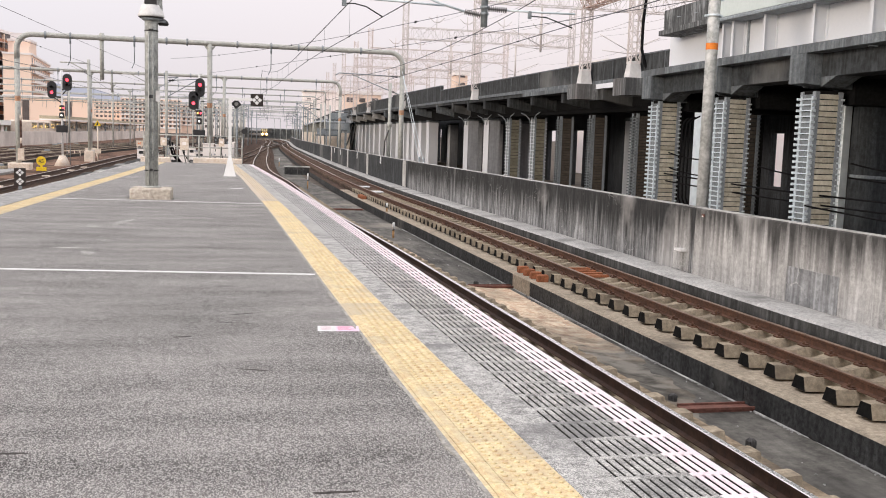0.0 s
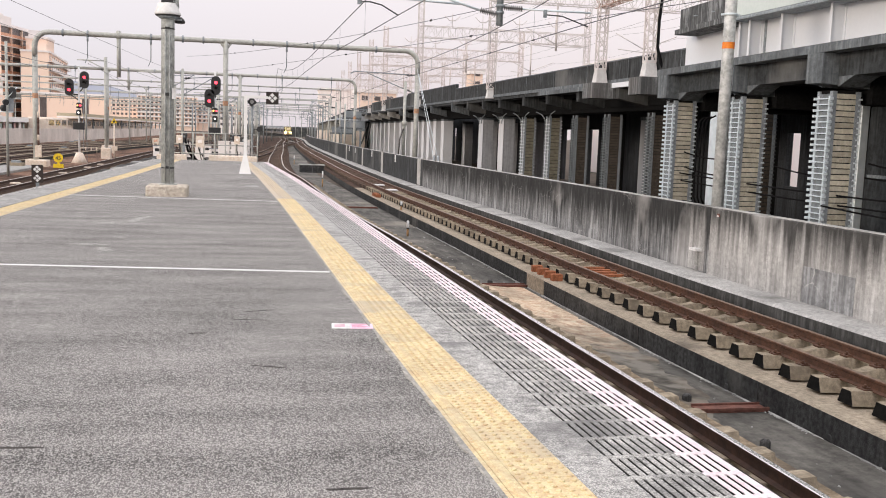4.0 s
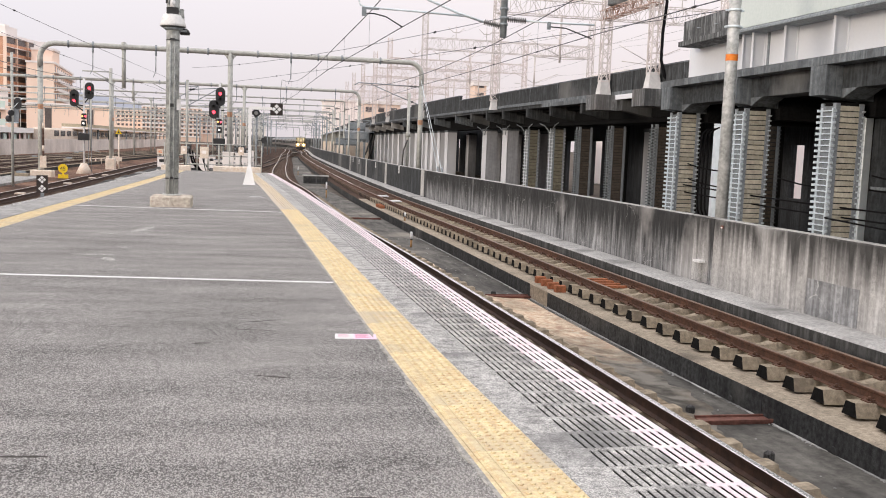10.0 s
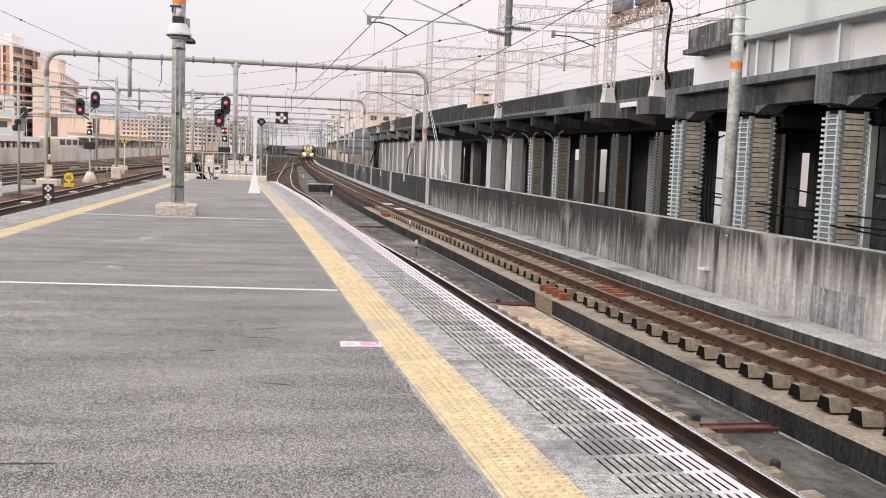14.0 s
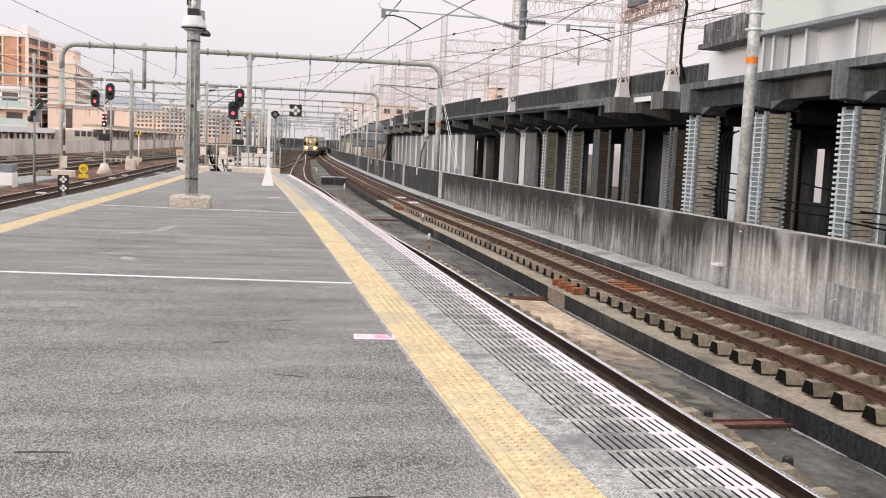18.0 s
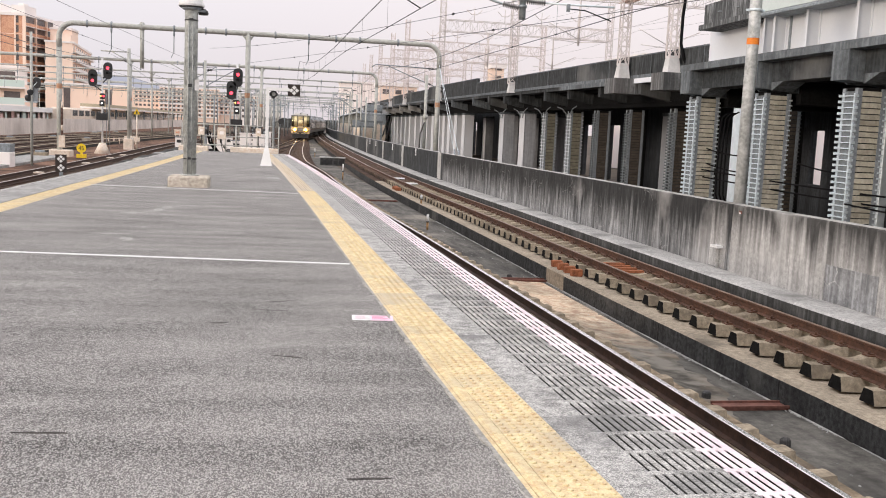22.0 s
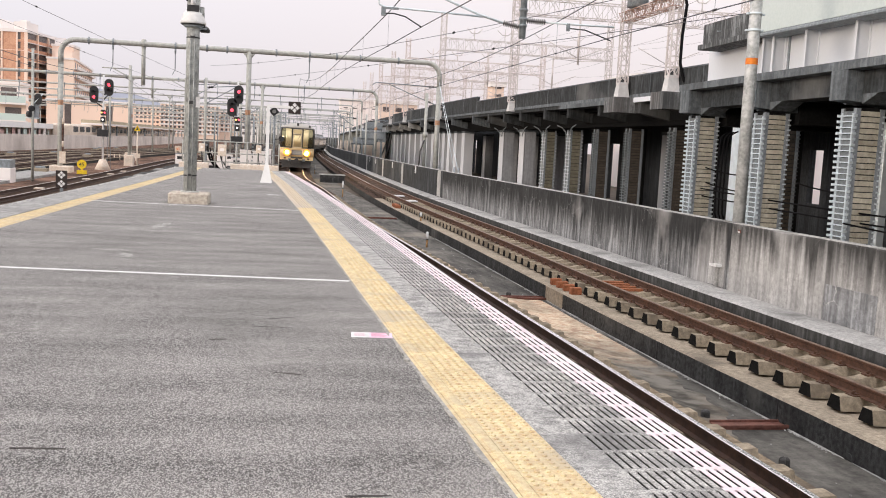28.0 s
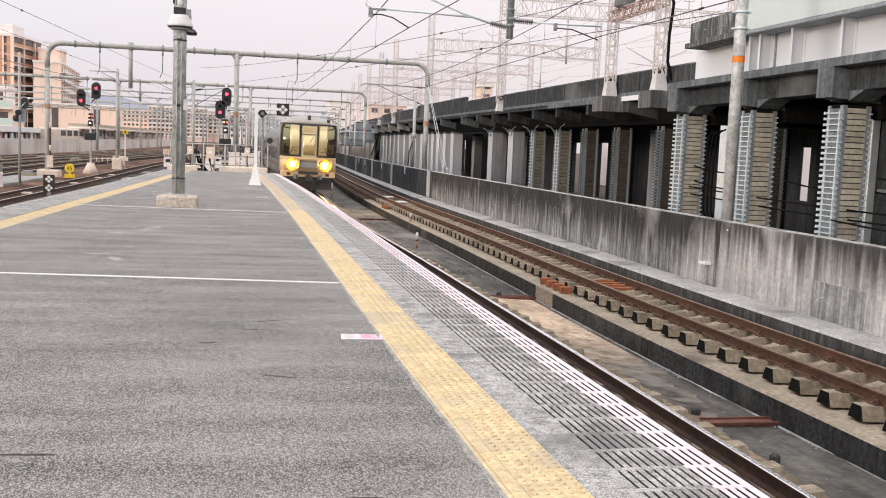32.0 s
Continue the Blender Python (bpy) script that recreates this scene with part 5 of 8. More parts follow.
def lead_front(car):
    """The driving end: mask, windscreens, gangway door, lamps, skirt and coupler."""
    part("front_mask", front_arc(front_arc(M(), -1.45, 1.45, 1.14, 1.90, 0.02, 0.4), -1.42, 1.42, 1.72, 1.90, 0.05, 0.1), M_FRONT, car, "cream lower front")
    part("screen_surround", front_arc(M(), -1.455, 1.455, 1.88, 3.60, 0.0, 0.4), M_UNDER, car, "black screen surround")
    part("brow", brow_shape(), M_BROW, car, "pale grey roof brow")
    for s in (-1, 1):
        part("windscreen", front_arc(M(), s * 0.49, s * (0.98 if s < 0 else 0.93), 1.97, 3.52, 0.085, 0.018, rake=0.04), M_SCREEN, car, "windscreen painted gold for a reflected sky")
        part("corner_glass", front_arc(M(), s * (0.98 if s < 0 else 0.93), s * 1.33, 1.97, 3.52, 0.085, 0.018, rake=0.04), M_CORNERGLASS, car, "outer windscreen pane darkened as a reflection")
        part("screen_rim", front_arc(M(), s * 0.45, s * 1.38, 1.92, 1.975, 0.10, 0.03), M_BLACK, car, "black rubber rim")
        part("screen_rim", front_arc(M(), s * 0.45, s * 1.38, 3.52, 3.57, 0.10, 0.03), M_BLACK, car, "black rubber rim")
        part("wiper", M().pipe([(s * 1.08, -0.10, 1.93), (s * 0.98, -0.12, 2.06), (s * 0.80, -0.14, 2.20), (s * 0.62, -0.14, 2.16)], 0.016, 6).tube((s * 1.0, -0.14, 2.02), (s * 0.78, -0.15, 2.42), 0.012, 6), M_BLACK, car, "black wiper")
        lamp = part("headlight", front_arc(M(), s * 0.44, s * 1.30, 1.22, 1.74, 0.07, 0.08), M_FRONT, car, "pale lamp housing")
        # Glowing disc added to widen the lamp like its halo.
        part("reflector", M().lathe((s * 0.83, -0.06, 1.49), (s * 0.83, -0.13, 1.49), [(0, 0.32), (0.4, 0.28), (1, 0.15)], 24), M_LAMPGLOW, lamp, "orange disc glowing for the lamp's halo")
        part("lens", M().lathe((s * 0.83, -0.12, 1.49), (s * 0.83, -0.16, 1.49), [(0, 0.15), (0.6, 0.13), (1, 0.06)], 20), M_HEADLAMP, lamp, "bright headlamp lens")
        # Added ring stops the lens from lighting the glass above it.
        part("lamp_ring", M().tube((s * 0.83, -0.05, 1.49), (s * 0.83, -0.27, 1.49), 0.338, 28, caps=False).tube((s * 0.83, -0.05, 1.49), (s * 0.83, -0.27, 1.49), 0.325, 28, caps=False), M_FRONT, lamp, "added cream ring that keeps lamp light off the glass")
        part("tail_lamp", M().bevel_box(s * 1.0 - 0.09, -0.10, 0.93, s * 1.0 + 0.09, -0.04, 1.06, 0.02), M_BRONZE, car, "small dark red lamp")
        part("jumper_cable", M().pipe([(s * 0.55, -0.1, 0.95), (s * 0.6, -0.16, 0.7), (s * 0.45, -0.14, 0.5)], 0.03, 6), M_BLACK, car)
        part("jumper_box", M().bevel_box(s * 0.62 - 0.12, -0.12, 0.74, s * 0.62 + 0.12, 0.0, 0.98, 0.02), M_GREYSTEEL, car, "grey jumper box")
        part("step_plate", M().box(s * 1.0 - 0.2, -0.12, 0.70, s * 1.0 + 0.2, 0.05, 0.76), M_UNDER, car)
        part("pillar", M().pipe([(s * 1.43, 0.26, 1.9), (s * 1.43, 0.26, 3.4), (s * 1.30, 0.16, 3.62)], 0.05, 8), M_STAINLESS, car, "steel corner pillar")
    d = part("gangway_door", M().bevel_box(-0.40, -0.10, 1.90, 0.40, 0.0, 3.04, 0.02), M_DOORFRAME, car, "pale gangway door")
    part("centre_panel", M().bevel_box(-0.42, -0.11, 1.34, 0.42, 0.0, 1.66, 0.03), M_BROW, car, "grey recessed centre panel")
    part("centre_trim", M().box(-0.44, -0.116, 1.62, 0.44, -0.02, 1.70).box(-0.44, -0.116, 1.30, 0.44, -0.02, 1.36), M_STAINLESS, car, "bright trim strip")
    part("door_wiper", M().tube((0.22, -0.15, 2.96), (0.02, -0.155, 2.62), 0.012, 6), M_BLACK, car, "black door wiper")
    part("door_glass", front_arc(M(), -0.31, 0.31, 2.0, 2.98, 0.12, 0.018, rake=0.015), M_DOORGLASS, d, "door window painted gold for a reflected sky")
    part("door_frame", M().box(-0.45, -0.12, 1.90, -0.40, -0.02, 3.54).box(0.40, -0.12, 1.90, 0.45, -0.02, 3.54).box(-0.40, -0.115, 3.04, 0.40, -0.02, 3.065).box(-0.45, -0.12, 3.50, 0.45, -0.02, 3.56), M_UNDER, d, "black door frame")
    part("head_panel", M().bevel_box(-0.40, -0.10, 3.065, 0.40, 0.0, 3.50, 0.02), M_DOORFRAME, car, "pale panel over the door")
    part("destination_box", M().box(-0.33, -0.108, 3.14, 0.33, -0.09, 3.42), M_DOORGLASS, car, "pale destination display")
    part("bumper", M().bevel_box(-1.40, -0.06, 0.86, 1.40, 0.3, 1.15, 0.05), M_FRONT, car, "cream bumper valance")
    part("grille", M().box(-0.5, -0.145, 1.00, 0.5, -0.10, 1.14), M_UNDER, car, "dark lower grille")
    part("skirt", M().box(-1.25, 0.0, 0.22, 1.25, 0.12, 0.80), M_UNDER, car, "dark skirt")
    part("coupler", M().box(-0.14, -0.5, 0.70, 0.14, 0.1, 0.96).tube((0, -0.55, 0.83), (0, -0.45, 0.83), 0.19, 12).box(-0.35, -0.25, 0.55, 0.35, -0.1, 0.68), M_UNDER, car, "dark steel coupler")
    for x in (0.0, 1.0):
        part("roof_lamp", M().bevel_box(x - 0.08, 0.35, 3.70 - 0.15 * x, x + 0.08, 0.6, 4.04 - 0.16 * x, 0.03), M_UNDER, car, "small black roof lamp")
    part("antenna", M().tube((0, 1.0, 3.65), (0, 1.0, 4.0), 0.05, 8), M_UNDER, car)


TRAIN_Y = Line((0, 400), (6, 334), (10, 288), (14, 243), (17, 208), (19, 185), (22, 151), (25, 118), (28, 84), (29, 74), (30, 64.5), (31, 57), (32, 50.3))
CARS = []


def train():
    lead = train_car(True)
    lead_front(lead)
    CARS.append(lead)
    mid = train_car()
    CARS.append(mid)
    for i in range(6):
        CARS.append(copy_thing(mid, Matrix.Identity(4)))


def car_at(s):
    a, b = s + 3.2, s + 16.6
    p, q = Vector((ROUTE(a), a, RAIL_Z)), Vector((ROUTE(b), b, RAIL_Z))
    ang = math.atan2(q.x - p.x, q.y - p.y)
    d = (q - p).normalized()
    lean = 0.015 * min(1.0, max(0.0, (150 - s) / 60))       # the canted curve
    return Matrix.Translation(p - d * 3.2) @ Matrix.Rotation(-ang, 4, "Z") @ Matrix.Rotation(lean, 4, "Y")


def motions():
    for i, car in enumerate(CARS):
        walk(car, [(float(t), car_at(TRAIN_Y(t) + 19.95 * i)) for t in range(33)])


# Steel darkened for the shadow between straps and under the deck.
M_STRAPDARK = mat("shaded_strap_steel", (0.24, 0.27, 0.285), (0.16, 0.18, 0.19), 3.0, 0.6, metal=0.2, rich=0.3)
# Tan panels with the deck's shade put into the colour.
M_PANEL_OLIVE = mat("tan_panel_shaded", (0.27, 0.25, 0.19), (0.20, 0.185, 0.14), 1.2, 0.85, bump=0.25, fine=30, vary=0.2)
# Column panels darkened to stand for the shade below the deck.
M_PANEL_DARK = mat("shaded_panel", (0.115, 0.097, 0.08), (0.075, 0.064, 0.055), 1.2, 0.85, bump=0.25, fine=30, vary=0.2)
M_SIGNBLACK = mat("sign_brown", (0.022, 0.014, 0.012), (0.032, 0.022, 0.018), 5, 0.7)
M_STAINLESS = mat("stainless", (0.31, 0.295, 0.275), (0.25, 0.238, 0.222), 1.0, 0.38, metal=0.8, fine=20, rich=0.1)
M_ROOF = mat("roof_grey", (0.30, 0.31, 0.32), (0.24, 0.25, 0.26), 1.0, 0.7)
M_TRAINGLASS = mat("train_glass", (0.03, 0.035, 0.04), None, rough=0.12)
# Gold base colours stand for the sky reflected in screens and door.
M_SCREEN = mat("windscreen", (0.80, 0.67, 0.38), None, rough=0.3, metal=0.4)
# Dark reflection painted on the outer third of each screen.
M_CORNERGLASS = mat("corner_glass", (0.24, 0.22, 0.13), None, rough=0.15, metal=0.85)
M_DOORGLASS = mat("door_glass", (0.80, 0.64, 0.34), None, rough=0.25, metal=0.45)
M_DOORFRAME = mat("door_frame_paint", (0.74, 0.63, 0.42), None, rough=0.5)
M_STRIPE = mat("stripe", (0.20, 0.13, 0.09), None, rough=0.5)
# Sunset and headlamp glow put into the front's cream colour.
M_FRONT = mat("front_paint_glow", (0.86, 0.66, 0.36), (0.78, 0.58, 0.32), 1.5, 0.35, metal=0.05, rich=0.12)
M_BROW = mat("brow_paint", (0.38, 0.355, 0.315), (0.31, 0.29, 0.255), 1.0, 0.4, rich=0.08)
# Emission imitates the glare halo around each headlamp.
M_LAMPGLOW = mat("lamp_halo", (0.9, 0.6, 0.1), None, emit=(1.0, 0.46, 0.07), power=1.1)
M_UNDER = mat("under_gear", (0.05, 0.05, 0.052), (0.08, 0.075, 0.07), 3, 0.75)
M_HEADLAMP = mat("headlamp", (1.0, 0.75, 0.3), None, emit=(1.0, 0.60, 0.16), power=650.0)


# ---- distance: buildings ----
M_BRICKTOWER = mat("terracotta_cladding", (0.68, 0.38, 0.25), (0.60, 0.325, 0.21), 0.25, 0.8, rich=0.25, fine=4)
M_CREAM = mat("cream_render", (0.96, 0.76, 0.63), (0.90, 0.70, 0.575), 0.1, 0.8, rich=0.1)
M_PALE = mat("pale_render", (0.90, 0.85, 0.82), (0.83, 0.78, 0.755), 0.1, 0.8, rich=0.1)
# Haze put into the colour; also brightens the buildings behind the viaduct.
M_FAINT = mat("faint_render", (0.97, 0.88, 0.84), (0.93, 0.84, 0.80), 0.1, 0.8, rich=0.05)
M_WINDOW = mat("far_window", (0.085, 0.07, 0.068), (0.16, 0.135, 0.13), 0.5, 0.3)
M_MINT = mat("mint_balustrade", (0.62, 0.74, 0.70), (0.56, 0.68, 0.64), 0.3, 0.6, rich=0.1)
# Hill colour drawn towards the sky for distance haze.
M_HILL = mat("hazed_hills", (0.42, 0.46, 0.58), (0.47, 0.51, 0.61), 0.002, 1.0, rich=0)


def block(name, label, x0, x1, y, z1, depth, wall, storey=3.0, bay=3.2, z0=FLOOR_Z, win=(1.5, 1.4), group="", slab=False, skip=0):
    root = thing(name, label, "building", pose((x0 + x1) / 2, y, 0), group)
    w = (x1 - x0) / 2
    part("wall", M().box(-w, 0, z0, w, depth, z1), wall, root)
    part("roof", M().box(-w - 0.3, -0.3, z1, w + 0.3, depth + 0.3, z1 + 0.7), M_PALE, root, "pale roof parapet")
    wm = M().box(-win[0] / 2, -0.06, 0.0, win[0] / 2, 0.1, win[1]).data("window", M_WINDOW)
    sm = M().box(-w, -1.1, 0.0, w, 0.0, 0.25).box(-w, -1.1, 0.25, w, -1.0, 1.0).data("balcony", M_PALE if slab != "mint" else M_MINT)
    n, k = max(1, int(2 * w / bay)), max(1, int((z1 - 1.0) / storey))
    for j in range(k):
        z = z1 - storey * (j + 1)
        for i in range(skip, n):
            part("window", wm, None, root, "", pose(-w + 2 * w * (i + 0.5) / n, 0, z + 0.9))
        if slab:
            part("balcony", sm, None, root, "", pose(0, 0, z - 0.1))
    return root


M_PLINTH = mat("mossy_plinth", (0.62, 0.55, 0.48), (0.50, 0.45, 0.38), 4.0, 0.9, bump=0.4, dirt=(0.28, 0.265, 0.19), dirt_at=0.56, rich=0.5)


def wooded_bank():
    """Dark trees massed on a bank far beyond the end of the tracks."""
    m, n = M(), 90
    for i in range(n + 1):
        x = -2 + 40 * i / n
        m.v += [(x, 470, FLOOR_Z - 0.1), (x, 470 + 2 * noise.noise(Vector((x, 0, 5))), 2.7 + 0.9 * noise.noise(Vector((x * 0.35, 1.0, 0))) + 0.5 * noise.noise(Vector((x * 1.4, 6.0, 0)))), (x, 478, 3.0)]
    for i in range(n):
        for j in range(2):
            m.face([3 * i + j, 3 * i + 3 + j, 3 * i + 4 + j, 3 * i + 1 + j])
    tagged(part("backdrop", m, M_WOODS), "dark wooded bank far beyond the tracks", "trees", kind="structure")


# Dark trees lightened a little for haze.
M_WOODS = mat("hazed_woods", (0.13, 0.135, 0.13), (0.08, 0.085, 0.085), 0.5, 0.95, rich=0.6, fine=4)


def apartment_tower():
    """Terracotta tower: brick panels to the south, three bays of deep balconies to the east."""
    t = thing("apartment_tower", "tall terracotta apartment tower with cream bands and deep balconies", "building", pose(-73.8, 320, 0, 0, 0, -10.7))
    top, h = 30.0, 2.85
    part("wall", M().box(-24, 0, FLOOR_Z, -0.8, 23.8, top), M_BRICKTOWER, t, "terracotta brick wall")
    part("roof", M().box(-24.3, -0.3, top, 0.2, 24.4, top + 0.9), M_PALE, t, "pale roof parapet")
    part("plant_room", M().box(-4.6, 1.0, top + 0.9, -0.6, 9.5, top + 3.3).box(-3.4, 3.0, top + 3.3, -1.6, 6.0, top + 4.0), M_PALE, t, "white rooftop plant room")
    part("plant_room", M().box(-16.5, 1.0, top + 0.9, -8.4, 9.5, top + 3.8), M_PALE, t, "white rooftop plant room")
    for x in (-23.6, -15.9, -7.8, -3.1):
        part("pilaster", M().box(x - 0.25, -0.25, FLOOR_Z, x + 0.25, 0, top), M_CREAM, t, "cream pilaster")
    slit = M().box(-0.45, -0.06, 0, 0.45, 0.1, 2.1).data("window", M_WINDOW)
    band = M().box(-24, -0.10, 0, -0.8, 0, 0.16).data("band", M_CREAM)
    dark = M().box(-0.8, 0, 0, -0.4, 7.2, 2.0).data("window", M_WINDOW)
    rail = M().box(-0.4, -0.1, -0.95, 0.12, 7.3, 0.0).box(-0.42, -0.1, -1.15, 0.3, 7.3, -0.95, 1).data("balcony", [M_BRICKTOWER, M_PALE])
    for j in range(11):
        z = top - h * (j + 1) + 0.7
        for x in (-2.5, -8.7, -16.8):
            part("window", slit, None, t, "", pose(x, 0, z))
        if j % 2 == 1:
            part("band", band, None, t, "thin cream band", pose(0, 0, z - 0.6))
        for k in range(3):
            part("window", dark, None, t, "", pose(0, 0.3 + 8.0 * k, z + 0.1))
            part("balcony", rail, None, t, "terracotta balcony", pose(0, 0.3 + 8.0 * k, z + 0.2))
    for k in range(4):
        part("pilaster", M().box(-0.8, 8.0 * k - 0.25, FLOOR_Z, 0.15, 8.0 * k + 0.25, top), M_CREAM, t, "cream fin between the balconies")


def slab_block():
    """Blank-ended cream block with a long lower wing of balconies that runs away to the north."""
    b = thing("apartment_block", "cream apartment slab with a blank end wall", "building", pose(-66.4, 330, 0))
    part("wall", M().box(-2.2, 0, FLOOR_Z, 4.4, 10, 27.2), M_CREAM, b)
    part("roof", M().box(-2.4, -0.2, 27.2, 4.6, 10.2, 27.9), M_PALE, b, "pale roof parapet")
    part("tank_room", M().box(-1.8, 2, 27.9, 1.6, 7, 30.0), M_PALE, b, "pale tank room")
    w = thing("apartment_block", "long cream apartment wing with stacked pale balconies", "building", pose(-60.4, 322, 0, 0, 0, 4.3))
    part("wall", M().box(-8, 0, FLOOR_Z, 0, 58, 22.6), M_CREAM, w)
    part("roof", M().box(-8.2, -0.2, 22.6, 0.4, 58.2, 23.2), M_PALE, w, "pale roof parapet")
    part("stair_tower", M().box(-6, 4, 23.2, -1, 9, 25.6), M_CREAM, w, "cream stair tower")
    slab = M().box(0, 0, 0, 1.2, 58, 0.22).box(1.1, 0, 0.22, 1.2, 58, 1.05).data("balcony", M_PALE)
    glass = M().box(0, -1.0, 0, 0.06, 1.0, 1.9).data("window", M_WINDOW)
    for j in range(8):
        z = 22.6 - 2.8 * (j + 1)
        part("balcony", slab, None, w, "pale balcony", pose(0, 0, z))
        for k in range(9):
            part("window", glass, None, w, "", pose(0, 4 + 6.2 * k, z + 0.3))


def mint_building():
    """Low stepped building with mint balustrades on two floors."""
    b = thing("low_building", "low cream building with mint green balustrades", "building", pose(-44.0, 190, 0))
    part("wall", M().box(-22, 0, FLOOR_Z, 0, 9, 6.0), M_CREAM, b)
    part("upper_storey", M().box(-22, 2.5, 6.0, -1.6, 9, 9.0), M_PALE, b, "set-back upper storey")
    part("roof", M().box(-22.3, 2.2, 9.0, -1.3, 9.3, 9.5), M_PALE, b, "pale roof edge")
    for z, x1 in ((5.56, 0.3), (2.36, 0.3)):
        part("floor_slab", M().box(-22, -1.6, z - 0.35, x1, 0, z), M_PALE, b, "pale floor slab")
        part("balustrade", M().box(-22, -1.6, z, x1, -1.45, z + 1.2), M_MINT, b, "mint green balustrade")
    pane = M().box(-1.4, -0.05, 0, 1.4, 0.1, 1.7).data("window", M_WINDOW)
    for k in range(5):
        for z in (3.0, -0.4):
            part("window", pane, None, b, "", pose(-2.2 - 4.2 * k, 0, z))
        part("window", pane, None, b, "", pose(-3.6 - 4.2 * k, 2.5, 6.7))


def buildings():
    wooded_bank()
    apartment_tower()
    slab_block()
    mint_building()
    h = block("shop_front", "pale block with dark display panels", -52, -33, 245, 7.6, 8, M_CREAM, win=(1.5, 5.2), bay=9.0, storey=6.5)
    block("apartment_block", "long cream apartment block with many windows", -99, -59, 682, 17.7, 12, M_CREAM, storey=2.8, bay=2.6)
    block("apartment_block", "cream apartment block with small balconies", -71, -32.4, 672, 20.1, 12, M_CREAM, storey=2.7, bay=2.7, slab=True)
    block("apartment_block", "cream apartment block with small balconies", -38, -6.3, 679, 17.2, 12, M_CREAM, storey=2.7, bay=2.7, slab=True)
    block("distant_block", "pale distant block among the wires", -14, 8, 520, 7.5, 12, M_PALE, storey=3, bay=3)
    block("stair_house", "small cream building beyond the viaduct", 21.5, 29, 190, 9.3, 8, M_CREAM, storey=2.4, bay=2.2, win=(1.2, 0.9))
    block("distant_block", "distant block paled as by haze behind the viaduct masts", 22, 33.5, 300, 14.0, 8, M_FAINT, storey=3.2, bay=2.6, win=(1.2, 0.3))
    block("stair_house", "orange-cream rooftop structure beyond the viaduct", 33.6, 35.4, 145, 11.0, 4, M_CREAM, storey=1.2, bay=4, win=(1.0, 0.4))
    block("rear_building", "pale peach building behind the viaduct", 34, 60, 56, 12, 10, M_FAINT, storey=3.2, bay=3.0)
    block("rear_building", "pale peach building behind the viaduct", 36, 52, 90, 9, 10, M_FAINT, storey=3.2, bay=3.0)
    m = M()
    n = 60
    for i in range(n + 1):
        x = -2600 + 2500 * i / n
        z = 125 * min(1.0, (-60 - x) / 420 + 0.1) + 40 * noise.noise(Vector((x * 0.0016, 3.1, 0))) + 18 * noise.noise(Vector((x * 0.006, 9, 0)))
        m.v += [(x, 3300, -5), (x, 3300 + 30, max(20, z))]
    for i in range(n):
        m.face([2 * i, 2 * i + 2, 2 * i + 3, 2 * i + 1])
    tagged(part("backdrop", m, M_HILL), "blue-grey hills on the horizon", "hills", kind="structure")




# ---- overhead line of the two near tracks ----
def droop(p, q, sag, n=12):
    p, q = Vector(p), Vector(q)
    return [p.lerp(q, i / n) - Vector((0, 0, 4 * sag * (i / n) * (1 - i / n))) for i in range(n + 1)]


SUPPORT_Y = [-24, 20.4, 66, 110, 155, 201, 252]


def overhead(line, name, offs, zc, zm, sag=0.75, far=6):
    """Contact and messenger wire from support to support; offs: how far the wire is pulled aside at each."""
    for i, (a, b) in enumerate(zip(SUPPORT_Y[:far], SUPPORT_Y[1:far + 1])):
        root = thing("overhead_wire", "dark contact wire hung from a messenger wire", "overhead wire", group=name)
        n = 10
        pts = [(line(a + (b - a) * k / n) + offs[i] + (offs[i + 1] - offs[i]) * k / n, a + (b - a) * k / n, zc) for k in range(n + 1)]
        part("contact_wire", M().pipe(pts, 0.011, 5), M_WIRE, root)
        mp = [Vector((p[0], p[1], zm[i] + (zm[i + 1] - zm[i]) * k / n - sag * 4 * (k / n) * (1 - k / n))) for k, p in enumerate(pts)]
        part("messenger_wire", M().pipe(mp, 0.013, 5), M_WIRE, root)
        for k in range(1, n):
            part("dropper", M().tube(pts[k], mp[k], 0.004, 4), M_WIRE, root)
            part("clip", M().tube(Vector(pts[k]) - Vector((0, 0.08, 0)), Vector(pts[k]) + Vector((0, 0.08, 0)), 0.02, 6), M_BLACK, root)


def insulator(p, q, parent):
    p, q = Vector(p), Vector(q)
    prof = [(0.0, 0.022)]
    for i in range(9):
        prof += [((i + 0.2) / 9, 0.022), ((i + 0.45) / 9, 0.066), ((i + 0.58) / 9, 0.062), ((i + 0.8) / 9, 0.022)]
    m = M().lathe(p, q, prof + [(1.0, 0.022)])
    part("insulator", m, M_INSUL, parent, "ribbed dark insulator")


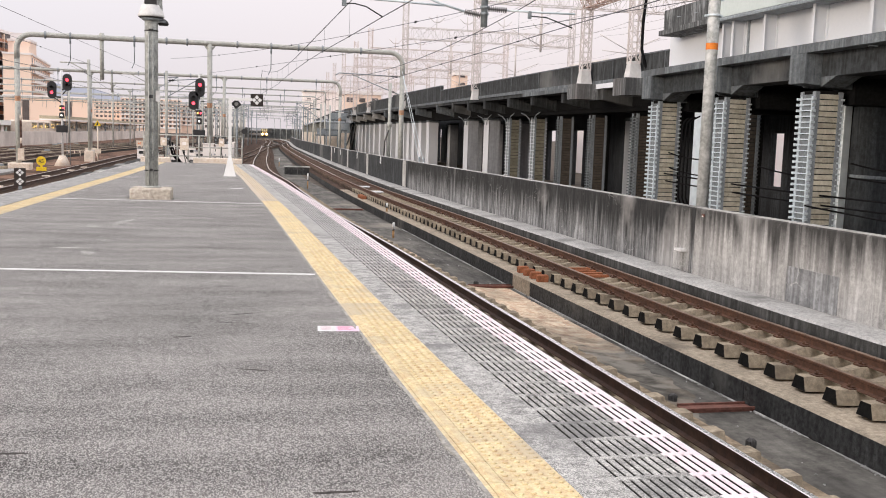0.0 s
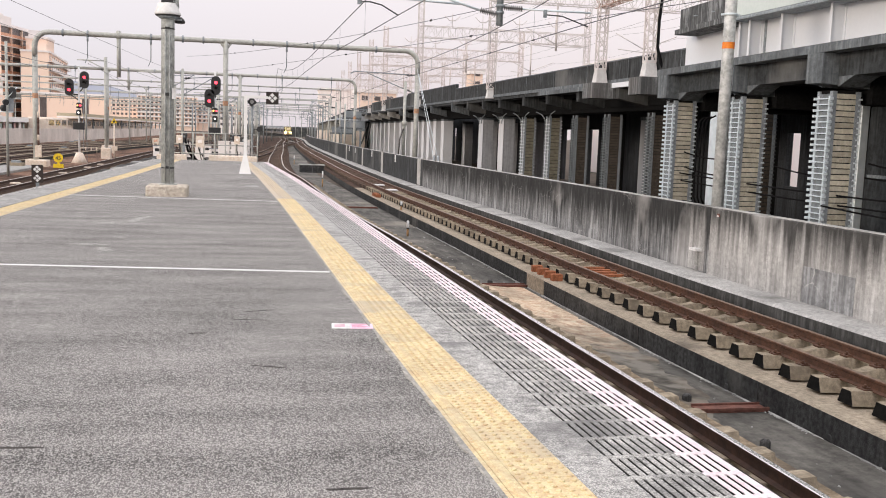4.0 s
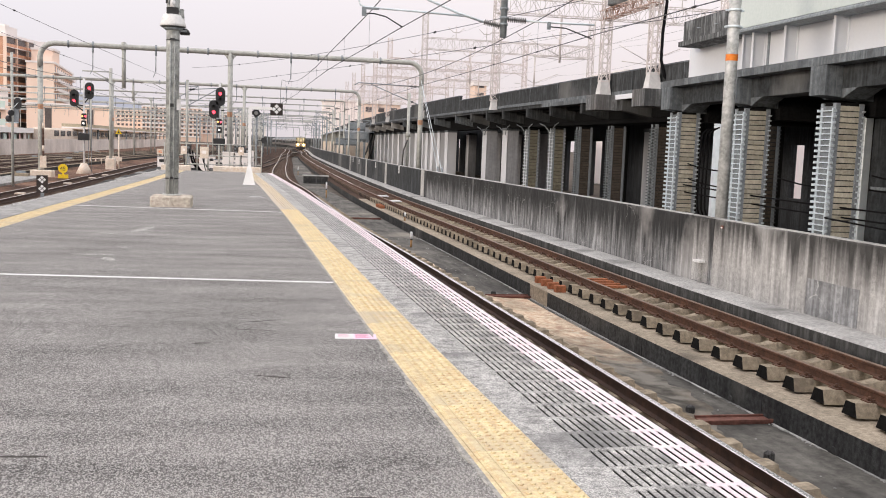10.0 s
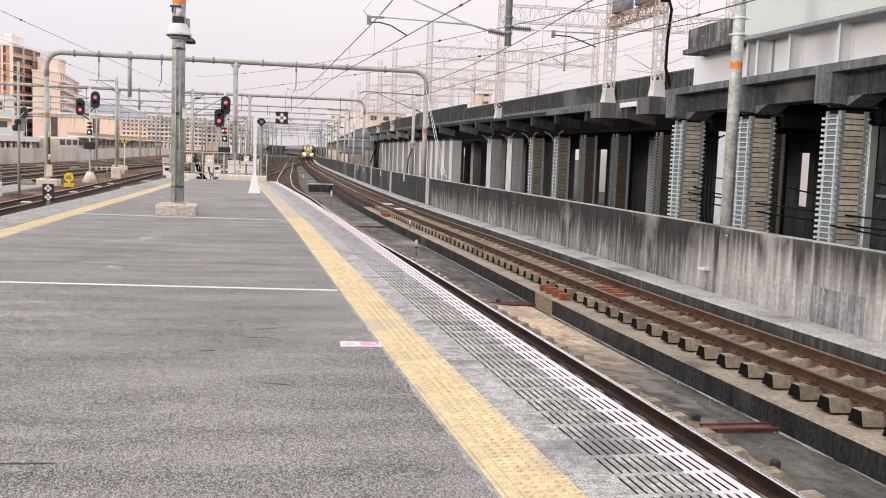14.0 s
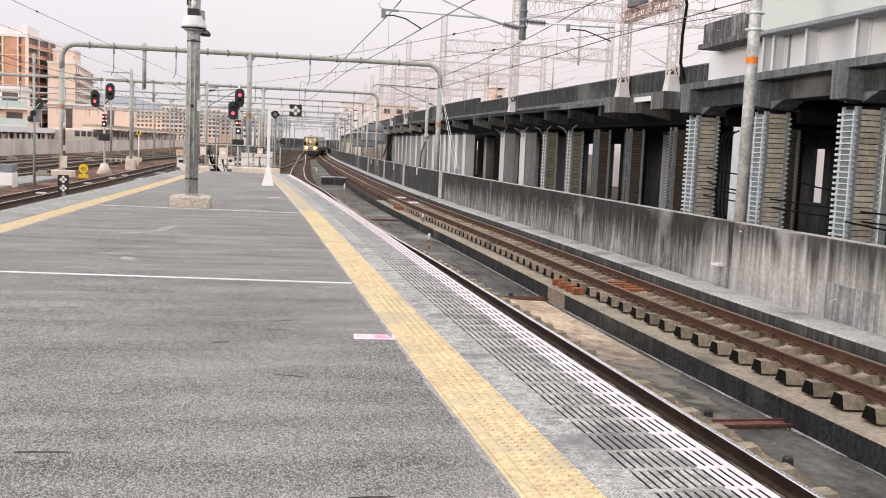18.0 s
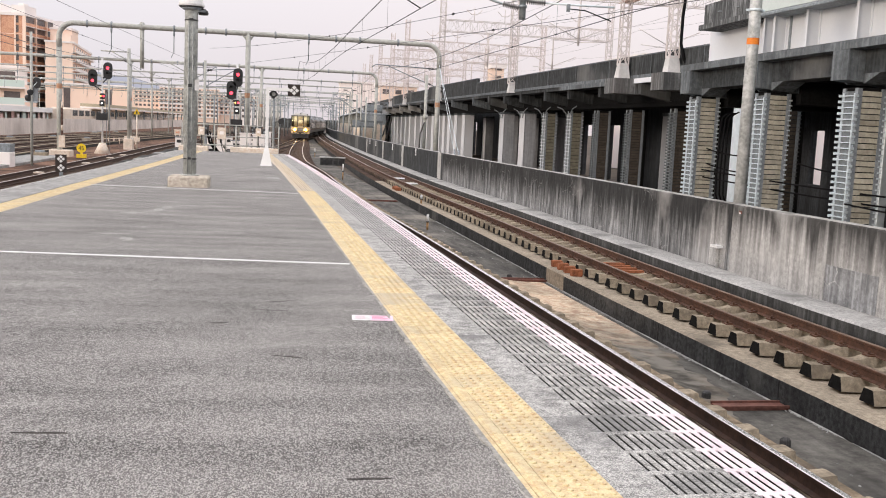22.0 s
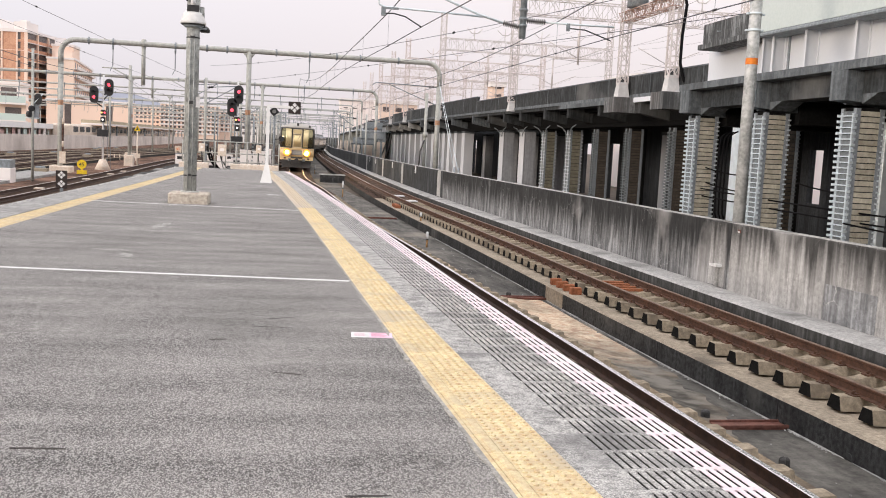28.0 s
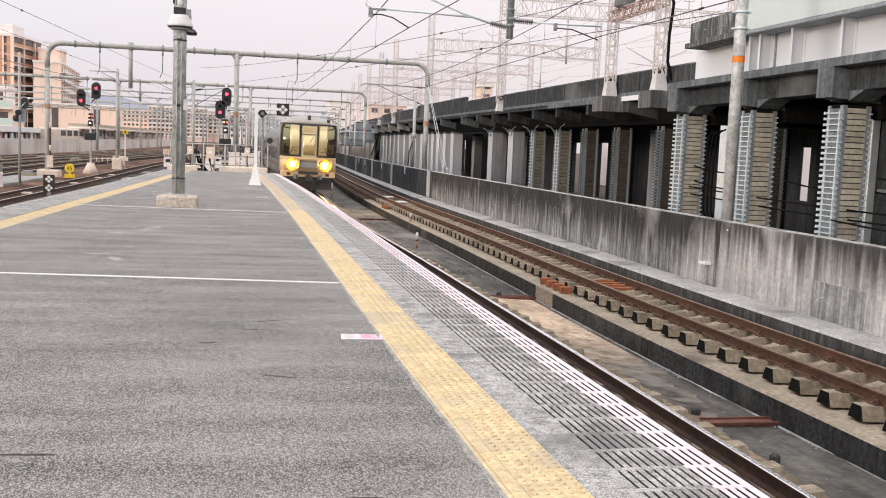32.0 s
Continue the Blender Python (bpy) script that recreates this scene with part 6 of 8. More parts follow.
def near_gantry():
    """The gantry carried by the platform mast and the trackside pole, with its drop tube and arms."""
    root = thing("drop_tube_support", "grey drop tube with registration arms for both tracks", "catenary support")
    a, b = Vector((-1.74, 22.75, 7.3)), Vector((9.88, 18.9, 7.3))
    part("beam", M().tube(a, b, 0.15, 14), M_POST, root)
    t = Vector((5.30, 20.4, 0))
    part("drop_tube", M().tube(t + Vector((0, 0, 3.97)), t + Vector((0, 0, 7.3)), 0.072, 14), M_GREYSTEEL, root, "dark grey drop tube")
    for z in (4.22, 4.36, 4.55):
        part("clamp", M().tube(t + Vector((0, 0, z)), t + Vector((0, 0, z + 0.05)), 0.092, 12), M_GREYSTEEL, root)
    y = 20.4
    insulator((5.22, y, 4.21), (4.86, y, 4.27), root)
    part("stay_arm", M().pipe([(4.86, y, 4.27), (4.3, y, 4.42), (3.4, y, 4.74), (2.9, y, 4.95)], 0.026, 8), M_GALV, root)
    part("registration_arm", M().pipe([(4.42, y, 4.37), (3.4, y, 4.40), (2.32, y, 4.42), (2.2, y, 4.46), (2.17, y, 4.55), (2.30, y, 4.72)], 0.022, 8), M_GALV, root)
    part("arm_bracket", M().box(2.24, y - 0.04, 4.24, 2.33, y + 0.04, 4.40).box(2.24, y - 0.03, 4.38, 2.6, y + 0.03, 4.42), M_GREYSTEEL, root)
    part("steady_arm", M().pipe([(2.30, y, 4.29), (2.5, y, 4.30), (2.75, y, 4.25), (3.1, y, 4.06)], 0.014, 6), M_BLACK, root, "curved dark steady arm")
    insulator((5.38, y, 4.36), (5.80, y, 4.35), root)
    part("registration_arm", M().pipe([(5.80, y, 4.35), (6.6, y, 4.35), (7.35, y, 4.36)], 0.022, 8), M_GALV, root)
    part("arm_bracket", M().box(6.28, y - 0.03, 4.2, 6.35, y + 0.03, 4.36), M_GREYSTEEL, root)
    part("steady_arm", M().pipe([(6.34, y, 4.26), (6.7, y, 4.25), (7.3, y, 4.06)], 0.014, 6), M_BLACK, root, "curved dark steady arm")


def feeder_lines():
    """Long wires beside and above the tracks."""
    runs = [((-10.9, 20, 6.55), (-5.2, 110, 6.5), 0.15, 0.011), ((-13.7, 20, 6.55), (-9.5, 110, 6.5), 0.15, 0.011),
            ((-3.82, 66, 6.1), (8.9, 18.9, 5.3), 0.40, 0.009), ((-1.46, 66, 5.27), (9.88, 18.9, 4.68), 0.06, 0.009), ((-10.0, 66, 5.35), (-8.2, 110, 5.4), 0.5, 0.009),
            ((9.88, 18.9, 5.0), (10.6, -24, 5.2), 0.3, 0.012), ((9.88, 18.9, 5.35), (10.6, -24, 5.6), 0.3, 0.012)]
    for a, b, sag, r in runs:
        root = thing("feeder_wire", "thin dark feeder wire in the air", "wire", group="feeder wires")
        part("wire", M().pipe(droop(a, b, sag), r, 5), M_WIRE, root)
        for k in range(1, 4):
            p = droop(a, b, sag, 4)[k]
            part("spacer", M().tube(p - Vector((0, 0.10, 0)), p + Vector((0, 0.10, 0)), 0.035, 6), M_BLACK, root)


# ---- lattice masts and trusses on the viaduct ----
def lattice(m, p, q, w, bays, side=Vector((1, 0, 0)), t=0.03, w2=None):
    """Four chords and crossed lacing from p to q."""
    p, q = Vector(p), Vector(q)
    d = (q - p).normalized()
    a = (side - d * side.dot(d)).normalized()
    c = d.cross(a)
    w2 = w2 or w
    cs = [(i, j) for i, j in ((-1, -1), (1, -1), (1, 1), (-1, 1))]
    at = lambda u, k: p.lerp(q, u) + (a * cs[k][0] + c * cs[k][1]) * ((w + (w2 - w) * u) / 2)
    for k in range(4):
        m.tube(at(0, k), at(1, k), t, 4)
        for i in range(bays):
            k2 = (k + 1) % 4
            u, v = i / bays, (i + 1) / bays
            m.tube(at(u, k if i % 2 else k2), at(v, k2 if i % 2 else k), t * 0.62, 4, caps=False)
            m.tube(at(u, k), at(u, k2), t * 0.55, 4, caps=False)
    return m


def lattice_mast(x, y, z0, z1, w=0.36, mats=None, ped=True, label="pale lattice steel mast on the viaduct edge"):
    root = thing("lattice_mast", label, "mast", pose(x, y, z0), "lattice masts")
    part("lattice", lattice(M(), (0, 0, 0.58), (0, 0, z1 - z0), w, int((z1 - z0) / 0.44), t=0.034), mats or M_TRUSS, root)
    if ped:
        m = M()
        m.v += [(-0.27, -0.27, 0), (0.27, -0.27, 0), (0.27, 0.27, 0), (-0.27, 0.27, 0), (-0.185, -0.185, 0.66), (0.185, -0.185, 0.66), (0.185, 0.185, 0.66), (-0.185, 0.185, 0.66)]
        for q in ((0, 3, 2, 1), (4, 5, 6, 7), (0, 1, 5, 4), (1, 2, 6, 5), (2, 3, 7, 6), (3, 0, 4, 7)):
            m.face(q)
        part("pedestal", m, M_PEDESTAL, root, "pale flared pedestal")
    return root


def viaduct_masts():
    for y in (40.5, 35.4):
        lattice_mast(VIA2(y) - 0.30, y, 4.08, 12.0, 0.37)
        part("mast_block", M().box(VIA2(y) - 0.85, y - 0.62, 3.42, VIA2(y) + 0.3, y + 0.62, 4.08), M_VIA_BLOCK, VIADUCT, "weathered concrete mast block")
    part("pale_edge", M().box(VIA2(38) - 0.12, 36.4, 3.86, VIA2(38) + 0.1, 39.6, 4.06), M_WALLWHITE, VIADUCT, "white slab edge")
    part("pale_edge", M().box(VIA2(46) - 0.10, 42.6, 3.86, VIA2(46) + 0.1, 50, 4.06), M_VIA, VIADUCT, "grey slab edge")
    root = thing("equipment_truss", "red-primed lattice truss with grey transformers on it", "truss", pose(15.2, 35.6, 7.55))
    part("lattice", lattice(M(), (0, -0.4, 0), (0, 5.4, 0), 0.40, 14, t=0.026), M_TRUSS_RED, root)
    for i, y in enumerate((3.9, 1.4)):
        part("transformer", M().tube((0.05, y, 0.28), (0.05, y, 1.2), 0.44, 16).tube((0.05, y, 1.15), (0.05, y, 1.3), 0.47, 16), M_GREYSTEEL, root, "grey cylindrical transformer")
    c = thing("mast_cable", "thick black cable hung down a lattice mast", "cable")
    part("cable", M().pipe([(15.1, 35.2, 7.75), (15.42, 35.1, 7.72), (15.52, 35.1, 7.4), (15.42, 35.1, 6.2), (15.42, 35.1, 5.2), (15.55, 35.0, 4.6), (15.8, 35.0, 4.25)], 0.06, 8), M_CABLE, c)
    ys = [60.0, 85.3, 107, 122, 139, 158, 180, 205]
    for k, y in enumerate(ys):
        x = VIA2(y) - 0.10
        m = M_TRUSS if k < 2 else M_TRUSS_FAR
        lattice_mast(x, y, 4.0, 13.5 - 0.12 * k, 0.46, m)
        lattice_mast(x + 15.5, y, 4.0, 13.5, 0.46, m, label="pale lattice steel mast across the viaduct")
        t = thing("gantry_truss", "pale lattice truss across the viaduct tracks", "truss", pose(x, y, 10.6), "gantry trusses")
        part("lattice", lattice(M(), (0, 0, 0), (15.5, 0, 0), 1.0, 24, Vector((0, 1, 0)), 0.034), m, t)
        for u in (4.2, 10.2):
            part("hanger", M().tube((u, 0, -0.4), (u, 0, -3.4), 0.07, 8).tube((u, 0, -3.0), (u - 2.1, -0.3, -2.1), 0.03, 6).tube((u, 0, -3.2), (u - 1.9, -0.3, -3.1), 0.025, 6)
                 .tube((u, 0, -3.0), (u + 2.1, -0.3, -2.1), 0.03, 6).tube((u, 0, -3.2), (u + 1.9, -0.3, -3.1), 0.025, 6), m, t)
        for u in (2.8, 5.6, 9.0, 12.4):
            part("top_insulator", M().tube((u, 0, 0.5), (u, 0, 1.7), 0.035, 6).pipe([(u - 0.7, 0, 1.5), (u - 0.25, 0, 1.1), (u + 0.25, 0, 1.1), (u + 0.7, 0, 1.5)], 0.04, 6), m, t)
    for u, za in ((2.8, 11.7), (5.6, 11.7), (9.0, 11.7), (2.1, 8.4), (6.3, 8.4), (2.3, 7.4), (8.1, 8.4), (12.3, 8.4)):
        root = thing("viaduct_wire", "thin wire along the viaduct", "wire", group="viaduct wires")
        pts = []
        for a, b in zip([35.4] + ys, ys):
            pts += droop((VIA2(a) + u, a, za), (VIA2(b) + u, b, za), 0.4, 6)[:-1]
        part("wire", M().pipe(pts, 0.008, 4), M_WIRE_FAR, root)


M_PEDESTAL = mat("pedestal_plaster", (0.72, 0.715, 0.71), (0.60, 0.595, 0.59), 2.0, 0.8, bump=0.1, dirt=(0.40, 0.39, 0.38), dirt_at=0.66, rich=0.2)
M_VIA_BLOCK = mat("mast_block_concrete", (0.25, 0.26, 0.265), (0.15, 0.155, 0.16), 0.9, 0.9, bump=0.3, streak=0.8, dirt=(0.14, 0.13, 0.125), dirt_at=0.6)
# Far truss and wire paled: haze put into their colours.
M_TRUSS_FAR = mat("truss_paint_hazed", (0.72, 0.63, 0.60), (0.66, 0.58, 0.56), 1.0, 0.6)
M_WIRE_FAR = mat("wire_hazed", (0.34, 0.30, 0.30), None, rough=0.6)
M_RED_ON = mat("red_lamp", (0.9, 0.05, 0.10), None, emit=(1.0, 0.06, 0.09), power=4.0)
M_WHITE_ON = mat("white_lamp", (0.9, 0.9, 0.85), None, emit=(1.0, 0.95, 0.9), power=1.6)
M_AMBER_ON = mat("amber_lamp", (0.9, 0.6, 0.2), None, emit=(1.0, 0.6, 0.2), power=1.0)
M_SIGNYELLOW = mat("sign_yellow", (0.85, 0.60, 0.02), (0.78, 0.55, 0.02), 4, 0.5)
M_CREAMBOX = mat("cream_cabinet", (0.76, 0.66, 0.56), (0.68, 0.58, 0.49), 2, 0.6, dirt=(0.5, 0.45, 0.38), dirt_at=0.68)
M_BRONZE = mat("old_steel_plate", (0.16, 0.065, 0.05), (0.22, 0.10, 0.075), 2.5, 0.7, metal=0.3, bump=0.2)
M_WOODPOST = mat("post_stain", (0.52, 0.30, 0.13), (0.42, 0.25, 0.11), 8, 0.8)
M_RUSTY_SLEEPER = mat("rust_stained", (0.42, 0.155, 0.075), (0.27, 0.105, 0.055), 4, 0.85, bump=0.3)


M_LENS = mat("unlit_lens", (0.30, 0.29, 0.28), None, rough=0.15)


# ---- signals ----
def oval(m, x, y0, y1, z, w, h, k=0):
    b, n = len(m.v), 20
    for y in (y0, y1):
        for i in range(n):
            a = 2 * math.pi * i / n
            zz = math.sin(a) * w / 2 + math.copysign((h - w) / 2, math.sin(a))
            m.v.append((x + math.cos(a) * w / 2, y, z + zz))
    for i in range(n):
        j = (i + 1) % n
        m.face([b + i, b + j, b + n + j, b + n + i], k)
    m.face([b + i for i in range(n)], k), m.face([b + n + i for i in range(n)], k)
    return m


def signal_head(parent, x, z, lit, w=0.62, h=1.2):
    p = part("signal_head", oval(M(), x, -0.06, 0.0, z, w, h), M_BLACK, parent, "black oval signal head")
    for i, dz in enumerate((0.18, -0.18)):
        hood = M()
        n = 10
        b = len(hood.v)
        for y in (-0.06, -0.34):
            for k in range(n + 1):
                a = math.pi * (-0.15 + 1.3 * k / n)
                hood.v.append((x + 0.12 * math.cos(a), y, z + dz + 0.12 * math.sin(a)))
        for k in range(n):
            hood.face([b + k, b + k + 1, b + n + 2 + k, b + n + 1 + k])
        part("hood", hood, M_BLACK, p)
        part("lens", M().tube((x, -0.06, z + dz), (x, -0.075, z + dz), 0.105, 14), M_RED_ON if i == lit else M_UNDER, p, "lit red lens" if i == lit else "dark lens")
    part("lamp_box", M().box(x - 0.2, 0, z - 0.35, x + 0.2, 0.22, z + 0.35), M_BLACK, p)
    return p


def signal_cluster(x, y, z0, heads, name_label, arms, base=False):
    root = thing("railway_signal", name_label, "signal", pose(x, y, 0), "railway signals")
    part("post", M().tube((0, 0.15, z0), (0, 0.15, heads[0][1] + 0.9), 0.07, 12), M_WHITE, root, "white signal post")
    for hx, hz, lit in heads:
        signal_head(root, hx, hz, lit)
        part("arm", M().tube((0, 0.15, hz - 0.5), (hx, 0.05, hz - 0.45), 0.05, 8).tube((0, 0.15, hz - 0.9), (hx, 0.05, hz - 0.45), 0.04, 8), M_BLACK, root)
    for i, (dx, z, m) in enumerate(arms):
        s = part("small_signal", M().bevel_box(dx - 0.17, -0.1, z - 0.2, dx + 0.17, 0.1, z + 0.2, 0.05), M_BLACK, root, "small black signal")
        for j, (lx, mm) in enumerate(m):
            part("lens", M().tube((dx + lx, -0.1, z), (dx + lx, -0.14, z), 0.065, 12), mm, s)
    part("relay_box", M().bevel_box(-0.38, -0.12, 1.05, 0.38, 0.16, 1.55, 0.03), M_BLACK, root, "black relay box")
    part("ladder", M().tube((0.28, 0.25, z0), (0.28, 0.25, 3.0), 0.02, 6).tube((0.5, 0.25, z0), (0.5, 0.25, 3.0), 0.02, 6), M_GREYSTEEL, root)
    if base:
        part("footing", M().tube((0, 0.15, z0 - 0.1), (0, 0.15, z0 + 0.75), 0.62, 8, 0.22), M_CREAMBOX, root, "pale concrete footing")
    return root


def signals():
    signal_cluster(-11.62, 72.5, -1.33, [(0.40, 4.55, 0), (-0.62, 4.0, 1)], "signal post with two black heads showing red",
                   [(0.02, 2.75, [(-0.09, M_AMBER_ON), (0.10, M_RED_ON)]), (0.0, 2.25, [(0.0, M_WHITE_ON)])], True)
    signal_cluster(-2.0, 65.0, -1.3, [(0.05, 4.26, 0), (-0.36, 3.42, 1)], "signal post with two stacked black heads showing red",
                   [(0.0, 2.62, [(-0.09, M_AMBER_ON), (0.10, M_RED_ON)]), (0.0, 2.1, [(0.0, M_WHITE_ON)])])
    root = thing("dwarf_signal_mast", "thin grey mast with black signal heads seen from behind", "signal", pose(-12.12, 53.7, -1.33))
    part("mast", M().tube((0, 0, 0), (0, 0, 6.9), 0.07, 10), M_POST, root)
    part("signal_head", oval(M(), 0.26, 0.1, 0.0, 4.3, 0.36, 0.58), M_BLACK, root, "black signal head")
    part("backboard", M().box(-0.12, 0.08, 3.3, 0.30, 0.14, 4.1), M_GREYSTEEL, root)
    part("small_signal", M().tube((-0.22, 0, 3.5), (-0.05, -0.1, 3.5), 0.17, 12).tube((-0.1, 0, 3.8), (0.0, -0.1, 3.8), 0.15, 12), M_BLACK, root)
    part("bracket", M().tube((0, 0, 4.0), (0.5, 0.05, 4.6), 0.03, 6).tube((-0.35, 0, 3.3), (0.3, 0, 3.3), 0.03, 6).tube((-0.3, 0, 3.3), (0, 0, 4.2), 0.025, 6), M_GALV, root)
    root = thing("platform_signal", "dark mast with a small black signal at the platform end", "signal", pose(0.24, 47.4, 0))
    part("mast", M().tube((0.05, 0, 0), (0.05, 0, 2.75), 0.055, 10), M_GREYSTEEL, root)
    tilt = Matrix.Translation((0.02, 0, 2.84)) @ Matrix.Rotation(radians(-38), 4, "Y")
    h = part("signal_head", M().box(-0.17, -0.16, -0.17, 0.17, 0.1, 0.17, 0, tilt), M_BLACK, root, "tilted black signal head")
    part("hood", M().box(-0.19, -0.30, 0.12, 0.19, -0.16, 0.15, 0, tilt), M_BLACK, h)
    part("lens", M().tube((0.02, -0.16, 2.84), (0.02, -0.18, 2.84), 0.09, 14), M_LENS, h, "pale unlit lens")
    part("horn", M().tube((0.4, 0, 1.55), (0.4, -0.16, 1.55), 0.10, 12, 0.14).tube((0.05, 0, 1.5), (0.4, 0, 1.55), 0.02, 6), M_BLACK, root, "black loudspeaker horn")


# ---- platform furniture and marks ----
def platform_marks():
    for y0, x0, y1, x1, w in ((11.62, -5.2, 10.88, 0.95, 0.085), (22.35, -4.2, 21.62, 0.70, 0.075)):
        a, b = Vector((x0, y0, 0)), Vector((x1, y1, 0))
        mid, ln, ang = (a + b) / 2, (b - a).length, math.atan2(y1 - y0, x1 - x0)
        root = tagged(part("painted_line", M().box(-ln / 2, -w / 2, -0.004, ln / 2, w / 2, 0.003), M_WHITE, None, "", pose(mid.x, mid.y, 0, 0, 0, math.degrees(ang))),
                      "worn white line painted across the asphalt", "floor marking", "platform lines")
    tagged(part("painted_line", M().box(-0.17, -0.08, -0.004, 0.17, 0.08, 0.003), M_WHITE, None, "", pose(0.18, 27.2, 0)), "short white mark painted on the asphalt", "floor marking", "platform lines")
    root = thing("floor_sticker", "pink and white sticker on the asphalt", "sticker", pose(0.868, 7.80, 0.0, 0, 0, -5))
    part("white_half", M().box(-0.16, -0.10, 0.0, -0.01, 0.10, 0.004), M_WHITE, root)
    part("pink_half", M().box(-0.01, -0.10, 0.0, 0.18, 0.10, 0.004), M_STICKER, root, "pink half")
    for i in range(5):
        part("text_bar", M().box(0.005, 0.06 - 0.03 * i, 0.004, 0.135 - 0.02 * (i % 3), 0.072 - 0.03 * i, 0.0055), M_STICKER_RED, root, "thin red bar")
    for i in range(3):
        part("text_bar", M().box(-0.135, 0.05 - 0.045 * i, 0.004, -0.05, 0.06 - 0.045 * i, 0.0055), M_STICKER_RED, root)
    random.seed(5)
    for i in range(22):      # ragged mortar along the inner edge of the tiles
        y = random.choice((random.uniform(4.8, 8.2), random.uniform(3.0, 16)))
        n, m = 9, M()
        L, W = random.uniform(0.04, 0.20), random.uniform(0.006, 0.018)
        top = [(W * math.cos(2 * math.pi * k / n) * random.uniform(0.4, 1.6), L * math.sin(2 * math.pi * k / n) * random.uniform(0.7, 1.2)) for k in range(n)]
        m.loft([top], [(-0.006, 0), (0.003 + 0.0004 * i, 0), (0.0045 + 0.0004 * i, 0.003)])
        part("mortar_patch", m, M_MORTAR, PLAT, "", EDGE_R.frame_at(y, -1.283 - W * 0.3))
    for x0, y0, ln, w, ang, k in ((0.06, 8.09, 0.30, 0.018, -8, 0), (0.16, 6.46, 0.26, 0.022, -20, 0), (-1.09, 4.88, 0.28, 0.03, -4, 0), (-0.36, 7.56, 0.15, 0.03, 10, 0), (0.47, 4.16, 0.22, 0.03, 0, 0),
                                   (0.13, 8.5, 0.26, 0.025, 20, 0), (-2.13, 16.17, 0.55, 0.22, 0, 2), (-1.77, 16.85, 0.20, 1.35, -9, 2), (-2.03, 13.27, 0.55, 0.12, -5, 2), (-1.76, 12.72, 0.18, 0.5, 10, 2), (-1.76, 14.18, 0.14, 0.16, 0, 2)):
        n, m = 18, M()
        rim = []
        for i in range(n):
            a = 2 * math.pi * i / n
            r = random.uniform(0.55, 1.25)
            rim.append((0.5 * ln * math.cos(a) * (0.8 + 0.2 * r), 0.5 * w * math.sin(a) * r))
        m.loft([rim], [(-0.003, 0), (0.0022 + 0.0005 * k, 0)])
        part("asphalt_mark", m, M_STAIN if k else M_SCUFF, PLAT, "pale worn stain" if k else "dark scuff", pose(x0, y0, 0, 0, 0, ang))
    root = thing("edge_marker", "small black post sign with white diamonds", "sign", pose(-5.08, 25.5, 0))
    part("plate", M().box(-0.135, -0.01, 0.06, 0.135, 0.01, 0.50), M_SIGNBLACK, root)
    diamonds(root, 0, -0.016, 0.39, 0.038), diamonds(root, 0, -0.016, 0.17, 0.038)
    part("stand", M().box(-0.04, 0.0, -0.3, 0.04, 0.03, 0.1).box(-0.02, 0.0, -0.06, 0.2, 0.04, -0.02), M_GREYSTEEL, root)


M_STICKER = mat("sticker_pink", (0.84, 0.62, 0.74), (0.80, 0.58, 0.70), 20, 0.5)
M_STICKER_RED = mat("sticker_red", (0.62, 0.25, 0.38), None, rough=0.5)


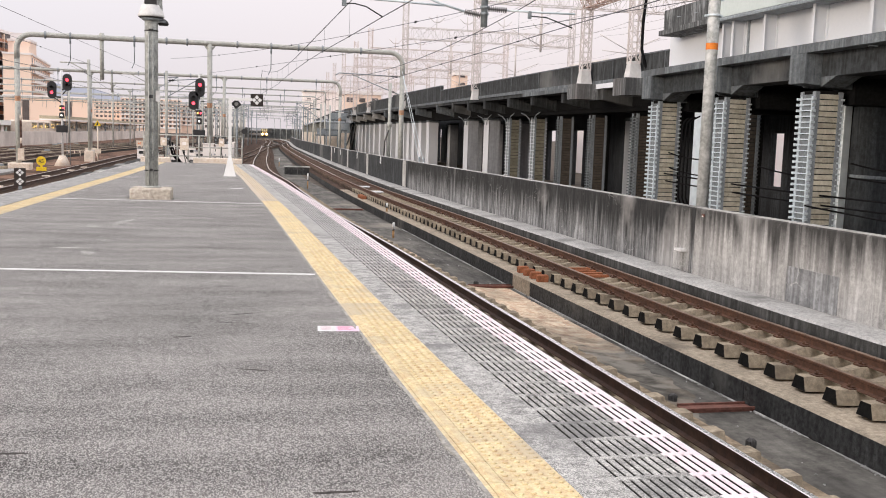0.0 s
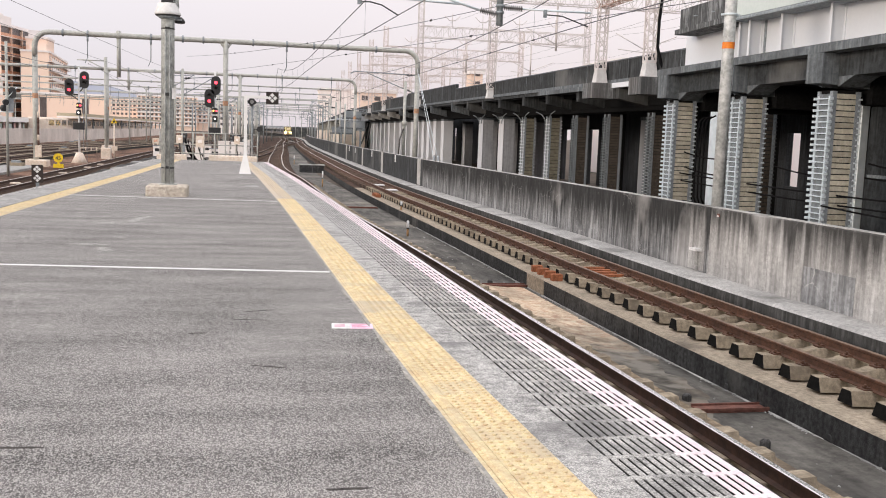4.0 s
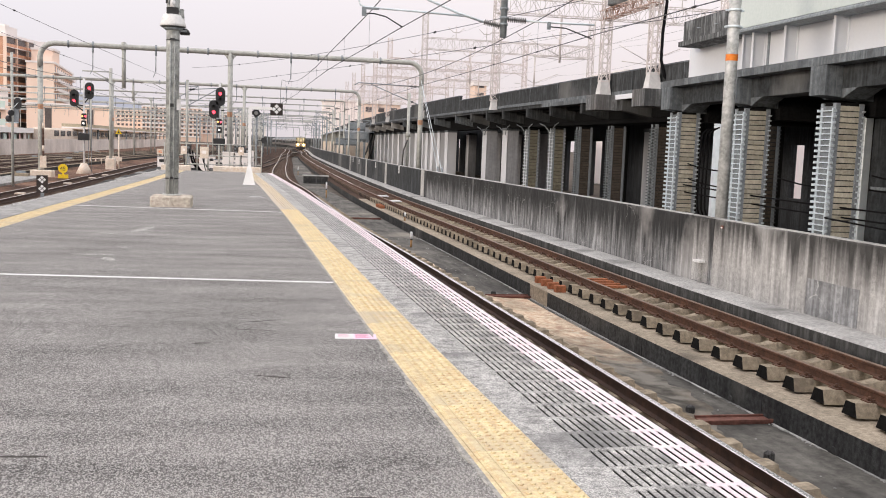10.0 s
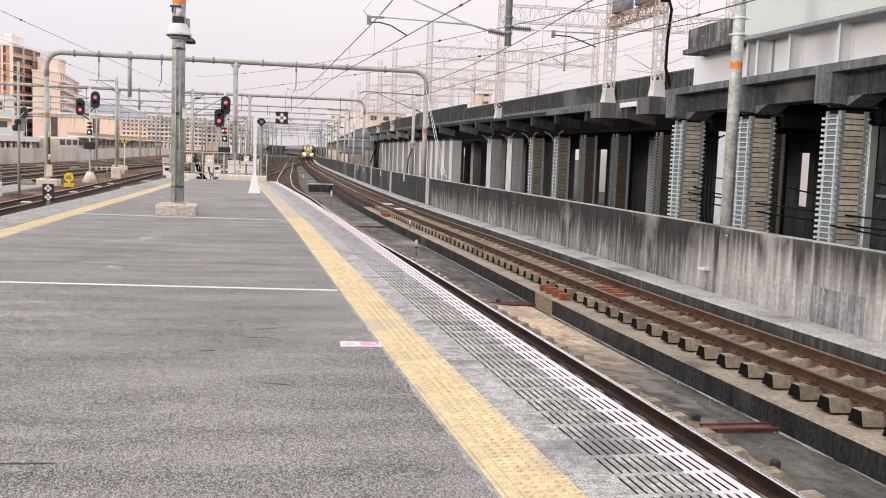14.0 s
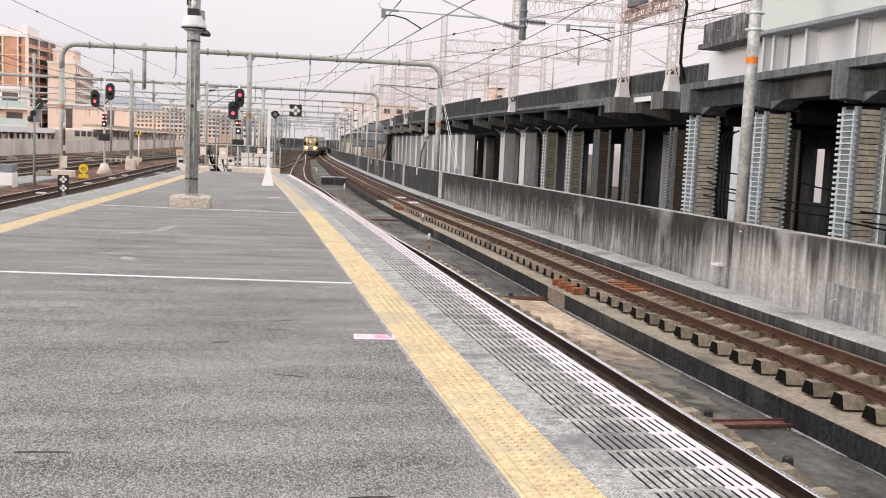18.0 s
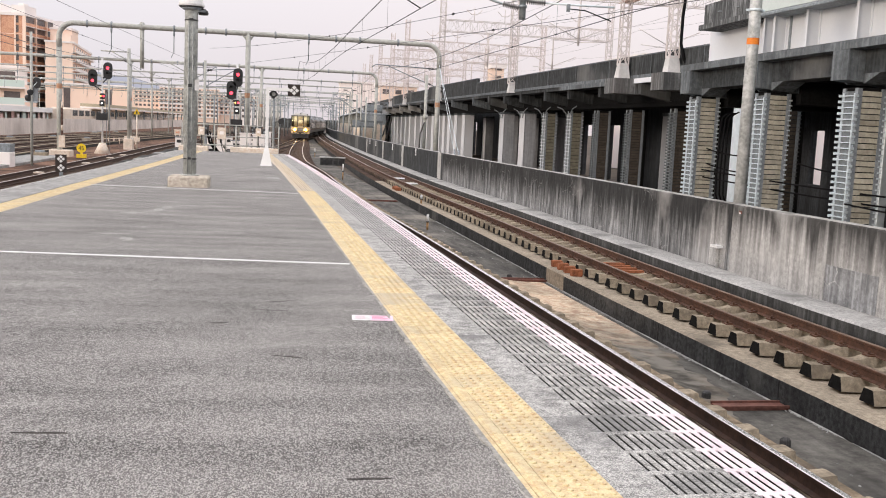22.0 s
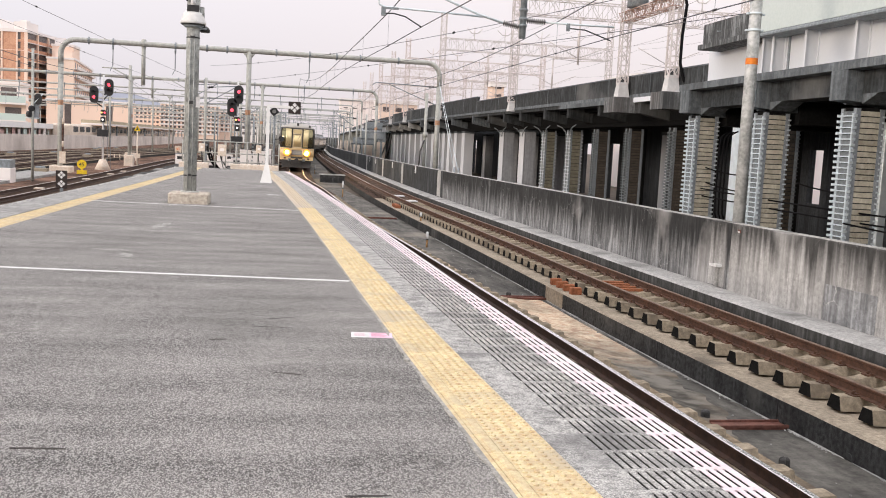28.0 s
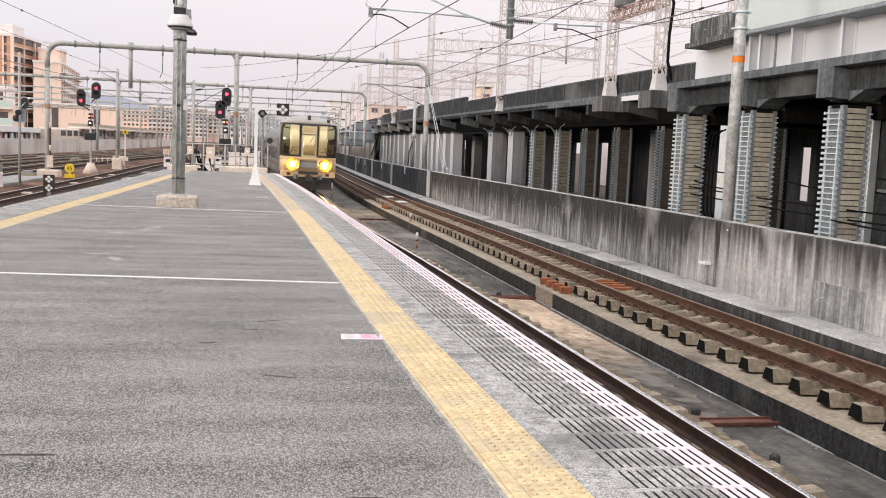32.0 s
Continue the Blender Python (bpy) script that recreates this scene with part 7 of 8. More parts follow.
def platform_end():
    root = thing("end_kerb", "worn cream concrete kerb across the platform end", "kerb", pose(0, 47.0, 0))
    for a, b in ((-4.1, -2.75), (-1.72, 0.55)):
        part("kerb_block", M().bevel_box(a, 0.0, -1.9, b, 0.6, 0.24, 0.03), M_CREAMBOX, root)
    part("end_slab", M().box(-4.1, 0.0, -1.9, 0.9, 0.9, -0.02), M_CONC, root)
    f = thing("end_fence", "grey pipe fence at the platform end", "fence", pose(0, 47.75, 0))
    for z in (1.27, 0.72, 0.30):
        part("rail", M().tube((-4.0, 0, z), (0.55, 0, z), 0.026, 8), M_POST, f)
    for i in range(10):
        x = -4.0 + 4.55 * i / 9
        part("fence_post", M().tube((x, 0, 0.0), (x, 0, 1.29), 0.030, 8), M_POST, f)
    for x, z, w, h in ((-3.1, 0.95, 0.28, 0.38), (-2.15, 0.86, 0.40, 0.55), (-0.42, 0.98, 0.26, 0.38)):
        b = thing("wall_box", "small cream equipment box on the fence", "equipment box", pose(x, 47.68, z), "fence boxes")
        part("case", M().bevel_box(-w / 2, -0.09, -h / 2, w / 2, 0.05, h / 2, 0.015), M_CREAMBOX, b)
        part("plate", M().box(-w * 0.22, -0.096, -h * 0.1, w * 0.22, -0.088, h * 0.18), M_PALE, b, "pale label plate")
        part("conduit", M().pipe([(0, 0, -h / 2), (0, 0, -h / 2 - 0.3), (0.08, 0.02, -0.9)], 0.022, 6), M_BLACK, b)
    for x, w, h, d in ((-1.05, 0.55, 0.85, 50.5), (-0.40, 0.62, 0.82, 50.5), (0.05, 0.3, 0.95, 51), (-2.2, 0.5, 0.5, 51.2)):
        c = thing("relay_cabinet", "cream trackside relay cabinet", "cabinet", pose(x * 1.05, d, -1.2), "relay cabinets")
        part("case", M().bevel_box(-w / 2, 0, 0, w / 2, 0.4, h + 1.2, 0.02), M_PALE, c)
        part("lid", M().box(-w / 2 - 0.03, -0.03, h + 1.19, w / 2 + 0.03, 0.43, h + 1.24), M_PALE, c)
        part("handle", M().box(w * 0.25, -0.03, h * 0.5 + 1.0, w * 0.30, 0.0, h * 0.5 + 1.15), M_GREYSTEEL, c)
    random.seed(11)
    for i in range(6):
        x = random.uniform(-3.4, -2.2)
        k = thing("cable_bundle", "black cable hanging by the fence", "cable", group="fence cables")
        part("cable", M().pipe([(x, 47.9, 1.0 - 0.05 * i), (x + 0.1, 47.9, 0.4), (x + 0.35, 48.2, 0.02), (x + 0.7, 48.6, -0.3)], 0.03, 6), M_CABLE, k)


# ---- things between and beside the tracks ----
def trackside():
    for x, y in ((5.68, 11.33), (5.71, 9.43), (5.49, 21.0)):
        s = thing("drain_cap", "dark ribbed drain cap on the floor", "drain cap", pose(x, y, FLOOR_Z), "drain caps")
        m, rim = M(), []
        for i in range(48):
            r, a = 0.060 if i % 4 < 2 else 0.050, 2 * math.pi * i / 48
            rim.append((r * math.cos(a), r * math.sin(a)))
        m.loft([rim], [(0.0, 0), (0.085, 0), (0.10, 0.010), (0.112, 0.028)])
        part("cap", m, M_UNDER, s)
    for y, a, b in ((10.92, 5.60, 6.56), (20.72, 5.26, 6.26), (42.3, 4.2, 5.75)):
        s = thing("channel_cover", "rust-brown steel channel across the drain", "channel cover", pose(a, y, FLOOR_Z), "channel covers")
        part("plate", M().box(0, -0.12, 0.0, b - a, 0.12, 0.035), M_BRONZE, s)
        part("flange", M().box(0, -0.13, 0.03, b - a, -0.10, 0.06), M_BRONZE, s)
        part("flange", M().box(0, 0.10, 0.03, b - a, 0.13, 0.06), M_BRONZE, s)
    for x, y, h in ((5.24, 31.0, 0.50), (4.53, 58.0, 0.92), (6.05, 37.5, 0.34), (4.63, 95, 0.80)):
        z = FLOOR_Z if x < 6 else -1.42
        s = thing("marker_post", "short white-topped marker post with a brown foot", "marker post", pose(x, y, z), "marker posts")
        part("stem", M().tube((0, 0, 0), (0, 0, h * 0.55), 0.036, 10), M_WOODPOST, s, "orange-brown foot")
        part("head", M().tube((0, 0, h * 0.5), (0, 0, h), 0.046, 12, 0.044).tube((0, 0, h), (0, 0, h + 0.02), 0.044, 12, 0.02), M_WHITE, s)
        part("band", M().tube((0, 0, h * 0.5), (0, 0, h * 0.57), 0.049, 12), M_BLACK, s, "dark band")
    # rust-red packing blocks on the slab edge
    blk = M().bevel_box(-0.12, -0.075, 0, 0.12, 0.075, 0.16, 0.015)
    pr = tagged(part("packing_block", blk, M_RUSTY_SLEEPER, None, "", TRACK_R.frame_at(19.4, -1.04, -1.42)), "rust-stained block beside a sleeper end", "block", "rusty blocks")
    for y in (19.85, 20.3, 20.75, 44.5, 44.9, 45.3, 45.7):
        copy_thing(pr, TRACK_R.frame_at(y, -1.04, -1.42))
    bar = M().box(-0.40, -0.06, 0, 0.40, 0.06, 0.05)
    pr = tagged(part("tie_bar", bar, M_RUSTY_SLEEPER, None, "", TRACK_R.frame_at(19.25, 0.0, -1.29)), "rust-red steel tie bar between the rails", "tie bar", "tie bars")
    for y in (19.62, 19.98, 20.34):
        copy_thing(pr, TRACK_R.frame_at(y, 0.0, -1.29))
    for x, y in ((7.2, 52.5), (7.25, 48.1)):
        tagged(part("track_plate", M().bevel_box(-0.28, -0.35, 0, 0.28, 0.35, 0.05, 0.02), M_WHITE, None, "", pose(x, y, -1.28)), "white plate lying between the rails", "track plate", "track plates")
    for y, off, z in ((57.5, 1.74, -0.12), (69.6, 1.74, -0.15), (82.4, 1.74, -0.18), (88.4, 1.74, -0.15)):
        s = thing("wall_marker", "white marker plate fixed to the wall", "marker", TRACK_R.frame_at(y, off, z), "wall markers")
        part("plate", M().bevel_box(-0.03, -0.18, 0, 0.0, 0.18, 0.42, 0.008), M_WHITE, s)
        part("mark", M().box(-0.036, -0.08, 0.1, -0.028, 0.08, 0.16), M_BLACK, s, "dark bar")
    s = thing("wall_bracket", "paint-spattered junction box on the wall joint", "junction box", TRACK_R.frame_at(18.5, 1.75, -0.62))
    part("shelf", M().box(-0.14, -0.14, 0, 0.0, 0.16, 0.05), M_WHITE, s, "white-spattered shelf")
    part("conduit", M().box(-0.05, -0.05, -0.42, 0.0, 0.05, 0.0), M_CONC, s)
    s = thing("cable_tag", "small rusty tag on the wall top", "tag", TRACK_R.frame_at(17.75, 1.745, 0.16))
    part("tag", M().box(-0.01, -0.05, 0, 0.0, 0.05, 0.06), M_BRONZE, s)
    part("plate", M().box(-0.012, -0.02, 0.0, -0.009, 0.04, 0.025), M_PALE, s, "pale label plate")
    for dy in (0, 1.1):
        s = thing("guy_wire", "taut steel guy wire down to the wall", "guy wire", group="guy wires")
        part("rod", M().tube((9.22, 46.2 + dy, 0.3), (11.4, 65.6, 6.0), 0.014, 6), M_GALV, s)
        part("turnbuckle", M().tube((9.2, 46.1 + dy, -0.35), (9.25, 46.4 + dy, 0.55), 0.045, 8), M_GREYSTEEL, s)
    for i, (y0, y1, z, o) in enumerate(((26.9, 11.8, 0.72, 0.30), (26.9, 11.8, 0.50, 0.35), (19.1, 7.9, 0.98, 0.95), (26.9, 23.5, 1.35, 0.4), (19.1, 7.9, 0.34, -0.09), (22.9, 19.6, 1.10, 1.0), (26.9, 23.5, 0.9, 0.45), (19.1, 15.7, 1.3, 1.0), (15.3, 11.8, 1.15, 1.0))):
        s = thing("cable_run", "black cable slung between the columns", "cable", group="column cables")
        part("cable", M().pipe(droop((VIA(y0) + o, y0, z), (VIA(y1) + o, y1, z - 0.1), 0.1, 10), 0.021, 6), M_CABLE, s)
    for i in range(3):
        s = thing("cable_riser", "black cable riser beside a column", "cable", group="cable risers")
        x, y = VIA(26) + 0.35 + 0.1 * i, 26.0 - 0.03 * i
        part("cable", M().pipe([(x + 0.3, y, 2.35 + 0.04 * i), (x + 0.15, y, 2.36), (x + 0.03, y, 2.25), (x, y, 2.0), (x - 0.02, y, 0.6), (x, y, 0.05), (x + 0.1, y, -0.2)], 0.024, 8), M_CABLE, s)
    s = thing("steel_duct", "pale steel duct standing behind a column", "duct")
    part("casing", M().bevel_box(15.0, 28.7, FLOOR_Z, 15.5, 29.6, 2.9, 0.02), M_GALV, s)
    part("casing", M().bevel_box(15.30, 22.0, FLOOR_Z, 15.54, 22.12, 2.75, 0.02), M_GALV, s)
    s = thing("service_room", "blue-grey service room darkened for shade under the deck", "room")
    part("wall", M().bevel_box(15.55, 14.0, FLOOR_Z - 0.1, 19.0, 22.0, 2.7, 0.02), M_VIA_DARK, s)
    part("rail", M().box(15.52, 14.0, 0.9, 15.55, 21.9, 0.98), M_GREYSTEEL, s, "grey rail along the wall")
    s = thing("lamp_tube", "tall grey pipe standing at the far wall", "pipe", pose(9.95, 61.5, 0))
    part("pipe", M().tube((0, 0, -1), (0, 0, 4.9), 0.10, 12).tube((0, 0, 2.1), (0, 0, 2.4), 0.16, 12), M_POST, s)
    part("elbow", M().pipe([(-0.05, -0.1, 1.9), (-0.3, -0.2, 1.2), (-0.35, -0.2, 0.2), (0.0, -0.1, -0.1)], 0.05, 8), M_UNDER, s)


def crumbs():
    """Loose mortar crumbs along the foot of the slab, stones on the drain floor, and dark joints in the slab side."""
    random.seed(8)
    m = M()
    for i in range(1500):
        y = random.uniform(6, 34)
        if noise.noise(Vector((y * 0.9, 2.0, 0))) < -0.12:
            continue
        o = -1.29 - abs(random.gauss(0, 0.022)) if random.random() < 0.94 else -1.3 - random.uniform(0, 0.9)
        r = random.uniform(0.005, 0.014) * (1.8 if random.random() < 0.05 else 1)
        f = TRACK_R.frame_at(y, o, FLOOR_Z) @ Matrix.Rotation(random.uniform(0, 6), 4, "Z")
        m.box(-r, -r * 0.7, -0.003, r * 1.2, r * 0.7, r * 0.9, 0, f, r * 0.3)
    ys = steps(6, 34, 0.06)
    b = len(m.v)
    for y in ys:      # a thin white crust along the slab foot
        w = max(0.002, 0.018 + 0.035 * noise.noise(Vector((y * 1.3, 7.0, 0))) + 0.015 * noise.noise(Vector((y * 7, 3.0, 0))))
        f = TRACK_R.frame_at(y, -1.283, FLOOR_Z)
        m.v += [tuple(f @ Vector((0.0, 0, 0.012))), tuple(f @ Vector((-w, 0, 0.0015)))]
    for i in range(len(ys) - 1):
        m.face([b + 2 * i, b + 2 * i + 1, b + 2 * i + 3, b + 2 * i + 2])
    tagged(part("mortar_crumbs", m, M_LEDGE), "loose pale mortar crumbs along the slab", "debris", kind="stuff")
    root = thing("slab_joints", "dark upright joint in the slab side", "joint", kind="structure")
    for y in (4.5, 7.6, 11.14, 14.7, 18.2, 25.0, 28.6, 34.5, 41):
        part("joint", M().box(-0.004, -0.012, FLOOR_Z, 0.03, 0.012, -1.43), M_BLACK, root, "", TRACK_R.frame_at(y, -1.282))
    part("pale_face", M().sweep([(-1.290, FLOOR_Z), (-1.290, -1.425), (-1.275, -1.42), (-1.275, FLOOR_Z)], TRACK_R, steps(19.5, 20.7, 0.6)), M_SLAB, root, "pale recast slab face")
    for y in (9.62, 11.89):
        s = thing("weep_hole", "dark weep hole with a white lime crust in the slab foot", "drain hole", TRACK_R.frame_at(y, -1.28, FLOOR_Z), "weep holes")
        part("bore", M().tube((0.02, 0, 0.055), (-0.0135, 0, 0.055), 0.034, 12), M_BLACK, s, "dark bore")
        part("lip", M().lathe((0.0, 0, 0.055), (-0.012, 0, 0.055), [(0, 0.048), (1, 0.038)], 12), M_LEDGESIDE, s, "worn lip")


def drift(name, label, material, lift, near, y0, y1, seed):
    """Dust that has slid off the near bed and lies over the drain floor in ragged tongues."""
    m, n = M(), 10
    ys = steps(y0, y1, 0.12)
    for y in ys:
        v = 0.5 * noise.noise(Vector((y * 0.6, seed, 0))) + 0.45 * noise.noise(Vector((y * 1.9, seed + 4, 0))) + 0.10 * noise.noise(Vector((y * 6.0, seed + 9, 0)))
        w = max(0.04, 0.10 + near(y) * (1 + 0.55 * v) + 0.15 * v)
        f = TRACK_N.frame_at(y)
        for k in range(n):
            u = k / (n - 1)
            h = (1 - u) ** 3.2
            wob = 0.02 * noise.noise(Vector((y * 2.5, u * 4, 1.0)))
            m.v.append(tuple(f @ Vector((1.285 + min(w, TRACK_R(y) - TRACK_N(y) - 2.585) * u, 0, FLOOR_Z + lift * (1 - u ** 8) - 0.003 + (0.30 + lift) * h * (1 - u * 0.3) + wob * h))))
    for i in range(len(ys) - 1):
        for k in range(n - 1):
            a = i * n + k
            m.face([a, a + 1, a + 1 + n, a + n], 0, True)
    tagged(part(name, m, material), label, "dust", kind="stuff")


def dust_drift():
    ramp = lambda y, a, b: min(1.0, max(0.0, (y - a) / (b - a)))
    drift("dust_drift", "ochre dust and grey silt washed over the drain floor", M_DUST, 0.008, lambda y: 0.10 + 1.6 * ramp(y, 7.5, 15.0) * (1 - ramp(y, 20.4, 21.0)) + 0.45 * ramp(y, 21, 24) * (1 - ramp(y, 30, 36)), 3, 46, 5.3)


def slotted_block():
    s = thing("slotted_block", "low concrete block with dark slots between the tracks", "block", pose(4.2, 77, FLOOR_Z))
    part("body", M().bevel_box(0, 0, 0, 1.95, 0.7, 0.58, 0.03), M_LEDGESIDE, s)
    part("cap", M().bevel_box(-0.04, -0.04, 0.58, 1.99, 0.74, 0.66, 0.02), M_LEDGE, s, "pale cap slab")
    for i in range(4):
        part("slot", M().box(0.20 + 0.42 * i, -0.006, 0.10, 0.52 + 0.42 * i, 0.01, 0.40), M_BLACK, s, "dark slot")


def far_landings():
    """Dark stepped steel landings below the far end of the viaduct."""
    for x, y, z, w in ((12.6, 118, 1.9, 2.6), (13.4, 124, 3.2, 2.2), (12.9, 132, 1.2, 3.0), (14.4, 140, 2.6, 2.6), (15.5, 150, 1.6, 3.2)):
        s = thing("steel_landing", "dark steel landing on legs beside the far viaduct", "landing", pose(x, y, 0), "steel landings")
        part("platform", M().box(-w / 2, 0, z, w / 2, 3, z + 0.18), M_VIA, s)
        part("railing", M().box(-w / 2, -0.02, z + 0.18, w / 2, 0.02, z + 1.0), M_GREYSTEEL, s, "grey sheet railing")
        for dx in (-w / 2 + 0.1, w / 2 - 0.1):
            part("leg", M().box(dx - 0.08, 0.2, FLOOR_Z - 0.1, dx + 0.08, 0.36, z), M_GREYSTEEL, s)


def far_station():
    """The long low platform building that follows the far viaduct: pale roof, dark openings, cream wall."""
    line = Line(*[(y, x - 1.9) for y, x in zip(VIA2.y, VIA2.x)])
    s = thing("platform_building", "long low building with a blue-grey roof and cream wall", "building")
    a, b = 136, 262
    part("roof", M().sweep([(-1.6, 3.15), (-1.6, 3.32), (3.0, 3.95), (3.0, 3.15)], line, steps(a, b, 6)), M_ROOFBLUE, s, "pale blue-grey roof")
    part("back_wall", M().sweep([(2.2, FLOOR_Z), (2.2, 3.2), (2.6, 3.2), (2.6, FLOOR_Z)], line, steps(a, b, 6)), M_GREYSTEEL, s, "grey back wall")
    part("wall", M().sweep([(-0.9, FLOOR_Z), (-0.9, 1.7), (-0.7, 1.7), (-0.7, FLOOR_Z)], line, steps(a, b, 6)), M_CREAMBOX, s, "cream lower wall")
    part("end_wall", M().box(-0.9, 0, FLOOR_Z, 2.6, 0.2, 1.7), M_CREAMBOX, s, "cream end wall", line.frame_at(a - 0.25))
    part("closing_wall", M().box(2.0, 0, FLOOR_Z, 4.4, 0.2, 3.1), M_VIA_LIGHT, s, "pale closing wall", line.frame_at(a + 5.5))
    part("stair_stringer", M().pipe([(2.2, 0, FLOOR_Z), (2.9, 0, 0.6), (3.3, 0, 2.9)], 0.14, 6).pipe([(1.2, 0, FLOOR_Z), (2.2, 0, 0.4), (2.9, 0, 2.9)], 0.10, 6), M_UNDER, s, "dark raking stair stringer", line.frame_at(a - 1.2))
    post = M().box(-0.09, -0.09, 0, 0.09, 0.09, 1.5).data("post", M_POST)
    pane = M().box(-0.03, -1.4, 0, 0.03, 1.4, 0.75).data("panel", M_PALE)
    for i in range(30):
        y = a + 1.5 + 4.5 * i
        part("post", post, None, s, "", line.frame_at(y, -0.8, 1.68))
        if i % 3:
            part("panel", pane, None, s, "pale screen panel", line.frame_at(y + 2.2, -0.2, 1.70))


M_ROOFBLUE = mat("blue_grey_roof", (0.62, 0.66, 0.72), (0.54, 0.58, 0.64), 0.3, 0.6, rich=0.1)


# ---- left yard ----
LWALL = Line((-28, -34), (40, -31.2), (110, -28.5), (145, -26.3), (185, -25.2), (260, -24.0), (420, -24.5))


def yard():
    m = M()
    m.sweep([(-0.4, FLOOR_Z), (-0.4, 0.52), (0, 0.52), (0, FLOOR_Z)], LWALL, steps(-28, 300, 6))
    tagged(part("wall_west", m, M_YARDWALL), "long pale concrete wall along the rail yard", "wall", kind="structure")
    m = M()
    m.sweep([(-5.2, FLOOR_Z), (-5.2, -1.20), (-2.9, -1.20), (-2.9, FLOOR_Z)], LYARD, steps(20, 64, 4))
    tagged(part("yard_apron", m, M_CONC), "grey concrete apron between yard tracks", "apron", kind="structure")
    c = thing("trackside_cabinet", "white trackside cabinet with a grey top", "cabinet", pose(-13.3, 51.2, -1.33))
    part("case", M().bevel_box(-0.9, 0, 0, 0.72, 1.0, 0.75, 0.03), M_PALE, c)
    part("top_cage", M().box(-0.88, 0.02, 0.75, 0.70, 0.98, 1.15), M_GREYSTEEL, c, "grey mesh top")
    s = thing("speed_sign", "round yellow speed sign on a yellow foot", "sign", pose(-11.58, 64.5, -1.33))
    part("foot", M().box(-0.30, -0.1, 0, 0.30, 0.1, 0.24).box(-0.06, -0.05, 0.2, 0.06, 0.05, 0.6), M_SIGNYELLOW, s)
    d = part("disc", M().tube((0, -0.05, 0.62), (0, -0.09, 0.62), 0.29, 24), M_SIGNYELLOW, s, "round yellow disc")
    txt(s, "45", 0.34, (0, -0.095, 0.50), M_BLACK)
    s = thing("speed_sign", "small white speed sign on posts", "sign", pose(-8.79, 100, -1.33))
    part("plate", M().box(-0.32, -0.02, 1.05, 0.32, 0.02, 1.60), M_CREAMBOX, s, "cream plate")
    for dx in (-0.2, 0.2):
        part("leg", M().box(dx - 0.05, 0.0, 0, dx + 0.05, 0.06, 1.1), M_CREAMBOX, s)
    txt(s, "45", 0.36, (0, -0.03, 1.20), M_ORANGE)
    s = thing("warning_post", "thin post with a yellow triangle sign", "sign", pose(-10.95, 86, -1.72))
    part("post", M().tube((0, 0, 0), (0, 0, 3.3), 0.06, 8), M_CREAMBOX, s)
    m = M()
    m.v += [(-0.27, -0.07, 3.3), (0.27, -0.07, 3.3), (0, -0.07, 3.78), (-0.27, -0.1, 3.3), (0.27, -0.1, 3.3), (0, -0.1, 3.78)]
    for q in ((0, 1, 2), (5, 4, 3), (0, 3, 4, 1), (1, 4, 5, 2), (2, 5, 3, 0)):
        m.face(q)
    p = part("triangle", m, M_SIGNYELLOW, s, "yellow triangle")
    part("mark", M().box(-0.08, -0.11, 3.36, 0.08, -0.098, 3.48).box(-0.035, -0.11, 3.47, 0.035, -0.098, 3.6), M_BLACK, p, "black mark")
    part("box", M().box(-0.25, -0.1, 1.0, 0.25, 0.1, 1.35), M_CREAMBOX, s)
    s = thing("post_guard", "pale concrete footing with a black and yellow striped guard", "guard", pose(-13.2, 66.0, -1.33))
    part("footing", M().bevel_box(-0.55, -0.6, 0, 0.75, 0.6, 0.42, 0.04), M_CREAMBOX, s)
    for i in range(6):
        part("guard_band", M().tube((0.20, -0.22, 1.3 + 0.36 * i), (0.20, -0.22, 1.66 + 0.36 * i), 0.065, 8), M_CREAMBOX if i in (1, 5) else M_GUARD, s)
    part("guard_foot", M().box(0.0, -0.32, 0.6, 0.36, -0.1, 1.35), M_CREAMBOX, s)
    for x, y, h, w in ((-14.7, 110, 0.5, 1.1), (-11.2, 83, 0.9, 0.75)):
        s = thing("post_footing", "square pale concrete post footing", "footing", pose(x, y, -1.33), "post footings")
        part("footing", M().bevel_box(-w / 2, -w / 2, 0, w / 2, w / 2, h, 0.05), M_CREAMBOX, s)
    s = thing("line_post", "slender grey catenary post in the yard", "post", pose(-11.2, 83, -1.33), "yard posts")
    part("shaft", M().tube((0, 0, 0.5), (0, 0, 8.2), 0.13, 12), M_POST, s)
    part("arm", M().tube((0, 0, 7.9), (-2.2, 0, 7.9), 0.05, 8).tube((0, 0, 7.2), (-1.4, 0, 7.9), 0.04, 8), M_POST, s)
    for x, y in ((-7.9, 97), (-9.0, 130), (-21.5, 140), (-5.5, 150), (-12.5, 165), (-3.5, 128), (-1.5, 175), (2.5, 190)):
        q = copy_thing(s, pose(x, y, -1.33))
    for i in range(16):
        y = 52 + 2.3 * i
        k = thing("trough_cover", "weathered concrete trough cover along the yard track", "trough cover", LYARD.frame_at(y, 1.95, -1.33), "trough covers")
        part("cover", M().bevel_box(-0.28, -1.05, 0, 0.28, 1.05, 0.22 + 0.05 * (i % 3), 0.04), M_LEDGESIDE if i % 4 else M_CONC, k)
        part("slot", M().box(-0.05, -1.06, 0.02, 0.05, -1.04, 0.12), M_BLACK, k)
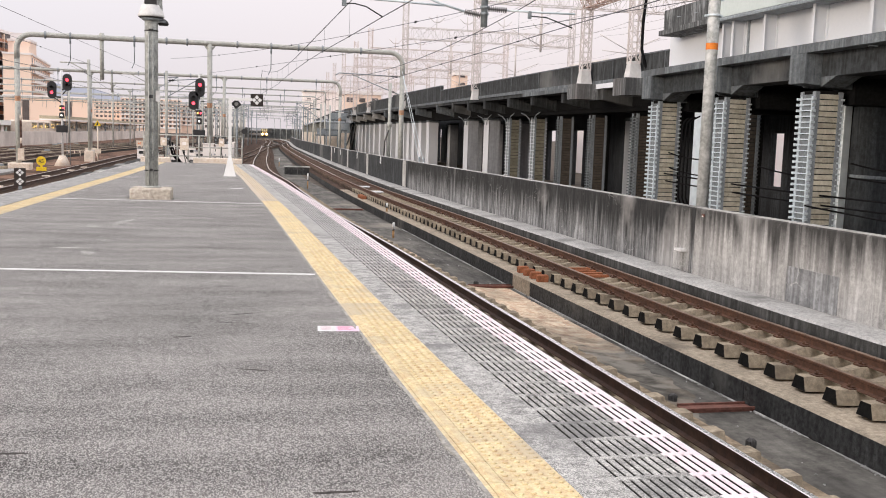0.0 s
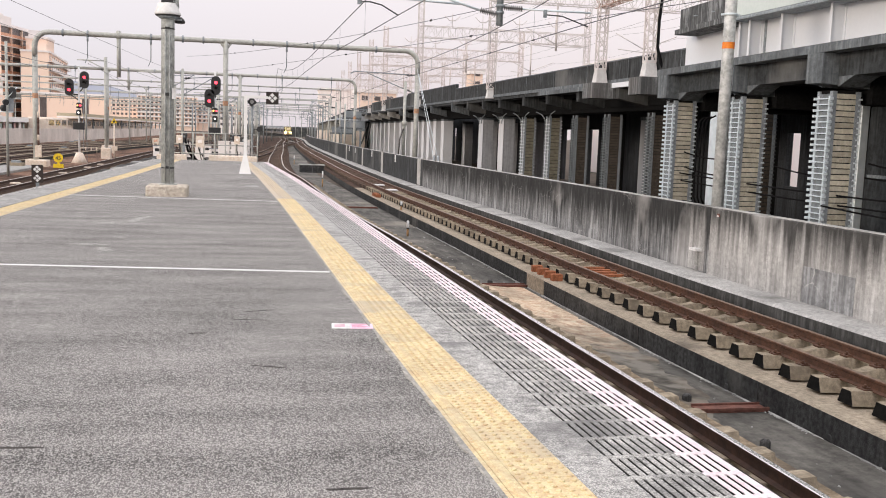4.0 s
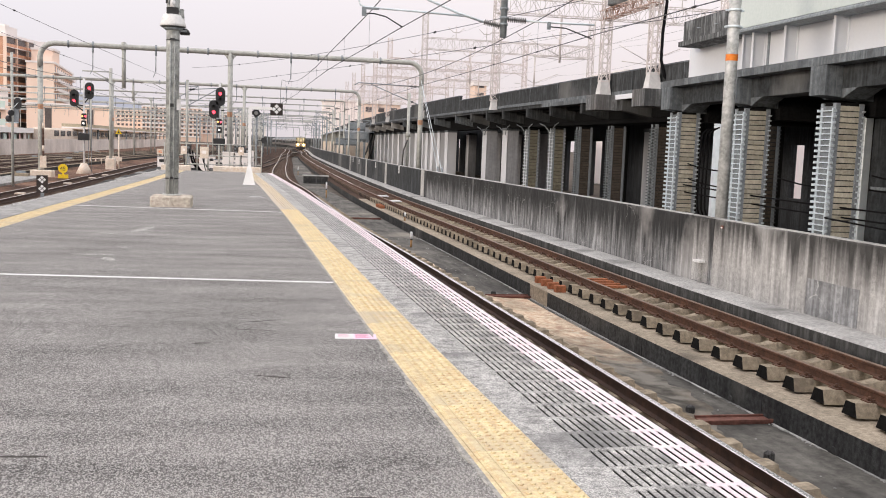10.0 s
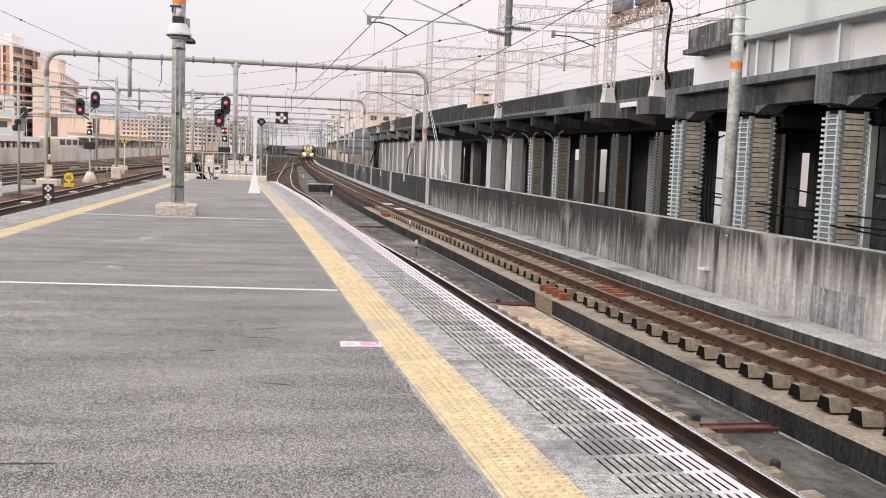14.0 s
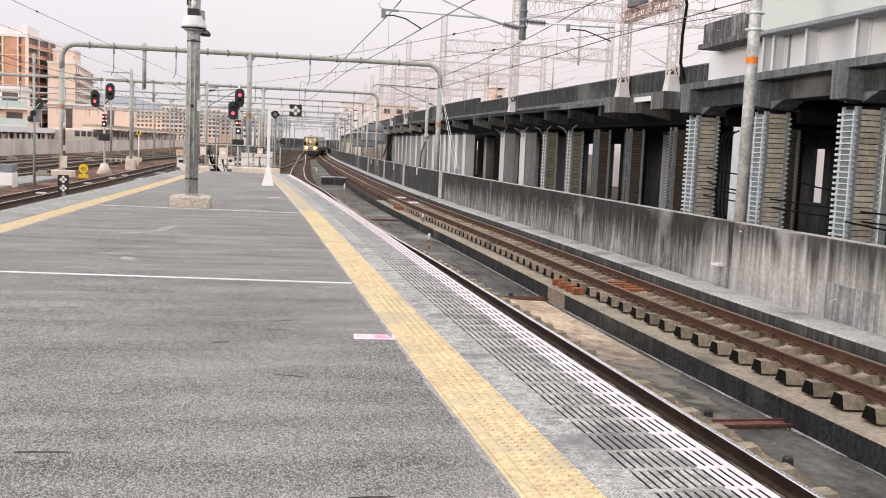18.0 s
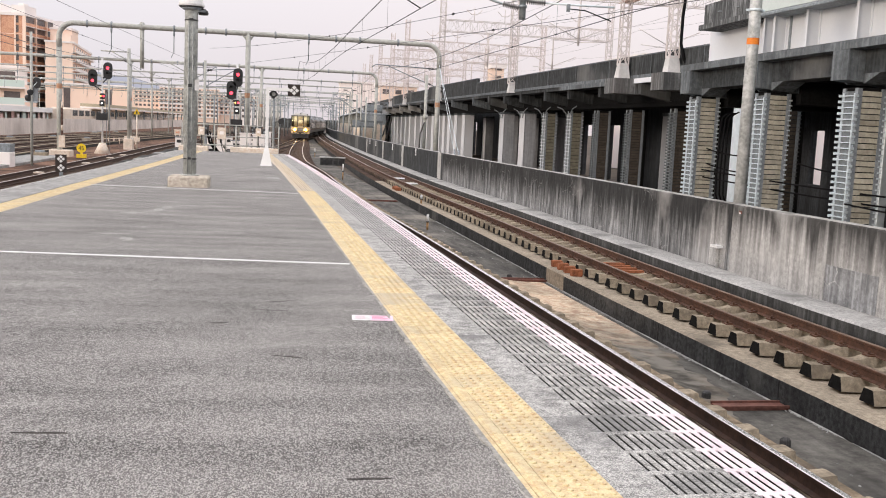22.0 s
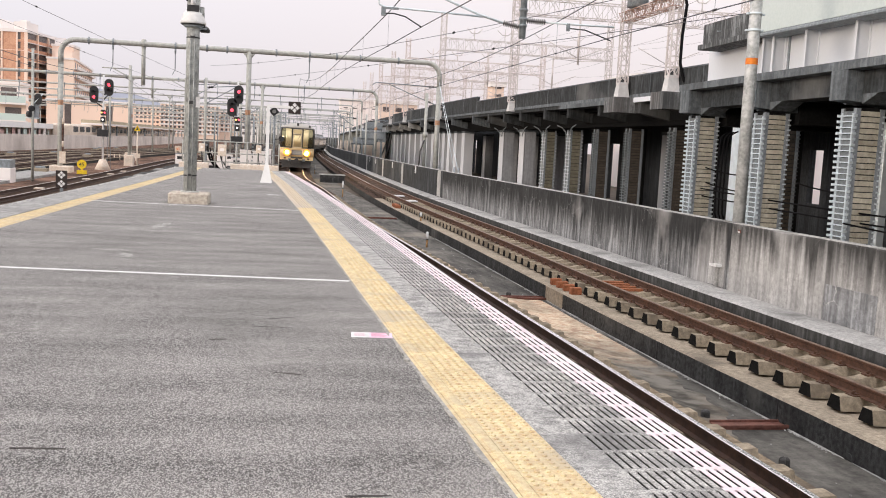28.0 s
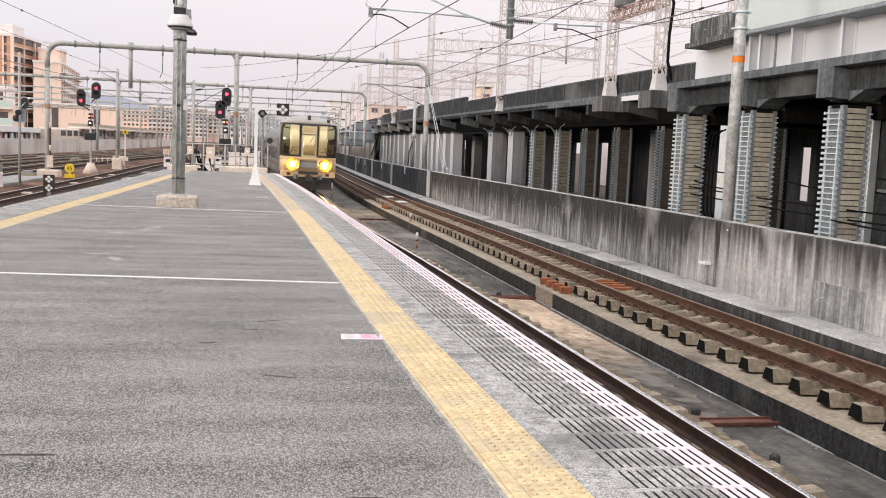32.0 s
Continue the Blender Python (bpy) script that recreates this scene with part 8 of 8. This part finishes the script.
    for y in (45.0, 55.0, 62.5, 67.5):
        k = thing("crossing_board", "short pale board between the rails of the yard track", "board", LYARD.frame_at(y, 0.0, -1.19), "crossing boards")
        part("board", M().bevel_box(-0.18, -0.22, 0, 0.18, 0.22, 0.06, 0.01), M_CREAMBOX, k)
    k = thing("picket_rail", "low row of pale stakes with a top rail in the yard", "fence", pose(-15.6, 98, -1.33))
    part("rail", M().box(0, -0.03, 0.44, 3.0, 0.03, 0.50), M_CREAMBOX, k)
    for i in range(7):
        part("stake", M().box(0.5 * i - 0.05, -0.05, 0, 0.5 * i + 0.05, 0.03, 0.56), M_CREAMBOX, k)
    random.seed(21)
    proto = None
    for i in range(26):     # low boxes and cable troughs between the tracks
        x, y = random.uniform(-23, -8), random.uniform(60, 150)
        if abs(x + 10) < 1.7 or abs(x + 15.2) < 1.3 or abs(x + 19.4) < 1.3:
            continue
        if proto is None:
            proto = thing("point_machine", "low grey-brown point machine box beside a track", "point machine", pose(x, y, -1.33), "point machines")
            part("case", M().bevel_box(-0.45, -0.3, 0, 0.45, 0.3, 0.32, 0.04), M_SLEEPER, proto)
            part("cover", M().bevel_box(-0.25, -0.2, 0.31, 0.25, 0.2, 0.45, 0.03), M_GREYSTEEL, proto)
        else:
            copy_thing(proto, pose(x, y, -1.33, 0, 0, random.uniform(-20, 20)))
    # low station canopy and parked train beyond the wall
    s = thing("far_canopy", "long low white platform canopy beyond the wall", "canopy", pose(-32.5, 95, 0))
    part("roof", M().box(-3, 0, 1.35, 1.9, 75, 1.95), M_PALE, s)
    for i in range(16):
        part("canopy_post", M().tube((0.8, 2 + i * 4.7, FLOOR_Z), (0.8, 2 + i * 4.7, 1.3), 0.12, 8), M_GREYSTEEL, s)
    part("back_screen", M().box(-2.9, 0, FLOOR_Z, -2.6, 75, 1.3), M_CREAMBOX, s)
    part("edge_board", M().box(1.9, 0, 1.25, 1.98, 75, 1.95), M_BRIGHT, s, "white edge board")
    for i in range(26):
        part("screen_panel", M().box(1.5, 1.0 + 2.8 * i, FLOOR_Z, 1.56, 1.0 + 2.8 * i + (1.1, 1.7, 0.8, 1.4)[i % 4], 1.02 + 0.12 * (i % 3)), (M_MINT, M_PINKPANEL, M_PALE, M_MINT, M_PINKPANEL)[i % 5], s, ("mint panel", "pink panel", "pale panel", "mint panel", "pink panel")[i % 5])
    s = thing("parked_train", "pale parked train with dark windows beyond the wall", "train", pose(-29.4, 148, 0))
    part("body", M().bevel_box(-1.45, 0, -0.9, 1.45, 160, 2.1, 0.25), M_CREAMBOX, s)
    for i in range(32):
        part("window", M().box(1.44, 1.0 + 5 * i, 0.95, 1.47, 4.6 + 5 * i, 1.75), M_TRAINGLASS, s)
    s = thing("far_canopy", "long brownish platform roof beyond the yard", "canopy", pose(-28.0, 165, 0))
    part("roof", M().box(-1.8, 0, 2.45, 2.2, 190, 2.95), M_FARROOF, s)
    part("fascia", M().box(-1.8, -0.05, 2.2, 2.25, 190, 2.45), M_PALE, s, "white fascia")
    for i in range(14):
        part("canopy_post", M().tube((1.2, 4 + i * 13.5, FLOOR_Z - 0.1), (1.2, 4 + i * 13.5, 2.3), 0.15, 8), M_GREYSTEEL, s)


M_PINKPANEL = mat("pink_panel", (0.62, 0.42, 0.40), (0.54, 0.36, 0.34), 0.5, 0.7, rich=0.1)
M_GUARD = mat("guard_paint", (0.07, 0.03, 0.025), (0.10, 0.05, 0.03), 4, 0.7)
M_YARDWALL = mat("yard_wall", (0.80, 0.74, 0.69), (0.64, 0.59, 0.55), 0.4, 0.9, fine=40, streak=0.12, dirt=(0.42, 0.38, 0.345), dirt_at=0.60, rich=0.25)
M_FARROOF = mat("far_roof", (0.50, 0.44, 0.32), (0.42, 0.37, 0.27), 0.3, 0.8)


def txt(parent, body, size, loc, material):
    cu = bpy.data.curves.new("lettering", "FONT")
    cu.body, cu.size, cu.align_x, cu.extrude = body, size, "CENTER", 0.002
    tmp = bpy.data.objects.new("lettering", cu)
    scene.collection.objects.link(tmp)
    me = bpy.data.meshes.new_from_object(tmp.evaluated_get(bpy.context.evaluated_depsgraph_get()))
    bpy.data.objects.remove(tmp)
    me.materials.clear()
    me.materials.append(material)
    part("lettering", me, None, parent, "dark numerals", Matrix.Translation(loc) @ Matrix.Rotation(math.pi / 2, 4, "X"))


# ---- build ----
LYARD = Line(*[(y, x - 3.95) for y, x in zip(TRACK_L.y, TRACK_L.x)])
ground()
PLAT = platform()
beds()
parapet_wall()
VIADUCT = viaduct()
station_block()
gantries()
far_clutter()
near_gantry()
platform_pole()
right_pole()
boundary_sign()
signals()
platform_marks()
platform_end()
trackside()
crumbs()
dust_drift()
slotted_block()
far_landings()
far_station()
yard()
overhead(TRACK_N, "platform track wires", (0.2, -0.31, -0.1, 0.2, -0.2, 0.2, -0.2), 4.07, (5.2, 5.2, 5.6, 5.3, 5.2, 5.2, 5.2), 0.85)
overhead(TRACK_R, "outer track wires", (0.2, -0.1, 0.3, -0.2, 0.2, -0.2, 0.2), 4.18, (5.2, 5.25, 5.55, 5.3, 5.2, 5.2, 5.2))
overhead(LYARD, "yard track wires", (0.2, -0.2, 0.2, -0.2, 0.2, -0.2, 0.2), 4.1, (5.1,) * 7)
feeder_lines()
viaduct_masts()
train()
buildings()
track("track", "track with polished rails on dusty concrete sleepers", TRACK_N, -28, 320, M_RAILTOP, -0.05, 0.637, 290, first=0.832 - 0.637 * 14,
      sleeper=sleeper_mesh("sleeper", 2.0, True, [M_SLEEPER, M_SLEEPER]))
track("track", "track with rusty rails on concrete sleepers", TRACK_R, -28, 330, M_RAILTOP_OLD, 0.05, 0.615, 300, first=2.5 - 0.615 * 16, fast=(3, 45))
XOVER = Line((60, -3.2), (76, -1.6), (92, 0.2), (110, 1.9), (130, 3.3), (150, 4.6), (170, 5.7))
track("track", "curved crossover track near the platform end", XOVER, 62, 168, M_RAILTOP_OLD, 0.0, 0.62, 0, first=63)
track("track", "curved crossover track between the two main tracks", Line((139, 4.62), (161, 5.5), (184, 7.15), (207, 9.5), (241, 12.75)), 150, 240, M_RAILTOP, 0.0, 0.62, 0, first=150)
for off in (0, -3.95, -10.6, -13.0, -15.4, -17.8, -20.2):
    L2 = Line(*[(y, x + off * (0.6 + 0.4 * min(1, max(0, (200 - y) / 100)))) for y, x in zip(TRACK_L.y, TRACK_L.x)])
    track("track", "rusty yard track on brown ballast", L2, -28, 330, M_RAILTOP_FAR if off == -3.95 else M_RAILTOP_OLD, 0.0, 0.65, 0, first=15)
    # Added kerb: its dark side and tan top imitate the shadowed track bands.
    if off < -5:
        root = thing("cable_trough", "added low kerb drawing a dark and pale band along a yard track", "cable trough", group="long cable troughs")
        part("trough", M().sweep([(1.32, -1.35), (1.32, -1.10), (1.52, -1.10), (1.52, -1.35)], L2, steps(30, 300, 6)), M_SLABSIDE, root)
        part("lid", M().sweep([(1.30, -1.10), (1.30, -1.06), (1.54, -1.06), (1.54, -1.10)], L2, steps(30, 300, 6)), M_SLEEPER, root, "tan top of the added kerb")
platform_pieces(PLAT)
motions()
